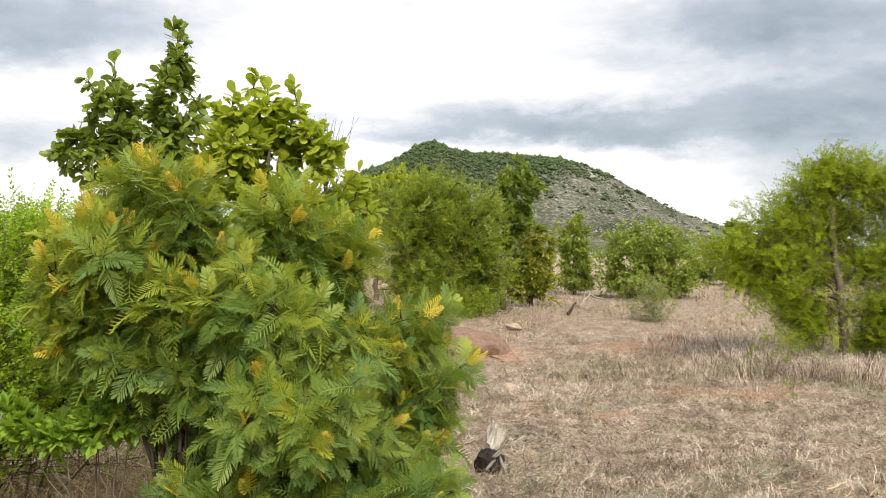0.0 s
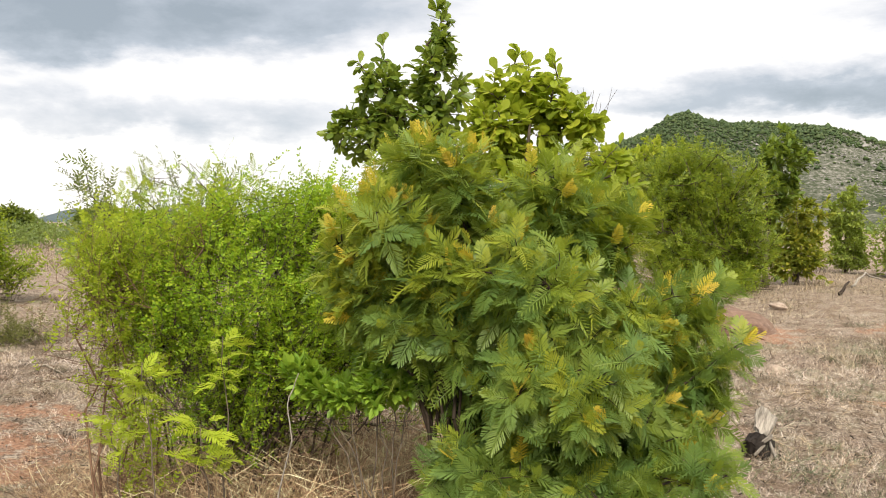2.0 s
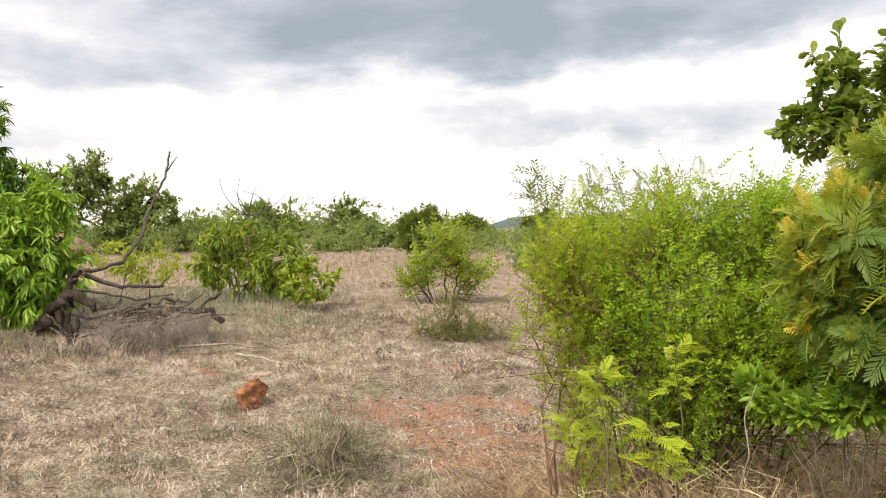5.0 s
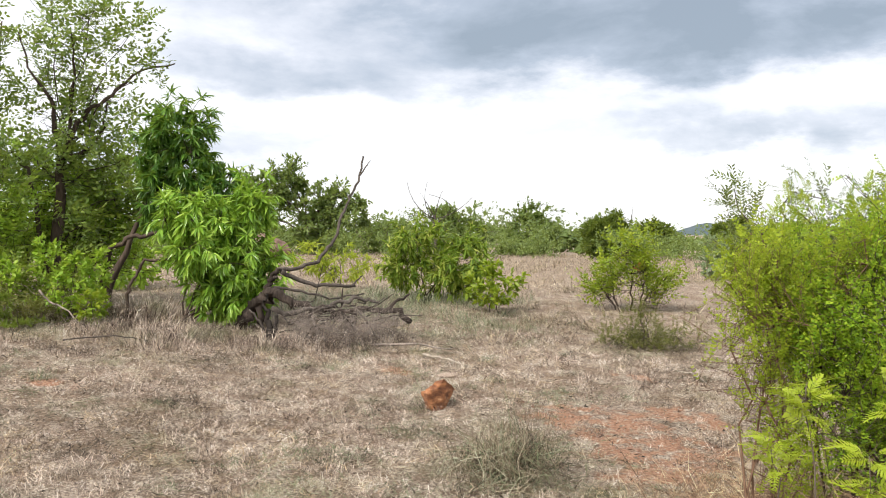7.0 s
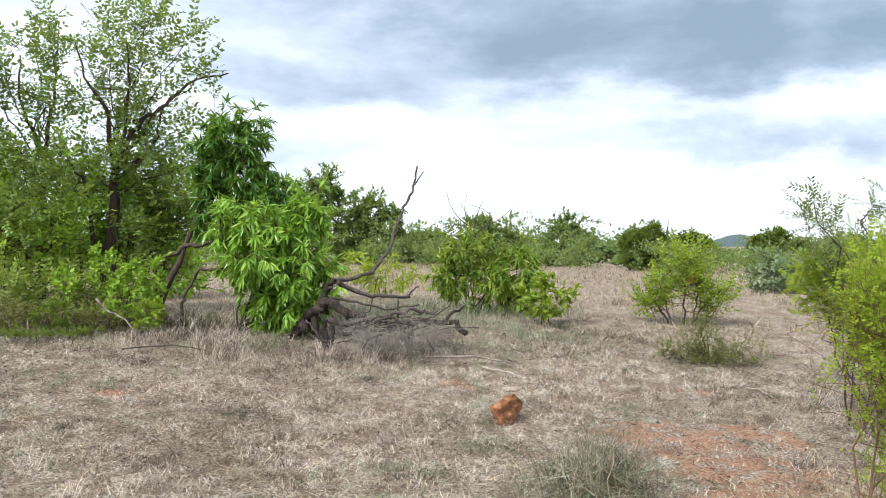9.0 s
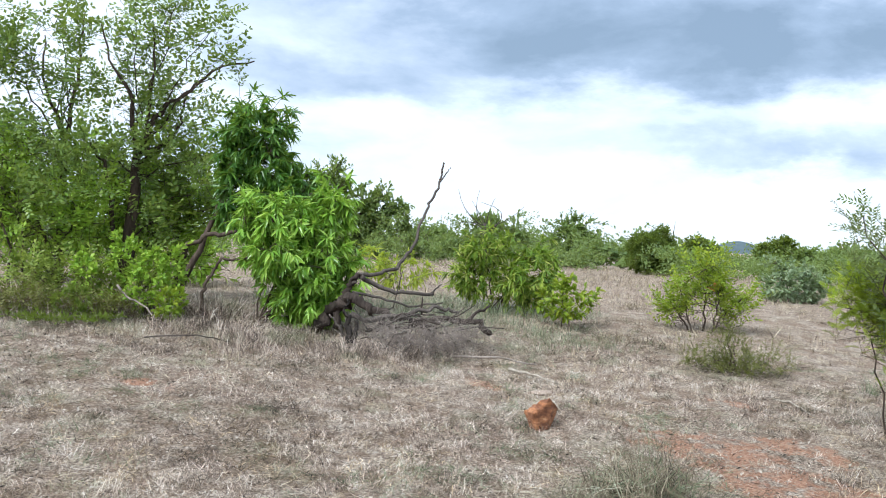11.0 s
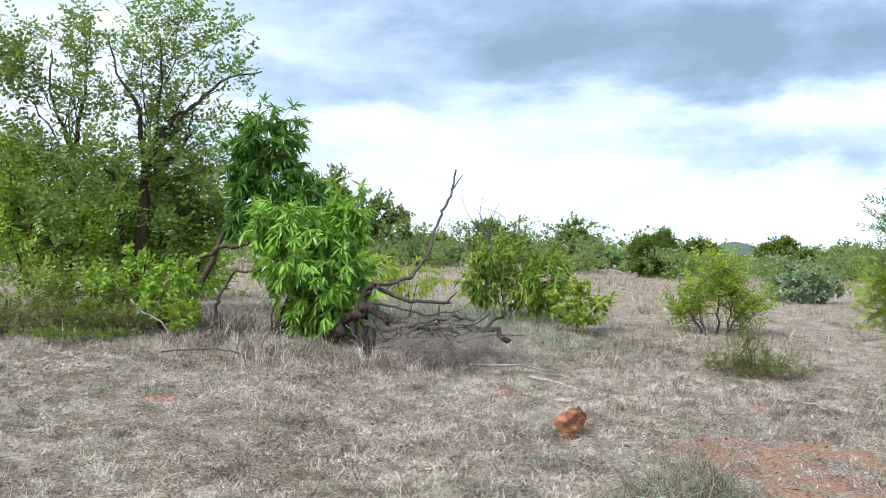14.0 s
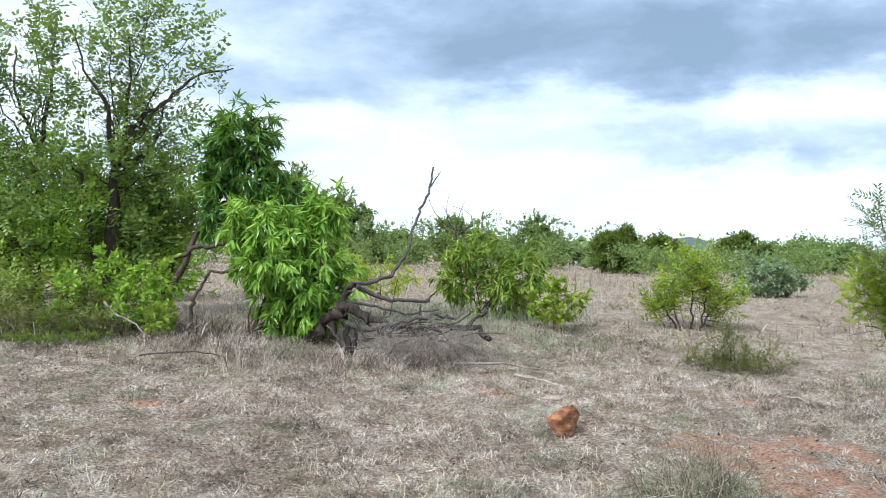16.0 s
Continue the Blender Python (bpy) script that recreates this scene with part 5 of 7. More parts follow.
wand_plant("thicket_bush", "dense green understorey bush beneath the tall trees", "bush", (-15.06, 2.43), [(-0.27, -0.35, 2.07, 0.6, 0.52), (0.31, 0.44, 1.12, 0.56, 0.48), (-0.13, -0.17, 1.52, 0.64, 0.52), (-0.58, -0.8, 1.12, 0.64, 1.04), (0.43, 0.62, 1.45, 0.56, 0.56)], M_BRIGHT, "leafspray", 0.26, 170, 0.6, 43, 6, 0.009, M_BARKDARK, rise=0.6, out=0.5)
wand_plant("thicket_bush", "dense green understorey bush round the trunk", "bush", (-15.86, 3.9), [(0.37, 0.54, 1.77, 0.58, 0.58), (0.84, 1.2, 1.59, 0.49, 0.54), (0.46, 0.66, 1.42, 0.98, 0.67)], M_BRIGHT, "leafspray", 0.26, 130, 0.6, 44, 6, 0.009, M_BARKDARK, rise=0.6, out=0.5)
plant("thicket_bush", "bright green bush behind the thicket", "bush", (-19.93, 3.87), [(-0.64, -0.87, 2.15, 1.2, 0.93), (0.38, 0.56, 2.13, 0.99, 0.82), (0.04, 0.06, 1.06, 1.64, 0.66), (1.25, 1.76, 0.56, 1.31, 0.71), (1.4, 1.99, 2.06, 0.99, 0.66)], M_BRIGHT, "small", 0.14, tips=110, per=16, seed=45, stem_r=0.02, bark=M_BARKDARK)
wand_plant("thicket_bush", "fresh bright green bush filling the thicket between the trunks", "bush", (-15.95, 3.3), [(-0.2, -0.7, 1.65, 0.55, 0.5), (-0.2, -0.65, 0.85, 0.6, 0.5), (0.0, 0.0, 1.3, 0.55, 0.5), (0.3, 1.2, 1.5, 0.6, 0.5), (0.45, 1.65, 0.95, 0.55, 0.45), (0.15, 0.7, 0.9, 0.55, 0.45), (-0.25, -1.1, 2.2, 0.5, 0.5), (0.1, 0.5, 1.9, 0.5, 0.4)], M_BRIGHT, "leafspray", 0.27, 210, 0.6, 51, 7, 0.007, M_BARKDARK, rise=0.5, out=0.6)
plant("low_shrub", "small fresh green shrub at the thicket's foot", "shrub", (-12.79, 3.38), [(-0.02, -0.03, 0.36, 0.25, 0.33), (0.06, 0.09, 0.66, 0.17, 0.33), (0.21, 0.29, 0.22, 0.2, 0.27), (-0.65, -0.22, 0.14, 0.3, 0.28), (-0.66, -0.06, 0.76, 0.3, 0.34), (-0.19, 0.43, 0.65, 0.26, 0.34), (-0.77, -0.57, 0.48, 0.22, 0.37)], M_BRIGHT, "oval", 0.08, tips=40, per=10, seed=46, stem_r=0.007)
plant("low_shrub", "small fresh yellow-green shrub in dry grass", "shrub", (-12.31, 3.54), [(0.01, 0.01, 0.26, 0.25, 0.26)], M_YELLOWGREEN, "small", 0.08, tips=34, per=8, seed=47, stem_r=0.007)
plant("low_shrub", "low green forb patch at the thicket's foot", "shrub", (-12.65, 2.37), [(0.06, 0.08, -0.11, 0.68, 0.27), (0.05, 0.06, 0.23, 0.27, 0.24)], M_THIN, "sliver", 0.08, tips=70, per=12, lift=0.6, wild=0.3, seed=48, stem_r=0.005)
wand_plant("low_shrub", "low olive forbs and dry stalks at the thicket's foot", "shrub", (-13.2, 1.9), [(0.0, 0.0, 0.2, 0.55, 0.22), (0.3, 0.55, 0.18, 0.5, 0.2), (-0.2, -0.5, 0.25, 0.5, 0.25), (0.45, 1.05, 0.2, 0.4, 0.2)], M_BROOM, "leafspray", 0.12, 230, 0.34, 52, 6, 0.003, M_REDTWIG, rise=1.0, out=0.8, bare=0.15, wild=0.2)
wand_plant("low_shrub", "dull green shrub among brown stalks", "shrub", (-13.9, 2.9), [(0.0, 0.0, 0.45, 0.45, 0.4), (0.3, 0.7, 0.4, 0.4, 0.35), (-0.2, -0.6, 0.5, 0.45, 0.4)], M_SOFT, "leafspray", 0.2, 110, 0.5, 53, 6, 0.005, M_BARKDARK, rise=0.8, out=0.7, bare=0.15)
plant("drooping_tree", "dark green tree with drooping glossy leaves", "tree", (-13.8, 4.2), [(0.54, 0.8, 2.63, 0.52, 0.5), (0.69, 1.0, 2.1, 0.5, 0.52), (0.4, 0.6, 2.31, 0.3, 0.52), (0.9, 1.29, 1.72, 0.52, 0.44), (0.4, 0.58, 1.55, 0.36, 0.48)], M_DROOPDARK, "long", 0.14, tips=90, per=17, seed=49, trunk=1.5, stem_r=0.018, trunk_r=0.045, bark=M_BARKDARK, droop=0.75, lean=(0.3, 0.45), fill=0.35, along=0.35, spread=1.1)
plant("drooping_bush", "bright green bush with drooping narrow leaves", "bush", (-12.28, 4.79), [(0.11, 0.17, 1.38, 0.65, 0.45), (0.23, 0.32, 0.91, 0.79, 0.41), (0.42, 0.58, 0.44, 0.56, 0.37), (0.5, 0.71, 1.46, 0.39, 0.49), (0.14, 0.36, 0.28, 0.45, 0.36), (0.62, 0.69, 0.31, 0.3, 0.3), (0.71, 0.83, 0.69, 0.26, 0.37)], M_DROOP, "long", 0.15, tips=88, per=17, seed=50, stem_r=0.014, bark=M_BARKDARK, droop=0.75, fill=0.3, along=0.32, spread=1.1,
      limbs=[([(-13.25, 3.94, 0.38), (-13.25, 3.94, 0.71), (-13.23, 3.97, 0.94), (-13.1, 3.99, 1.27), (-13.07, 4.03, 1.38), (-12.72, 4.17, 1.53), (-12.51, 4.3, 1.54), (-12.3, 4.6, 1.61), (-12.13, 4.83, 1.77)], 0.042, 0.024), ([(-12.74, 4.14, 0.38), (-12.74, 4.14, 0.75), (-12.73, 4.16, 0.86), (-12.67, 4.25, 1.06), (-12.51, 4.3, 1.23), (-12.28, 4.45, 1.22), (-12.07, 4.75, 1.33)], 0.026, 0.014)])

# ---------------------------------------------------------------- clearing and far bushes
plant("leafy_bush", "leafy green bush with yellowish drooping leaves", "bush", (-12.98, 9.31), [(-0.22, -0.31, 0.67, 0.47, 0.52), (-0.12, -0.15, 1.08, 0.45, 0.35), (0.36, 0.51, 0.73, 0.59, 0.52), (0.22, 0.31, 0.48, 0.57, 0.47)], M_MIXBUSH, "long", 0.13, tips=90, per=15, seed=61, stem_r=0.012, droop=0.3, bark=M_BARKDARK, fill=0.3, along=0.4)
plant("low_shrub", "bright green broad-leaved sapling shrub in dry grass", "shrub", (-11.35, 9.37), [(-0.01, -0.02, 0.4, 0.52, 0.35), (0.02, 0.02, 0.57, 0.24, 0.35)], M_YELLOWGREEN, "broad", 0.095, tips=44, per=9, seed=62, stem_r=0.009)
plant("pale_bush", "pale yellow-green bush behind the fallen tree", "bush", (-16.83, 9.94), [(-0.02, -0.03, 0.44, 0.72, 0.46), (-0.35, -0.49, 0.64, 0.58, 0.4)], M_LIGHTBROAD, "long", 0.13, tips=60, per=10, seed=63, stem_r=0.012)
wand_plant("open_shrub", "open yellow-green shrub with an orange dead leaf", "shrub", (-10.76, 11.9), [(-0.22, -0.3, 0.75, 0.35, 0.3), (0.04, 0.05, 1.12, 0.39, 0.35), (0.17, 0.24, 0.75, 0.37, 0.3), (-0.35, -0.45, 0.5, 0.3, 0.25), (0.38, 0.52, 0.6, 0.36, 0.3)], M_YELLOWGREEN, "leafspray", 0.22, 110, 0.5, 64, 6, 0.008, M_BARKDARK, rise=0.8, out=0.8)
wand_plant("broom_shrub", "low grey-green broom-like shrub", "shrub", (-8.13, 9.23), [(0.03, 0.03, 0.17, 0.62, 0.2), (-0.2, -0.25, 0.25, 0.4, 0.2), (0.3, 0.4, 0.22, 0.4, 0.2), (0.0, 0.0, 0.42, 0.32, 0.25), (-0.05, -0.05, 0.58, 0.18, 0.18)], M_BROOM, "thornleaf", 0.08, 200, 0.38, 65, 9, 0.003, M_BARKDARK, rise=1.1, out=0.8, leafy=1.0, bare=0.1)
plant("silver_bush", "silvery grey-green bush on dry grass", "bush", (-15.21, 20.82), [(-0.01, -0.02, 0.4, 0.91, 0.6), (0.26, 0.36, 0.41, 0.8, 0.53)], M_SILVER, "small", 0.13, tips=110, per=14, seed=66, stem_r=0.02)
plant("round_tree", "round dark olive tree beyond the grass", "tree", (-29.52, 31.74), [(-0.26, -0.35, 0.77, 0.89, 0.86), (0.15, 0.24, 1.17, 0.87, 0.83), (-0.29, -0.38, 1.47, 0.64, 0.41), (0.2, 0.29, 0.3, 0.64, 0.73)], M_FARDARK, "sliver", 0.2, tips=130, per=30, seed=67, stem_r=0.03, wild=0.2, fuzz=0.06, fill=0.2)
plant("far_tree", "grey-green tree at the clearing's end", "tree", (-37.6, 34.18), [(0.01, 0.05, 1.08, 1.98, 1.48), (0.06, 0.14, 2.15, 0.91, 0.71), (-0.22, -0.29, 0.3, 1.83, 1.02)], M_FARLEAF, "small", 0.19, tips=170, per=20, seed=68, trunk=0.8, stem_r=0.04, fill=0.3, wild=0.08, fuzz=0.06)
plant("far_tree", "dark green far bush tree", "tree", (-32.07, 38.49), [(-0.04, -0.04, 0.73, 1.46, 0.83), (-0.28, -0.36, 1.41, 0.8, 0.51)], M_FARDARK, "small", 0.19, tips=150, per=20, seed=69, trunk=0.6, stem_r=0.04, wild=0.08, fuzz=0.06)
plant("far_tree", "dark green far tree on the skyline", "tree", (-32.28, 45.09), [(-0.14, -0.17, 1.05, 1.32, 0.95), (0.2, 0.2, 1.75, 0.7, 0.5)], M_FARDARK, "small", 0.19, tips=150, per=20, seed=70, trunk=0.7, stem_r=0.04, wild=0.08, fuzz=0.06)
plant("far_tree", "grey-green far bush tree on the skyline", "tree", (-29.84, 45.06), [(-0.3, -0.2, 0.85, 1.2, 0.85), (0.6, 0.5, 1.2, 0.7, 0.6), (1.5, 1.0, 0.6, 0.9, 0.6)], M_FARLEAF, "small", 0.19, tips=150, per=20, seed=71, trunk=0.5, stem_r=0.04, wild=0.08, fuzz=0.06)
plant("far_tree", "green far tree with bare top twigs", "tree", (-37.1, 27.99), [(0.25, 0.38, 1.1, 1.96, 1.29), (0.05, 0.12, 2.06, 0.84, 0.59)], M_FARLEAF, "small", 0.19, tips=170, per=20, seed=72, trunk=0.7, stem_r=0.04, fill=0.3, wild=0.08, fuzz=0.06)
plant("far_tree", "low green far bush on the skyline", "tree", (-43.65, 29.14), [(-0.08, -0.08, 0.72, 2.21, 1.3)], M_FARLEAF, "small", 0.19, tips=200, per=20, seed=73, trunk=0.5, stem_r=0.04, wild=0.08, fuzz=0.06)
plant("far_tree", "tall dark green tree behind the drooping bush", "tree", (-42.74, 23.53), [(-0.64, -0.83, 3.5, 1.25, 1.5), (-1.7, -2.3, 2.9, 1.2, 1.4), (0.69, 1.04, 2.71, 1.17, 1.02), (1.4, 1.95, 2.0, 1.0, 0.9), (0.3, 0.48, 1.8, 1.5, 1.5), (0.52, 0.76, 0.58, 1.9, 1.1), (-1.7, -2.3, 1.2, 1.6, 1.4)], M_FARLEAF, "small", 0.2, tips=170, per=18, seed=74, trunk=1.6, stem_r=0.06, fill=0.3, wild=0.15, fuzz=0.06)


# ---------------------------------------------------------------- saplings, dead wood, stones
def sapling(spot, lobes, seed):
    """A thin crooked stem with a fan of feathery leaves about its top."""
    x, y, z, r, h = lobes[0]
    ob = thing("sapling", spot[0], spot[1], "yellow-green sapling with feathery leaves", "sapling", "saplings")
    rnd = np.random.RandomState(seed)
    path = bezier(np.zeros(3), np.array([x * 0.2 + 0.03, y * 0.2, z * 0.5]), np.array([x, y, z + h * 0.7]), 12)
    path[1:-1] += rnd.randn(10, 3) * 0.010
    part("stem", mesh("stem", *polyline_tube(path, np.linspace(0.005, 0.002, 12), 6), [M_BARK], smooth=True), ob)
    n = 30
    shapes = [frond_shape(9, 0.45, 0.3, 0.28, 0.07, 31), frond_shape(9, 0.75, 0.5, 0.3, 0.07, 32), frond_shape(9, 0.3, 0.1, 0.27, 0.068, 33)]
    meshes = [mesh("frond", np.array(v), np.concatenate([np.array(q) for q in f]), [len(q) for q in f], [M_SAPLING]) for v, f in shapes]
    for i in range(n):
        a = i * 2.4 + rnd.rand()
        u = 1 - 1.5 * h / z * rnd.rand() ** 1.2
        k = min(10, int(u * 11))
        p = path[k] + (path[k + 1] - path[k]) * (u * 11 - k) + np.array([math.cos(a), math.sin(a), 0.3]) * r * rnd.uniform(0, 0.3)
        rise = rnd.uniform(-0.25, 0.6) if i < n - 4 else rnd.uniform(0.8, 1.8)
        axis = unit(np.array([[math.cos(a), math.sin(a), rise]]))
        m = frames(axis, (np.array([0, 0, 1.0]) + 0.35 * rnd.randn(3))[None])[0]
        fr = part("frond", meshes[i % 3], ob)
        fr.matrix_local = Matrix.Translation(p) @ Matrix([list(q) for q in m]).to_4x4() @ Matrix.Scale(r * rnd.uniform(0.45, 0.8), 4)


sapling((-1.92, 3.33), [(0.01, -0.0, 1.06, 0.12, 0.12)], 1)
sapling((-2.09, 3.15), [(-0.05, -0.03, 0.99, 0.15, 0.1)], 2)
sapling((-1.91, 3.23), [(-0.03, -0.03, 0.73, 0.16, 0.12)], 3)
sapling((-2.27, 3.18), [(-0.04, -0.03, 0.76, 0.13, 0.08)], 4)


def bare_twigs(origin, n, length, seed, flat=0.5, r=0.004, steps=4):
    """A tangle of crooked bare twigs about origin, in local space."""
    rnd = np.random.RandomState(seed)
    p0, p1, r0, r1 = [], [], [], []
    for k in range(n):
        p = np.array(origin[rnd.randint(len(origin))]) + rnd.randn(3) * 0.05
        d = unit((rnd.randn(3) * np.array([1, 1, flat]) + np.array([0, 0, 0.25]))[None])[0]
        L = length * rnd.uniform(0.4, 1.2)
        for s in range(steps):
            d = unit((d + 0.55 * rnd.randn(3))[None])[0]
            q = p + d * L / steps
            q[2] = max(q[2], 0.02)
            p0.append(p), p1.append(q), r0.append(r * (1 - 0.8 * s / steps)), r1.append(r * (1 - 0.8 * (s + 1) / steps))
            p = q
    return tubes(np.array(p0), np.array(p1), np.array(r0), np.array(r1), 3)


def fallen_tree():
    x0, y0 = -10.45, 5.1
    ob = thing("fallen_tree", x0, y0, "fallen dead tree with one upright branch and a tangle of twigs", "dead tree")
    z0 = ob.location.z
    L = lambda *pts: [(a - x0, b - y0, c - z0) for a, b, c in pts]
    limb("stump", ob, L((-10.54, 5.15, 0.27), (-10.55, 5.14, 0.46), (-10.56, 5.12, 0.64), (-10.58, 5.09, 0.71), (-10.57, 5.12, 0.84)), 0.045, 0.014, M_CHAR, 1, "charred broken stump", 8, 0.25)
    limb("stump_fork", ob, L((-10.53, 5.16, 0.29), (-10.5, 5.2, 0.42), (-10.49, 5.21, 0.59)), 0.035, 0.022, M_CHAR, 12, "charred fork", 7, 0.25)
    limb("stub", ob, L((-10.67, 5.14, 0.39), (-10.72, 5.07, 0.54), (-10.78, 4.99, 0.65)), 0.02, 0.010, M_DEAD, 13, "", 7, 0.2)
    limb("trunk", ob, L((-11.55, 5.2, 0.40), (-11.39, 5.34, 0.58), (-11.25, 5.36, 0.74), (-11.1, 5.41, 0.82), (-10.94, 5.45, 0.81), (-10.84, 5.6, 0.72), (-10.72, 5.76, 0.66), (-10.57, 5.97, 0.59), (-10.32, 6.25, 0.44)), 0.085, 0.032, M_DEADDARK, 2, "", 10, 0.28)
    limb("root_arch", ob, L((-11.3, 5.38, 0.42), (-11.22, 5.41, 0.8), (-11.14, 5.44, 0.93), (-11.05, 5.48, 1.07), (-11.02, 5.53, 1.12)), 0.045, 0.03, M_DEADDARK, 14, "", 9, 0.25)
    limb("upright_branch", ob, L((-11.07, 5.46, 1), (-11.02, 5.53, 1.12), (-11.03, 5.85, 1.15), (-11.07, 6.14, 1.24), (-11.1, 6.27, 1.36), (-11.22, 6.46, 1.51), (-11.33, 6.64, 1.85), (-11.38, 6.75, 2.02), (-11.41, 6.89, 2.21), (-11.49, 7.04, 2.47), (-11.51, 7.1, 2.7)), 0.029, 0.013, M_DEAD, 3, "bare upright branch", 8, 0.12)
    limb("branch", ob, L((-11.46, 7, 2.41), (-11.44, 7.11, 2.56), (-11.45, 7.18, 2.64)), 0.013, 0.004, M_DEAD, 4, "", 8, 0.1)
    limb("branch", ob, L((-11.01, 5.54, 1.1), (-11, 5.72, 1), (-10.91, 6.01, 0.91), (-10.8, 6.34, 0.9), (-10.79, 6.53, 0.9)), 0.033, 0.019, M_DEAD, 6, "", 8, 0.1)
    limb("branch", ob, L((-10.82, 6.49, 0.9), (-10.77, 6.56, 0.98), (-10.74, 6.61, 1.04)), 0.016, 0.006, M_DEAD, 15, "", 8, 0.1)
    limb("branch", ob, L((-10.79, 5.32, 0.64), (-10.61, 5.39, 0.59), (-10.52, 5.7, 0.62), (-10.44, 5.98, 0.7), (-10.37, 6.25, 0.75), (-10.34, 6.46, 0.74), (-10.27, 6.57, 0.71)), 0.037, 0.017, M_DEAD, 7, "", 8, 0.1)
    limb("branch", ob, L((-10.55, 6, 0.52), (-10.47, 6.11, 0.58), (-10.29, 6.36, 0.63), (-10.17, 6.54, 0.61), (-10.03, 6.72, 0.61), (-9.95, 6.83, 0.46)), 0.035, 0.038, M_DEADDARK, 8, "", 8, 0.1)
    limb("branch", ob, L((-10.12, 6.6, 0.62), (-10.06, 6.68, 0.71), (-10.05, 6.88, 0.81)), 0.028, 0.013, M_DEADDARK, 9, "", 8, 0.1)
    limb("branch", ob, L((-10.46, 6.13, 0.67), (-10.46, 6.13, 0.89)), 0.013, 0.009, M_DEADDARK, 16, "", 8, 0.1)
    limb("branch", ob, L((-10.25, 5.12, 0.16), (-10.22, 5.42, 0.29), (-10.23, 5.75, 0.41)), 0.017, 0.011, M_DEADDARK, 10, "", 8, 0.1)
    limb("branch", ob, L((-10.37, 6.25, 0.66), (-10.1, 6.28, 0.49), (-9.77, 6.22, 0.29)), 0.013, 0.006, M_DEAD, 11, "", 8, 0.1)
    limb("branch", ob, L((-10.59, 5.6, 0.55), (-10.34, 5.77, 0.51), (-10.18, 6.17, 0.56)), 0.022, 0.011, M_DEADDARK, 17, "", 8, 0.1)
    limb("branch", ob, L((-11.06, 5.46, 0.9), (-10.94, 5.8, 0.84), (-10.72, 6.1, 0.75), (-10.64, 6.57, 0.8)), 0.020, 0.009, M_DEAD, 18, "", 8, 0.1)
    rnd = np.random.RandomState(31)
    for k in range(30):
        a = np.array([-10.4 + 0.25 * rnd.randn(), 5.3 + 1.4 * rnd.rand(), 0.38 + 0.3 * rnd.rand()])
        d = np.array([0.5 * rnd.randn(), 0.6 * (1 if rnd.rand() < 0.7 else -1), 0.25 * rnd.randn()])
        m = a + d * rnd.uniform(0.2, 0.4)
        limb("branch", ob, L(tuple(a), tuple(m), tuple(m + d * 0.3 + np.array([0.1 * rnd.randn(), 0, 0.2 * rnd.randn()]))), rnd.uniform(0.008, 0.018), 0.005, (M_DEADDARK, M_DEAD)[k % 2], 40 + k, "", 5)
    src = [(dx, dy, 0.16) for dx, dy in ((0.2, 0.3), (0.3, 0.6), (0.25, 1.0), (0.2, 1.4), (0.45, 0.9), (0.4, 0.4), (0.0, 0.5), (0.45, 1.25), (0.3, 1.6), (0.65, 0.6), (0.7, 1.0), (0.65, 1.35), (0.55, 0.3))]
    tagged(part("twig_tangle", mesh("twig_tangle", *bare_twigs(src, 620, 0.55, 12, 0.8, 0.0032, 6), [M_TWIG]), ob, "tangle of thin grey twigs"), kind="stuff")


fallen_tree()


def bare_tree(spot, z, r, h, seed, label, n=40, trunk_r=0.012, mat=None):
    """A leafless twiggy crown on a thin stem."""
    ob = thing("bare_tree", spot[0], spot[1], label, "dead tree")
    rnd = np.random.RandomState(seed)
    mat = mat or M_DEAD
    path = bezier(np.zeros(3), np.array([0.05, 0.02, z * 0.6]), np.array([0, 0, z]), 8)
    part("trunk", mesh("trunk", *polyline_tube(path, np.linspace(trunk_r * 1.6, trunk_r, 8), 6), [mat], smooth=True), ob)
    paths = []
    for k in range(n):
        a = np.array([0, 0, z]) * rnd.uniform(0.72, 1.0)
        c = np.array([rnd.randn() * r * 0.5, rnd.randn() * r * 0.5, z + h * rnd.uniform(-0.6, 1.0)])
        p = bezier(a, (a + c) / 2 + rnd.randn(3) * r * 0.28, c, 6)
        paths.append((p, np.linspace(trunk_r * 0.5, trunk_r * 0.18, 6)))
    tagged(part("twig_crown", mesh("twig_crown", *wood(paths, 4), [mat], smooth=True), ob), kind="stuff")


bare_tree((-1.4, 11.08), 2.75, 0.30, 0.42, 5, "bare twiggy dead bush top", 60, 0.010)
bare_tree((-24.5, 18.05), 1.75, 1.3, 1.1, 6, "bare dead tree with thin forks", 8, 0.036)
bare_tree((-40.0, 45.2), 2.4, 0.15, 0.9, 7, "single bare dead pole tree", 3, 0.034)


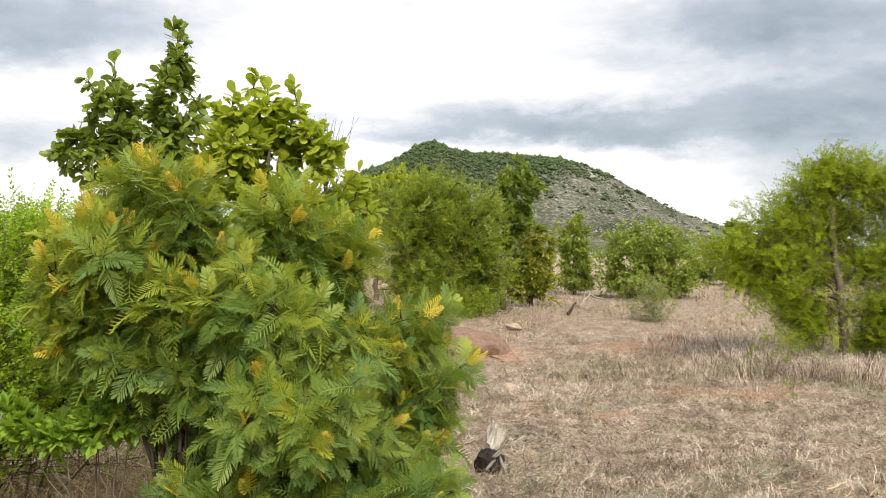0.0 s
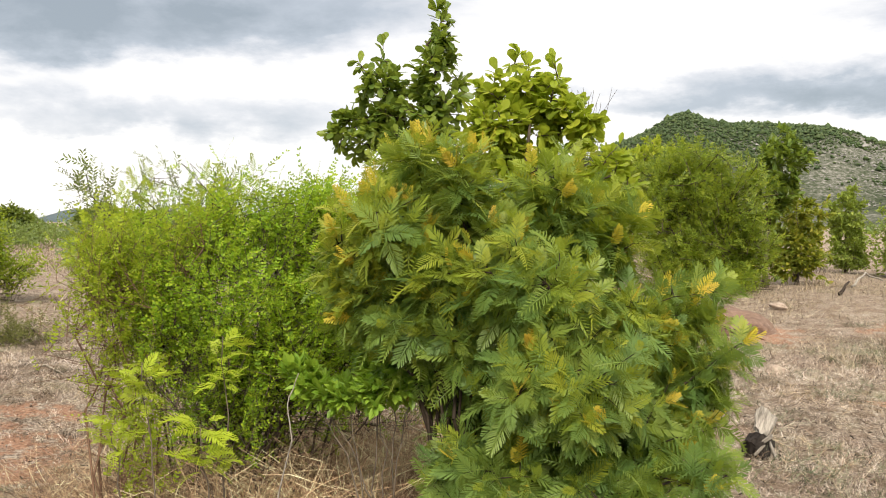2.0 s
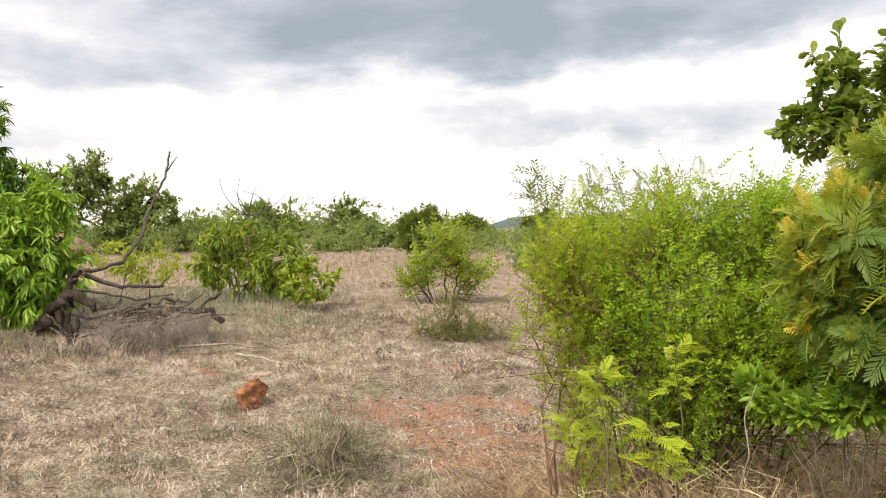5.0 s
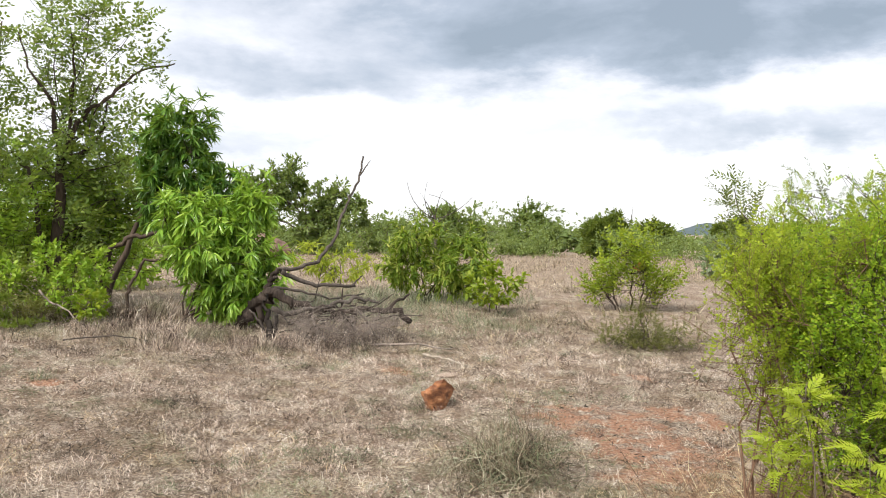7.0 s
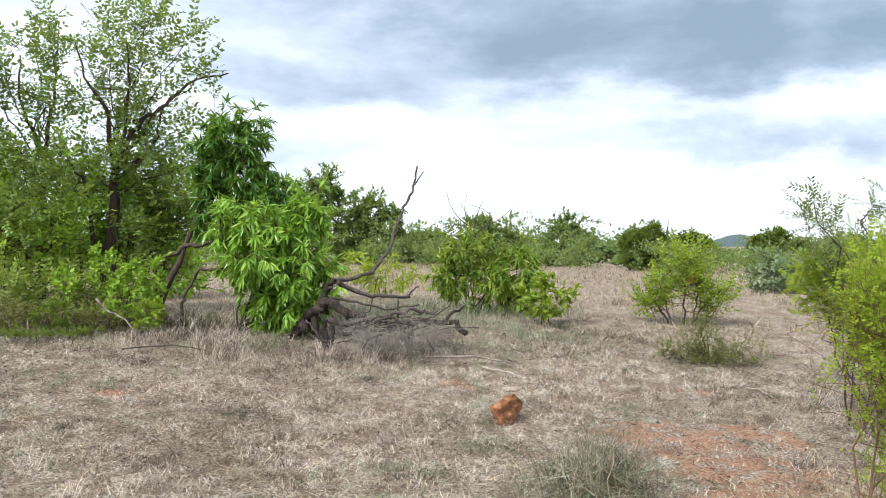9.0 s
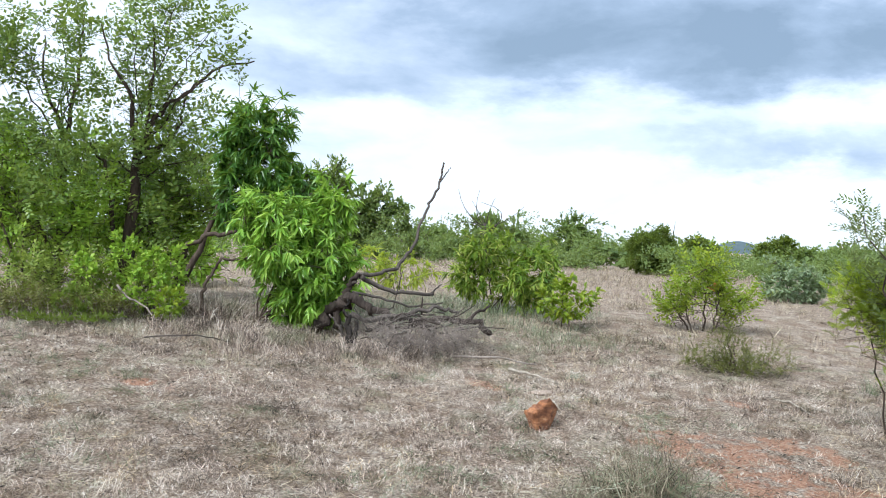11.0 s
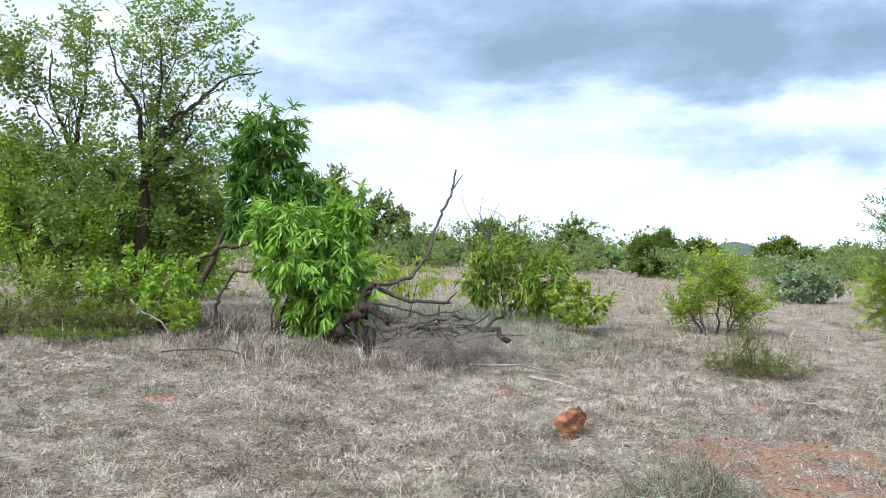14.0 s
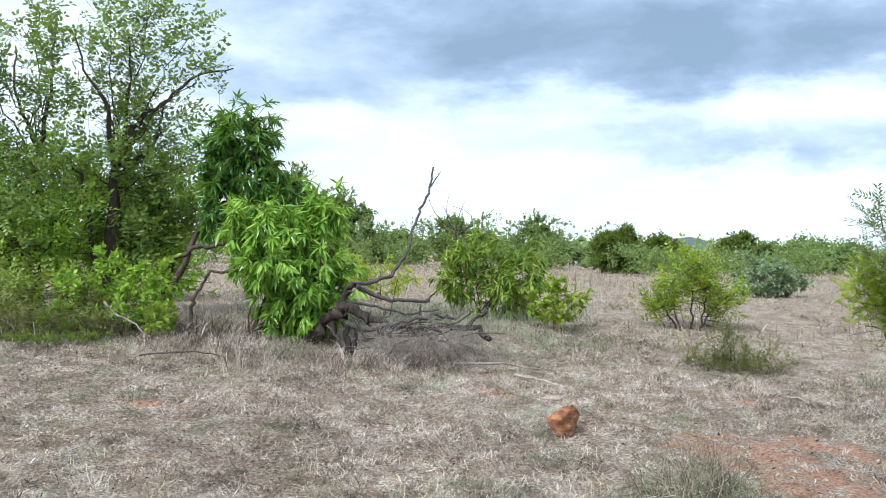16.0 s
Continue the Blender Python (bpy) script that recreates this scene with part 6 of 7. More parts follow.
def boulder(name, spot, size, mat, seed, label, category, points=22, group="", sink=0.12, rough=0.0):
    """A broken stone: the hull of a few scattered points, with its edges knocked off and its faces roughened."""
    rnd = np.random.RandomState(seed)
    bm = bmesh.new()
    for q in unit(rnd.randn(points, 3)) * rnd.uniform(0.42, 0.56, (points, 1)):
        bm.verts.new(q)
    res = bmesh.ops.convex_hull(bm, input=bm.verts)
    bmesh.ops.delete(bm, geom=[g for g in res["geom_interior"] if isinstance(g, bmesh.types.BMVert)], context="VERTS")
    bmesh.ops.bevel(bm, geom=list(bm.edges), offset=0.03, segments=1, affect="EDGES", profile=0.5)
    bmesh.ops.triangulate(bm, faces=list(bm.faces))
    bmesh.ops.subdivide_edges(bm, edges=list(bm.edges), cuts=3 if rough else 1, use_grid_fill=True)
    for v in bm.verts:
        k = noise.noise(v.co * 5 + Vector((seed, 0, 0))) * 0.10 + rough * (noise.noise(v.co * 9 + Vector((0, seed, 0))) + abs(noise.noise(v.co * 4 + Vector((0, 0, seed)))) - 0.3)
        v.co = Vector((v.co.x * size[0], v.co.y * size[1], (v.co.z + 0.5 - sink) * size[2])) * (1 + k)
    me = bpy.data.meshes.new(name)
    bm.to_mesh(me)
    bm.free()
    me.materials.append(mat)
    ob = new(name, me)
    z = float(ground_height(spot[0], spot[1]) + relief(np.array(spot[0]), np.array(spot[1])))
    ob.location, ob.rotation_euler = (spot[0], spot[1], z - 0.01), (0, 0, seed * 1.3)
    return tagged(ob, label, category, group)


boulder("rock", (-6.74, 4.90), (0.39, 0.36, 0.35), M_REDROCK, 21, "rust-red broken rock in dry grass", "rock", 16, sink=0.28, rough=0.13)
boulder("stone", (-7.80, 5.80), (0.26, 0.14, 0.10), M_STONE, 3, "pale flat stone lying in grass", "stone", 26, sink=0.3)
boulder("stone", (1.25, 16.6), (0.42, 0.3, 0.2), M_STONE, 4, "pale stone beside the red earth", "stone", 26, sink=0.3)
boulder("stone", (0.75, 10.4), (0.3, 0.22, 0.14), M_STONE, 5, "small pale stone in straw", "stone", 26, sink=0.3)
boulder("stone", (1.75, 9.0), (0.12, 0.1, 0.07), M_STONE, 6, "small pinkish stone in straw", "stone", 26, sink=0.3)
boulder("termite_mound", (0.35, 13.7), (1.3, 1.5, 0.55), M_TERMITE, 7, "low red earth termite mound", "mound", 90, sink=0.42)
boulder("termite_mound", (-36.0, 17.6), (2.2, 2.2, 1.6), M_TERMITE, 8, "red earth termite mound under far trees", "mound", 60, sink=0.3)


def chunk(name, parent, at, size, turn, mat, seed, label):
    """A broken block of wood: the hull of a few points in a box, split along its length."""
    rnd = np.random.RandomState(seed)
    bm = bmesh.new()
    for q in rnd.uniform(-0.5, 0.5, (26, 3)):
        q[:2] /= max(0.6, 2 * np.hypot(q[0], q[1]))
        bm.verts.new(q)
    res = bmesh.ops.convex_hull(bm, input=bm.verts)
    bmesh.ops.delete(bm, geom=[g for g in res["geom_interior"] if isinstance(g, bmesh.types.BMVert)], context="VERTS")
    bmesh.ops.subdivide_edges(bm, edges=list(bm.edges), cuts=4, use_grid_fill=True)
    for v in bm.verts:
        k = 1 + 0.22 * noise.noise(Vector((v.co.x * 9, v.co.y * 9, v.co.z * 1.5 + seed))) + 0.1 * noise.noise(v.co * 14)
        v.co = Vector((v.co.x * size[0] * k, v.co.y * size[1] * k, v.co.z * size[2] * (1 + 0.3 * noise.noise(Vector((v.co.x * 12, v.co.y * 12, seed))))))
    me = bpy.data.meshes.new(name)
    bm.to_mesh(me)
    bm.free()
    me.materials.append(mat)
    ob = part(name, me, parent, label)
    ob.matrix_local = pose(*at, *turn)
    return ob


def weathered_log():
    """A short burnt log on end in the grass: a black hollow butt with bleached rims, and a bleached slab leaning from it."""
    ob = thing("log_stump", 0.31, 6.55, "bleached broken log with a charred hollow end", "log")
    chunk("charred_end", ob, (0.0, 0.03, 0.08), (0.20, 0.21, 0.23), (-20, 25, 0), M_CHAR, 4, "black charred wood")
    chunk("split_slab", ob, (0.06, 0.14, 0.235), (0.145, 0.085, 0.22), (-22, 24, 10), M_PALEWOOD, 5, "bleached split slab")
    chunk("rim", ob, (0.05, -0.045, 0.15), (0.030, 0.035, 0.17), (10, 50, 0), M_PALEWOOD, 6, "bleached rim of the hollow")
    chunk("rim", ob, (0.105, -0.02, 0.09), (0.026, 0.035, 0.15), (0, -20, 0), M_PALEWOOD, 7, "bleached rim of the hollow")
    chunk("splinter", ob, (0.02, -0.09, 0.10), (0.022, 0.03, 0.11), (15, 35, 0), M_PALEWOOD, 8, "pale splinter")


weathered_log()


def stick(pts, r, mat, seed, label):
    x, y = pts[0][0], pts[0][1]
    ob = thing("stick", x, y, label, "stick", "sticks on the ground")
    q = [(a - x, b - y, float(ground_height(a, b)) - ob.location.z + h) for a, b, h in pts]
    limb("branch", ob, q, r, r * 0.45, mat, seed, "", 6, 0.12)


stick([(-8.85, 6.25, 0.03), (-8.5, 6.27, 0.05), (-8.1, 6.3, 0.03)], 0.018, M_STICK, 1, "pale dead stick lying in grass")
stick([(-6.9, 8.3, 0.03), (-6.6, 8.2, 0.05), (-6.1, 7.9, 0.03)], 0.014, M_STICK, 2, "thin pale stick lying in grass")
stick([(-9.6, 6.0, 0.03), (-9.2, 6.4, 0.08), (-8.9, 6.7, 0.05)], 0.018, M_TWIG, 3, "grey dead stick lying in grass")
stick([(-12.69, 3.01, 0.44), (-12.61, 3.11, 0.3), (-12.38, 3.26, 0.22), (-12.2, 3.34, 0.08), (-12.08, 3.49, 0.01)], 0.016, M_TWIG, 4, "pale dead stick leaning from the thicket")
stick([(-11.2, 2.9, 0.03), (-10.9, 3.4, 0.10), (-10.7, 3.7, 0.05)], 0.010, M_DEAD, 5, "grey stick lying at the thicket's foot")
stick([(-1.85, 3.6, 0.02), (-1.78, 3.56, 0.45), (-1.70, 3.52, 0.70), (-1.71, 3.5, 0.85), (-1.66, 3.5, 0.98)], 0.0045, M_PALEWOOD, 6, "thin bleached stick standing among saplings")
stick([(-2.6, 6.3, 0.10), (-2.1, 6.45, 0.14), (-1.5, 6.5, 0.10)], 0.008, M_REDSTRAW, 7, "thin reddish stalk in dry grass")
stick([(3.0, 20.5, 0.1), (3.3, 20.9, 0.35), (3.7, 21.2, 0.2)], 0.03, M_PALEWOOD, 8, "bleached dead branch lying in grass")
stick([(2.55, 19.0, 0.05), (2.75, 19.2, 0.28)], 0.04, M_DEADDARK, 9, "dark broken branch end in grass")


def gravel():
    rnd = np.random.RandomState(17)
    ps, n = [], 0
    for x, y, w, h in SOIL[:8]:
        k = int(420 * w * h) + 30
        q = rnd.randn(k, 2) * 0.5
        ps.append(np.stack([x + q[:, 0] * w, y + q[:, 1] * h], 1))
    p = np.concatenate(ps)
    z = ground_height(p[:, 0], p[:, 1]) + relief(p[:, 0], p[:, 1]) - 0.003
    pos = np.column_stack([p, z])
    s = rnd.gamma(2.0, 0.006, len(pos)) + 0.005
    tagged(new("gravel", mesh("gravel", *scatter(SPECKS, pos, turns(len(pos), rnd), np.stack([s, s * 1.2, s * 0.7], 1), rnd), [M_REDSTONE])), "loose red gravel on bare soil", "gravel", kind="stuff")


gravel()


# ---------------------------------------------------------------- grass
def tuft_shape(seed, blades=11, spread=0.5, height=1.0, width=0.035, lean=0.6, tall=0.5):
    """A tuft of bent dry blades, about one unit high."""
    rnd = np.random.RandomState(seed)
    v, f = [], []
    for i in range(blades):
        a = rnd.rand() * 6.283
        b = np.array([math.cos(a), math.sin(a), 0]) * spread * 0.5 * rnd.rand()
        d = np.array([math.cos(a + rnd.randn() * 0.9), math.sin(a + rnd.randn() * 0.9), 0])
        h = height * rnd.uniform(tall, 1.0)
        out = lean * rnd.uniform(0.2, 1.2)
        m = b + d * out * 0.35 * h + np.array([0, 0, 0.62 * h])
        e = b + d * out * h + np.array([0, 0, h * rnd.uniform(0.55, 1.0)])
        s = np.array([-d[1], d[0], 0]) * width * rnd.uniform(0.6, 1.2)
        k = len(v)
        v += [tuple(b - s), tuple(b + s), tuple(m + s * 0.75), tuple(m - s * 0.75), tuple(e)]
        f += [(k, k + 1, k + 2, k + 3), (k + 3, k + 2, k + 4)]
    return v, f


def wisp_shape(seed, blades=12, spread=1.0, width=0.012, lean=0.9, tall=0.3):
    """A tuft of straight single-faced straws for the middle distance, about one unit high."""
    rnd = np.random.RandomState(seed)
    v, f = [], []
    for i in range(blades):
        a = rnd.rand() * 6.283
        b = np.array([rnd.randn(), rnd.randn(), 0]) * spread * 0.3
        d = np.array([math.cos(a), math.sin(a), 0])
        e = b + d * lean * rnd.rand() + np.array([0, 0, rnd.uniform(tall, 1.0)])
        s = np.array([-d[1], d[0], 0]) * width * rnd.uniform(0.6, 1.5)
        v += [tuple(b - s), tuple(b + s), tuple(e)]
        f.append((3 * i, 3 * i + 1, 3 * i + 2))
    return v, f


def turf_shape(seed, blades=12, width=0.013):
    """A low tuft of arching, curling dead blades, about one unit high and wide."""
    rnd = np.random.RandomState(seed)
    v, f = [], []
    for i in range(blades):
        a = rnd.rand() * 6.283
        b = np.array([rnd.randn() * 0.25, rnd.randn() * 0.25, 0.0])
        d = np.array([math.cos(a), math.sin(a), 0])
        side = np.array([-d[1], d[0], 0])
        h, out = rnd.uniform(0.25, 1.0), rnd.uniform(0.25, 1.0)
        m = b + d * out * 0.45 + side * rnd.randn() * 0.16 + np.array([0, 0, 0.75 * h])
        e = b + d * out + side * rnd.randn() * 0.3 + np.array([0, 0, h * rnd.uniform(-0.1, 1.0)])
        s = side * width * rnd.uniform(0.6, 1.3)
        k = len(v)
        v += [tuple(b - s), tuple(b + s), tuple(m + s * 0.8), tuple(m - s * 0.8), tuple(e)]
        f += [(k, k + 1, k + 2, k + 3), (k + 3, k + 2, k + 4)]
    return v, f


def curl_shape(seed, blades=9, steps=4, width=0.0055):
    """A tangle of thin curling dead stalks, about one unit high."""
    rnd = np.random.RandomState(seed)
    v, f = [], []
    for i in range(blades):
        p = np.array([rnd.randn() * 0.4, rnd.randn() * 0.4, rnd.uniform(0, 0.3)])
        d = unit((rnd.randn(3) + np.array([0, 0, 1.0]))[None])[0]
        s = unit(np.cross(d, rnd.randn(3))[None])[0] * width * rnd.uniform(0.6, 1.3)
        k = len(v)
        v += [tuple(p - s), tuple(p + s)]
        for j in range(steps):
            d = unit((d + 0.6 * rnd.randn(3) - np.array([0, 0, 0.12 * j]))[None])[0]
            p = p + d * rnd.uniform(0.2, 0.35)
            p[2] = max(p[2], 0.02)
            w = s * (1 - 0.7 * (j + 1) / steps)
            v += [tuple(p - w), tuple(p + w)]
            f.append((k + 2 * j, k + 2 * j + 1, k + 2 * j + 3, k + 2 * j + 2))
    return v, f


RANK = [tuft_shape(s + 80, 13, 0.9, 1.0, 0.0075, 1.5, 0.2) for s in range(5)]
CURLS = [curl_shape(s, 10, 4, 0.016) for s in range(6)]
TANGLE = [curl_shape(s + 40, 14, 4, 0.004) for s in range(6)]
TURF = [turf_shape(s, 14, 0.0125) for s in range(8)]
TALL = [wisp_shape(s + 20, 14, 1.1, 0.010, 1.5, 0.2) for s in range(6)]
LOW = [wisp_shape(s + 30, 14, 1.2, 0.018, 1.6, 0.1) for s in range(6)]


def on_soil(x, y):
    out = np.zeros_like(x)
    for cx, cy, w, h in SOIL:
        out = np.maximum(out, 1.1 - ((x - cx) / w) ** 2 - ((y - cy) / h) ** 2)
    return np.clip(out, 0, 1)


def fan(n, rnd, near, far, a0=-90, a1=31):
    az, r = np.radians(rnd.uniform(a0, a1, n)), rnd.uniform(near, far, n)
    return r * np.sin(az) - 0.4, r * np.cos(az) - 0.2, r


def place(x, y):
    return np.column_stack([x, y, ground_height(x, y) + relief(x, y) - 0.005])


def make_grass():
    rnd = np.random.RandomState(9)
    # low tussocky turf, thickest where it is seen close
    x, y, r = fan(13500, rnd, 4.9, 12.5)
    lump = fractal(x, y, 7.0, 36) + 0.7 * fractal(x, y, 15.0, 37)
    patch = fractal(x, y, 1.1, 31) + 0.6 * lump
    keep = (rnd.rand(len(x)) > 0.80 * on_soil(x, y)) & (lump + 0.5 * rnd.randn(len(x)) > -0.35)
    x, y, r, patch = x[keep], y[keep], r[keep], patch[keep]
    w = rnd.uniform(0.08, 0.17, len(x)) * (0.75 + 0.035 * r)
    h = rnd.uniform(0.03, 0.085, len(x)) * (1 + 0.75 * np.clip(patch, -0.7, 1))
    data = scatter(TURF, place(x, y), turns(len(x), rnd), np.stack([w, w, h], 1), rnd)
    tagged(new("short_grass", mesh("short_grass", *data, [M_STRAW])), "short tussocky dry grey straw-coloured grass", "grass", kind="stuff")
    a, q = rnd.rand(1800) * 6.283, 6.0 * np.sqrt(rnd.rand(1800))
    x, y = q * np.cos(a) - 0.5, q * np.sin(a) - 0.3
    w = rnd.uniform(0.12, 0.22, len(x))
    data = scatter(LOW, place(x, y), turns(len(x), rnd), np.stack([w, w, rnd.uniform(0.03, 0.07, len(x))], 1), rnd)
    tagged(new("trodden_grass", mesh("trodden_grass", *data, [M_STRAW])), "trodden dry grass underfoot", "grass", kind="stuff")
    x, y, r = fan(9500, rnd, 11.5, 34)
    keep = rnd.rand(len(x)) > 0.8 * on_soil(x, y)
    x, y, r = x[keep], y[keep], r[keep]
    h = rnd.uniform(0.05, 0.13, len(x)) * (1 + 0.8 * np.clip(fractal(x, y, 1.1, 31) + 0.6 * fractal(x, y, 5.0, 38), -0.8, 1))
    w = h * rnd.uniform(1.4, 2.4, len(x))
    data = scatter(LOW, place(x, y), turns(len(x), rnd), np.stack([w, w, h], 1), rnd)
    tagged(new("low_grass", mesh("low_grass", *data, [M_TAWNY])), "low dry straw-coloured grass on the clearing", "grass", kind="stuff")
    # curled matted grass, in patches of its own colour
    x, y, r = fan(15000, rnd, 4.9, 14.0)
    lump = fractal(x, y, 2.6, 51) + 0.8 * fractal(x, y, 7.0, 52)
    keep = (lump + 0.5 * rnd.randn(len(x)) > 0.25) & (rnd.rand(len(x)) > 0.85 * on_soil(x, y))
    x, y, r = x[keep], y[keep], r[keep]
    tone = fractal(x, y, 1.3, 53) + 0.35 * rnd.randn(len(x))
    for name, label, mat, pick in (("golden_grass", "golden-brown curled dead grass", M_GOLD, tone > 0.35), ("matted_grass", "grey-brown matted curled grass", M_DARKSTRAW, tone < -0.25), ("curled_grass", "curled straw-coloured dead grass", M_TAWNY, (tone >= -0.25) & (tone <= 0.35))):
        w = rnd.uniform(0.07, 0.15, pick.sum())
        data = scatter(CURLS, place(x[pick], y[pick]), turns(pick.sum(), rnd), np.stack([w * 1.3, w * 1.3, w * rnd.uniform(0.5, 1.0, len(w))], 1), rnd)
        tagged(new(name, mesh(name, *data, [mat])), label, "grass", kind="stuff")
    # tussocks standing a little proud of it, each of many small tufts
    x, y, r = fan(1500, rnd, 5.0, 15)
    keep = rnd.rand(len(x)) > on_soil(x, y)
    x, y, r = x[keep], y[keep], r[keep]
    tone = (fractal(x, y, 0.9, 43) * 0.5 + rnd.rand(len(x)))
    for name, label, mat, pick in (("clumped_grass", "low grey-brown clumps of dead grass", M_DARKTUFT, tone < 0.55), ("pale_clumps", "pale clumps of dry grass", M_STRAW, (tone >= 0.55) & (tone < 0.74)),
                                   ("green_clumps", "grey-green clumps of living grass", M_GREENTUFT, tone >= 0.74)):
        n = rnd.randint(5, 14, pick.sum())
        big = rnd.gamma(4.0, 0.028, pick.sum()) + 0.03
        cx, cy, R = np.repeat(x[pick], n), np.repeat(y[pick], n), np.repeat(big, n)
        cx, cy = cx + R * rnd.randn(len(R)) * 0.8, cy + R * rnd.randn(len(R)) * 0.6
        h = np.clip(R * rnd.uniform(0.4, 0.9, len(R)), 0.04, 0.12)
        w = rnd.uniform(0.09, 0.17, len(R))
        data = scatter(CURLS, place(cx, cy), turns(len(cx), rnd), np.stack([w, w, h], 1), rnd)
        tagged(new(name, mesh(name, *data, [mat])), label, "grass", kind="stuff")
    # taller standing straw, thicker beyond the clearing
    x, y, r = fan(11000, rnd, 10, 52)
    patch = fractal(x, y, 0.5, 33) + 0.5 * fractal(x, y, 1.7, 34)
    clear = np.exp(-((x - 2.5) / 3.5) ** 2 - ((y - 12) / 6) ** 2)
    keep = (patch + 0.045 * (r - 15) - 0.5 * clear > rnd.randn(len(x)) * 0.35) & (rnd.rand(len(x)) > on_soil(x, y))
    x, y, r = x[keep], y[keep], r[keep]
    h = rnd.uniform(0.10, 0.26, len(x)) * np.clip(0.6 + 0.025 * r, 0.7, 1.4)
    w = h * (0.9 + 0.02 * r)
    data = scatter(TALL, place(x, y), turns(len(x), rnd), np.stack([w, w, h], 1), rnd)
    tagged(new("tall_grass", mesh("tall_grass", *data, [M_TAWNY])), "standing dry straw-coloured grass", "grass", kind="stuff")
    # reddish rank grass under the bushes and at the thicket's foot
    for name, label, mat, shapes, beds in (
            ("dead_tangle", "fine red-brown tangle of dead grass under the bushes", M_REDSTRAW, TANGLE, [(-2.77, 4.97, 0.45, 0.4, 150, 0.42), (-2.42, 5.2, 0.45, 0.4, 150, 0.42), (-2, 5.45, 0.4, 0.4, 130, 0.45), (-1.42, 4.7, 0.25, 0.3, 90, 0.42), (-3.05, 4.67, 0.4, 0.4, 110, 0.36), (-3.03, 4.25, 0.35, 0.35, 126, 0.39), (-2.53, 4.11, 0.35, 0.35, 149, 0.41), (-2.27, 4.41, 0.35, 0.4, 172, 0.48), (-2.04, 4.8, 0.35, 0.45, 195, 0.57), (-1.74, 5.11, 0.35, 0.5, 195, 0.57), (-2.48, 5.91, 0.8, 0.5, 252, 0.41), (-1.23, 4.55, 0.3, 0.3, 69, 0.40), (-3.39, 4.34, 0.3, 0.4, 80, 0.30)]),
            ("dead_stalks", "pale tangled dead stalks on the clearing", M_STRAW, TANGLE, [(1.5, 9.0, 2.2, 1.2, 220, 0.14), (3.5, 11.0, 2.0, 1.5, 300, 0.17), (2.5, 13.5, 2.0, 1.5, 260, 0.18), (4.5, 17.0, 2.5, 2.0, 150, 0.22), (0.6, 11.5, 0.8, 1.2, 90, 0.2), (5.5, 12.0, 1.2, 0.8, 160, 0.3)]),
            ("rank_grass", "grey-brown rank dry grass at the thicket's foot", M_DARKTUFT, RANK, [(-13.4, 2.6, 0.8, 0.9, 420, 0.34), (-13.3, 3.9, 0.6, 0.6, 260, 0.36), (-12.8, 3.2, 1.3, 1.2, 420, 0.19), (-11.6, 4.6, 0.7, 0.8, 260, 0.19), (-10.0, 6.0, 0.5, 1.1, 260, 0.2), (-13.6, 1.6, 0.9, 0.9, 350, 0.26)]),
            ("green_rank_grass", "grey-green undergrowth behind the fallen tree", M_GREENTUFT, RANK, [(-12.2, 7.4, 1.2, 1.0, 240, 0.28), (-13.4, 9.6, 1.6, 1.2, 300, 0.3), (-10.4, 8.4, 0.9, 0.8, 130, 0.2), (-14.5, 7.0, 1.5, 1.0, 240, 0.32)]),
            ("pale_rank_grass", "pale straw-coloured rank grass in loose stands", M_STRAW, RANK, [(5.2, 11.6, 1.4, 0.7, 520, 0.36), (4.3, 11.9, 0.7, 0.6, 260, 0.38), (4.0, 13.0, 0.9, 1.3, 300, 0.28), (-12.9, 4.3, 0.4, 0.5, 160, 0.42), (-9.9, 5.6, 0.5, 0.9, 150, 0.17), (-10.6, 4.4, 0.4, 0.5, 80, 0.2), (-10.1, 5.3, 0.3, 0.6, 160, 0.26), (-11.2, 4.2, 0.5, 0.5, 160, 0.26), (-11.9, 3.6, 0.5, 0.5, 140, 0.24)])):
        xs, ys, hs = [], [], []
        for cx, cy, w, d, n, h in beds:
            xs.append(cx + w * rnd.randn(n) * 0.6), ys.append(cy + d * rnd.randn(n) * 0.6), hs.append(h * rnd.uniform(0.5, 1.2, n))
        x, y, h = np.concatenate(xs), np.concatenate(ys), np.concatenate(hs)
        low = 0.9 if name == "dead_tangle" else 1.0
        data = scatter(shapes, place(x, y), turns(len(x), rnd), np.stack([h * 1.3, h * 1.3, h * low], 1), rnd)
        tagged(new(name, mesh(name, *data, [mat])), label, "grass", kind="stuff")
    # straws lying about
    x, y, r = fan(2600, rnd, 5.0, 16)
    p = place(x, y) + np.array([0, 0, 0.03])
    d = rnd.randn(len(x), 3) * np.array([1, 1, 0.15])
    ln = rnd.uniform(0.05, 0.13, len(x))
    data = repeat(([(-0.014, 0, 0), (0.014, 0, 0), (0.010, 1, 0.05), (-0.010, 1, 0.05)], [(0, 1, 2, 3)]), p, frames(d, np.array([0, 0, 1.0]) + 0 * d), ln)
    tagged(new("loose_straw", mesh("loose_straw", *data, [M_STRAW])), "loose straws lying on the turf", "straw", kind="stuff")


make_grass()


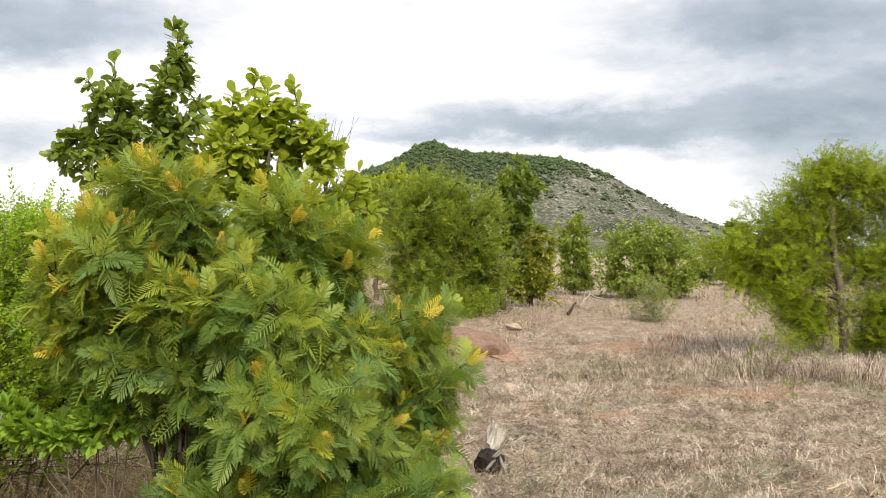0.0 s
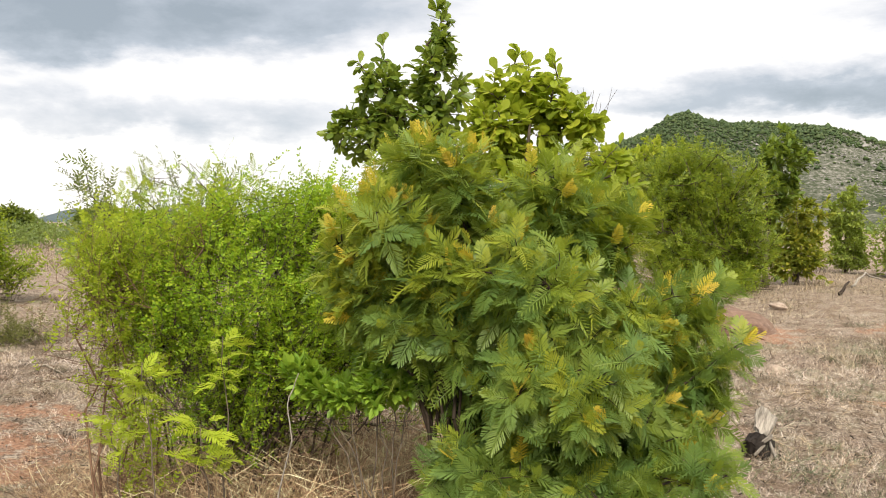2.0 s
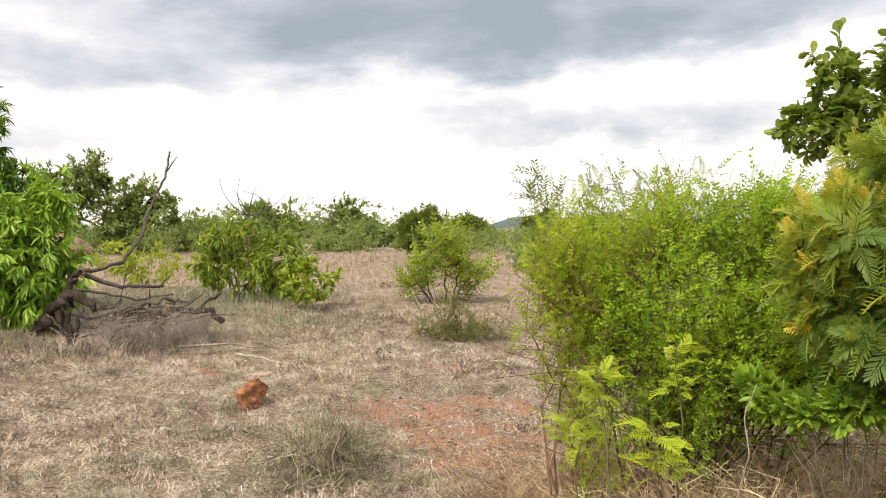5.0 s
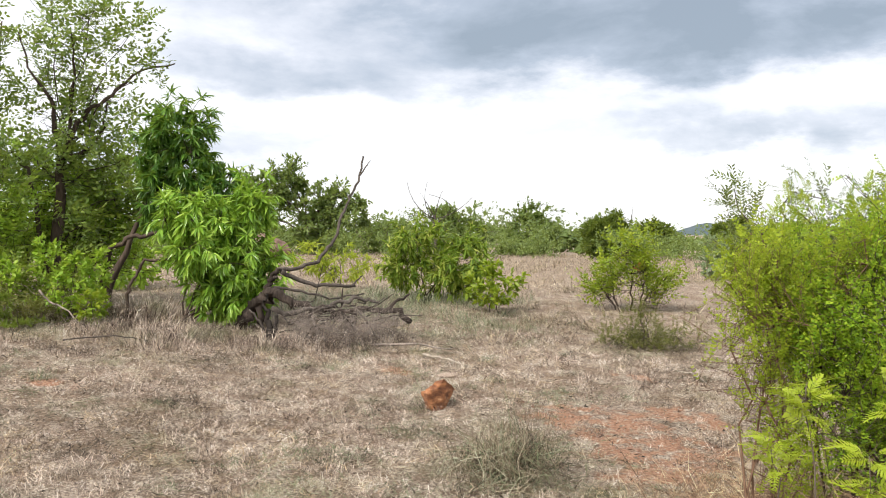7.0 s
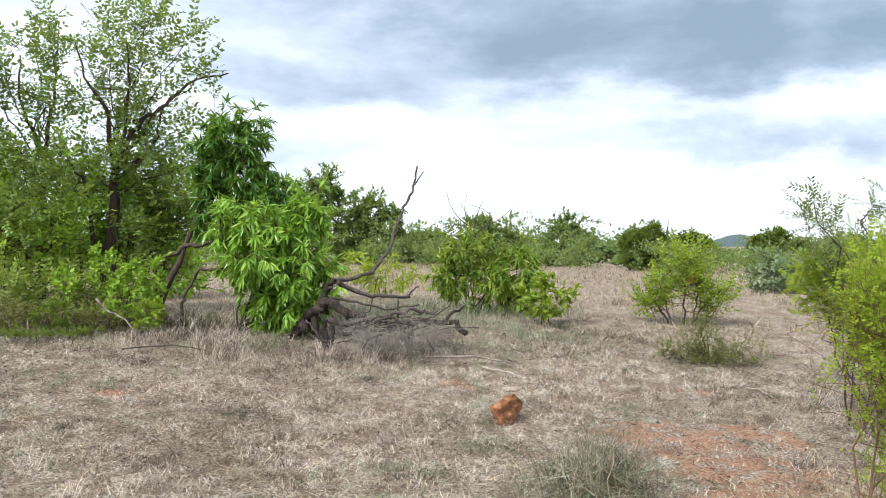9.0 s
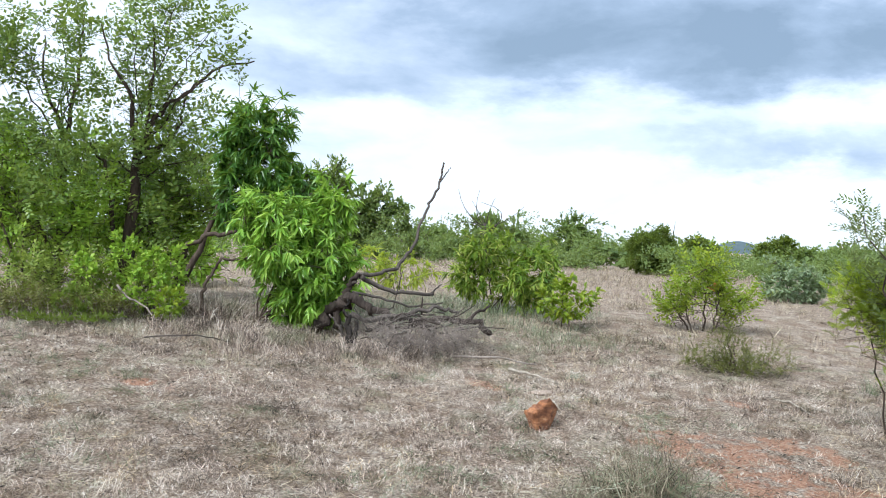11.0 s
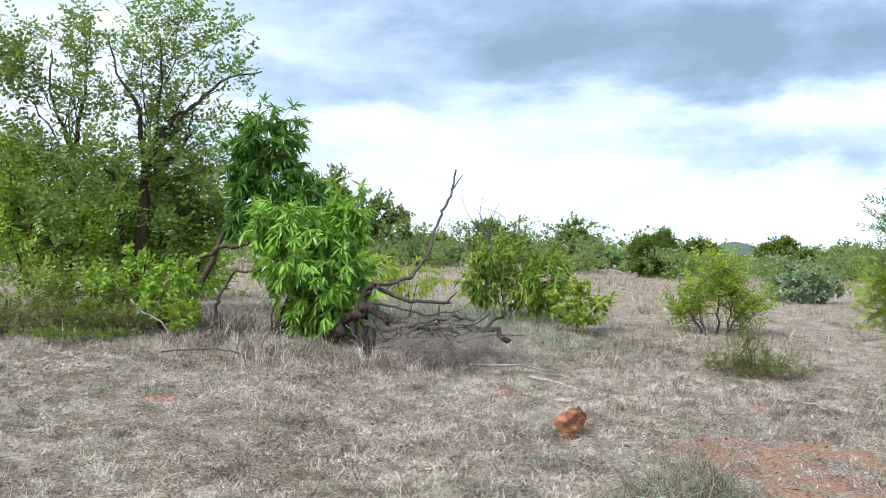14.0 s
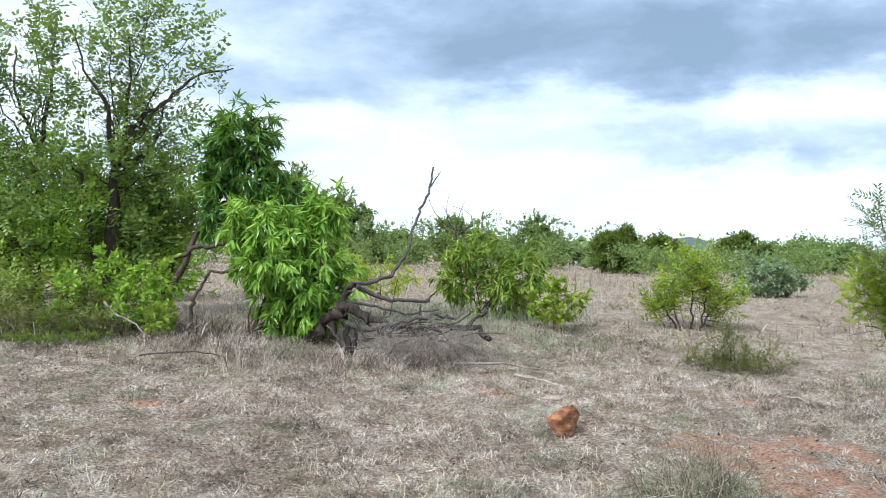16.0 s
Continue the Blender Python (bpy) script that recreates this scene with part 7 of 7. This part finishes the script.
def make_litter():
    rnd = np.random.RandomState(23)
    xs, ys = [], []
    for cx, cy, w, d, n in ((-10.9, 1.8, 1.6, 0.7, 700), (-9.2, 1.2, 1.2, 0.8, 350), (-11.4, 3.6, 1.0, 0.5, 300), (-2.4, 6.2, 1.0, 0.6, 350), (-5.6, 6.0, 1.0, 0.8, 200), (2.4, 9.5, 1.8, 1.6, 350), (-7.0, 4.5, 3.0, 2.0, 1500), (-9.0, 2.6, 2.4, 1.5, 1300), (0.5, 9.0, 3.0, 2.0, 500)):
        xs.append(cx + w * rnd.randn(n)), ys.append(cy + d * rnd.randn(n))
    x, y = np.concatenate(xs), np.concatenate(ys)
    p = place(x, y) + np.array([0, 0, 0.025])
    data = scatter(SHAPES["small"], p, frames(rnd.randn(len(x), 3) * np.array([1, 1, 0.25]), np.array([0, 0, 1.0]) + 0.4 * rnd.randn(len(x), 3)), rnd.uniform(0.015, 0.05, len(x)), rnd)
    tagged(new("leaf_litter", mesh("leaf_litter", *data, [M_LITTER])), "pale fallen dead leaves on the ground", "leaf litter", kind="stuff")


make_litter()


def make_flecks():
    """Small curled bits of pale leaf all over the turf, and dark slivers for its shaded holes."""
    rnd = np.random.RandomState(29)
    for name, label, mat, n, a, b in (("pale_litter", "small pale bits of dead leaf in the turf", M_LITTER, 6500, 0.012, 0.030), ("shade_slivers", "small dark slivers for the shaded holes in the turf", M_SHADESLIVER, 3500, 0.02, 0.05)):
        x, y, r = fan(n, rnd, 5.0, 13.0)
        d = rnd.randn(n, 3) * np.array([1, 1, 0.5])
        data = scatter(SHAPES["small" if mat is M_LITTER else "sliver"], place(x, y) + np.array([0, 0, 0.02]) + np.array([0, 0, 0.03]) * rnd.rand(n, 1), frames(d, np.array([0, 0, 1.0]) + 0.6 * rnd.randn(n, 3)), rnd.uniform(a, b, n) * (0.7 + 0.04 * r), rnd)
        tagged(new(name, mesh(name, *data, [mat])), label, "leaf litter", kind="stuff")


make_flecks()


def grass_tuft(spot, r, h, mat, seed, label, blades=90, core=None):
    ob = thing("grass_tuft", spot[0], spot[1], label, "grass tuft", "grass tufts")
    v, f = tuft_shape(seed, blades, 1.2, h / r, 0.006, 1.5, 0.3)
    part("grass_mass", mesh("grass_mass", np.array(v) * r, np.concatenate([np.array(q) for q in f]), [len(q) for q in f], [mat]), ob)
    if core:
        v, f = tuft_shape(seed + 50, blades, 1.1, 0.85 * h / r, 0.008, 1.1, 0.4)
        part("green_heart", mesh("green_heart", np.array(v) * r, np.concatenate([np.array(q) for q in f]), [len(q) for q in f], [core]), ob, "fresh green blades")


def wiry_tuft(spot, r, h, label):
    """A wide messy dome of curling wiry grass with living blades in it."""
    ob = thing("grass_tuft", spot[0], spot[1], label, "grass tuft", "grass tufts")
    for name, seed, n, mat, note in (("grass_mass", 101, 1100, M_WIRY, ""), ("green_heart", 102, 420, M_GREENTUFT, "grey-green living blades")):
        v, f = curl_shape(seed, n, 4, 0.005)
        v = np.array(v) * np.array([r * 0.95, r * 0.95, h])
        v[:, 2] *= np.clip(1.15 - (np.hypot(v[:, 0], v[:, 1]) / (r * 1.5)) ** 2, 0.25, 1)
        part(name, mesh(name, v, np.concatenate([np.array(q) for q in f]), [len(q) for q in f], [mat]), ob, note)


wiry_tuft((-4.75, 3.95), 0.46, 0.50, "large wiry grey tuft with a green heart")
for n, (gx, gy, gr, ghh) in enumerate([(-6.95, 4.85, 0.16, 0.16), (-7.9, 7.4, 0.28, 0.22), (-6.2, 6.9, 0.14, 0.1), (-9.3, 2.2, 0.25, 0.22), (-10.4, 3.7, 0.35, 0.3), (-7.2, 8.3, 0.3, 0.24),
                                     (-6.7, 10.0, 0.35, 0.32), (-5.2, 6.9, 0.16, 0.1), (-6.0, 5.5, 0.14, 0.09), (-8.6, 4.9, 0.18, 0.12), (-9.0, 4.1, 0.16, 0.1), (3.8, 14.9, 0.28, 0.2), (1.1, 9.0, 0.3, 0.2), (2.2, 11.5, 0.25, 0.2)]):
    grass_tuft((gx, gy), gr, ghh, M_STRAW if n % 3 else M_GREENTUFT, 110 + n, "small dry grass tuft" if n % 3 else "small grey-green grass tuft", 110)


# a rust-red dead shrub on the clearing, and orange dead leaves
grass_tuft((3.7, 14.9), 0.3, 0.22, M_RUST, 140, "rust-red dead shrub on the clearing", 160)


def dead_leaf(spot, z, size, seed):
    v, f = leaf_shape(0.5, 0.3, 0.4)
    ob = new("dead_leaf", mesh("dead_leaf", np.array(v) * size, np.concatenate([np.array(q) for q in f]), [len(q) for q in f], [M_RUST]))
    ob.location, ob.rotation_euler = (spot[0], spot[1], float(ground_height(*spot)) + z), (0.9, 0.3, seed)
    tagged(ob, "curled orange dead leaf", "leaf", "dead leaves")


dead_leaf((-10.5, 11.85), 0.78, 0.16, 1)
dead_leaf((-10.45, 11.8), 0.70, 0.14, 2.2)
dead_leaf((-1.95, 6.35), 0.12, 0.09, 0.7)
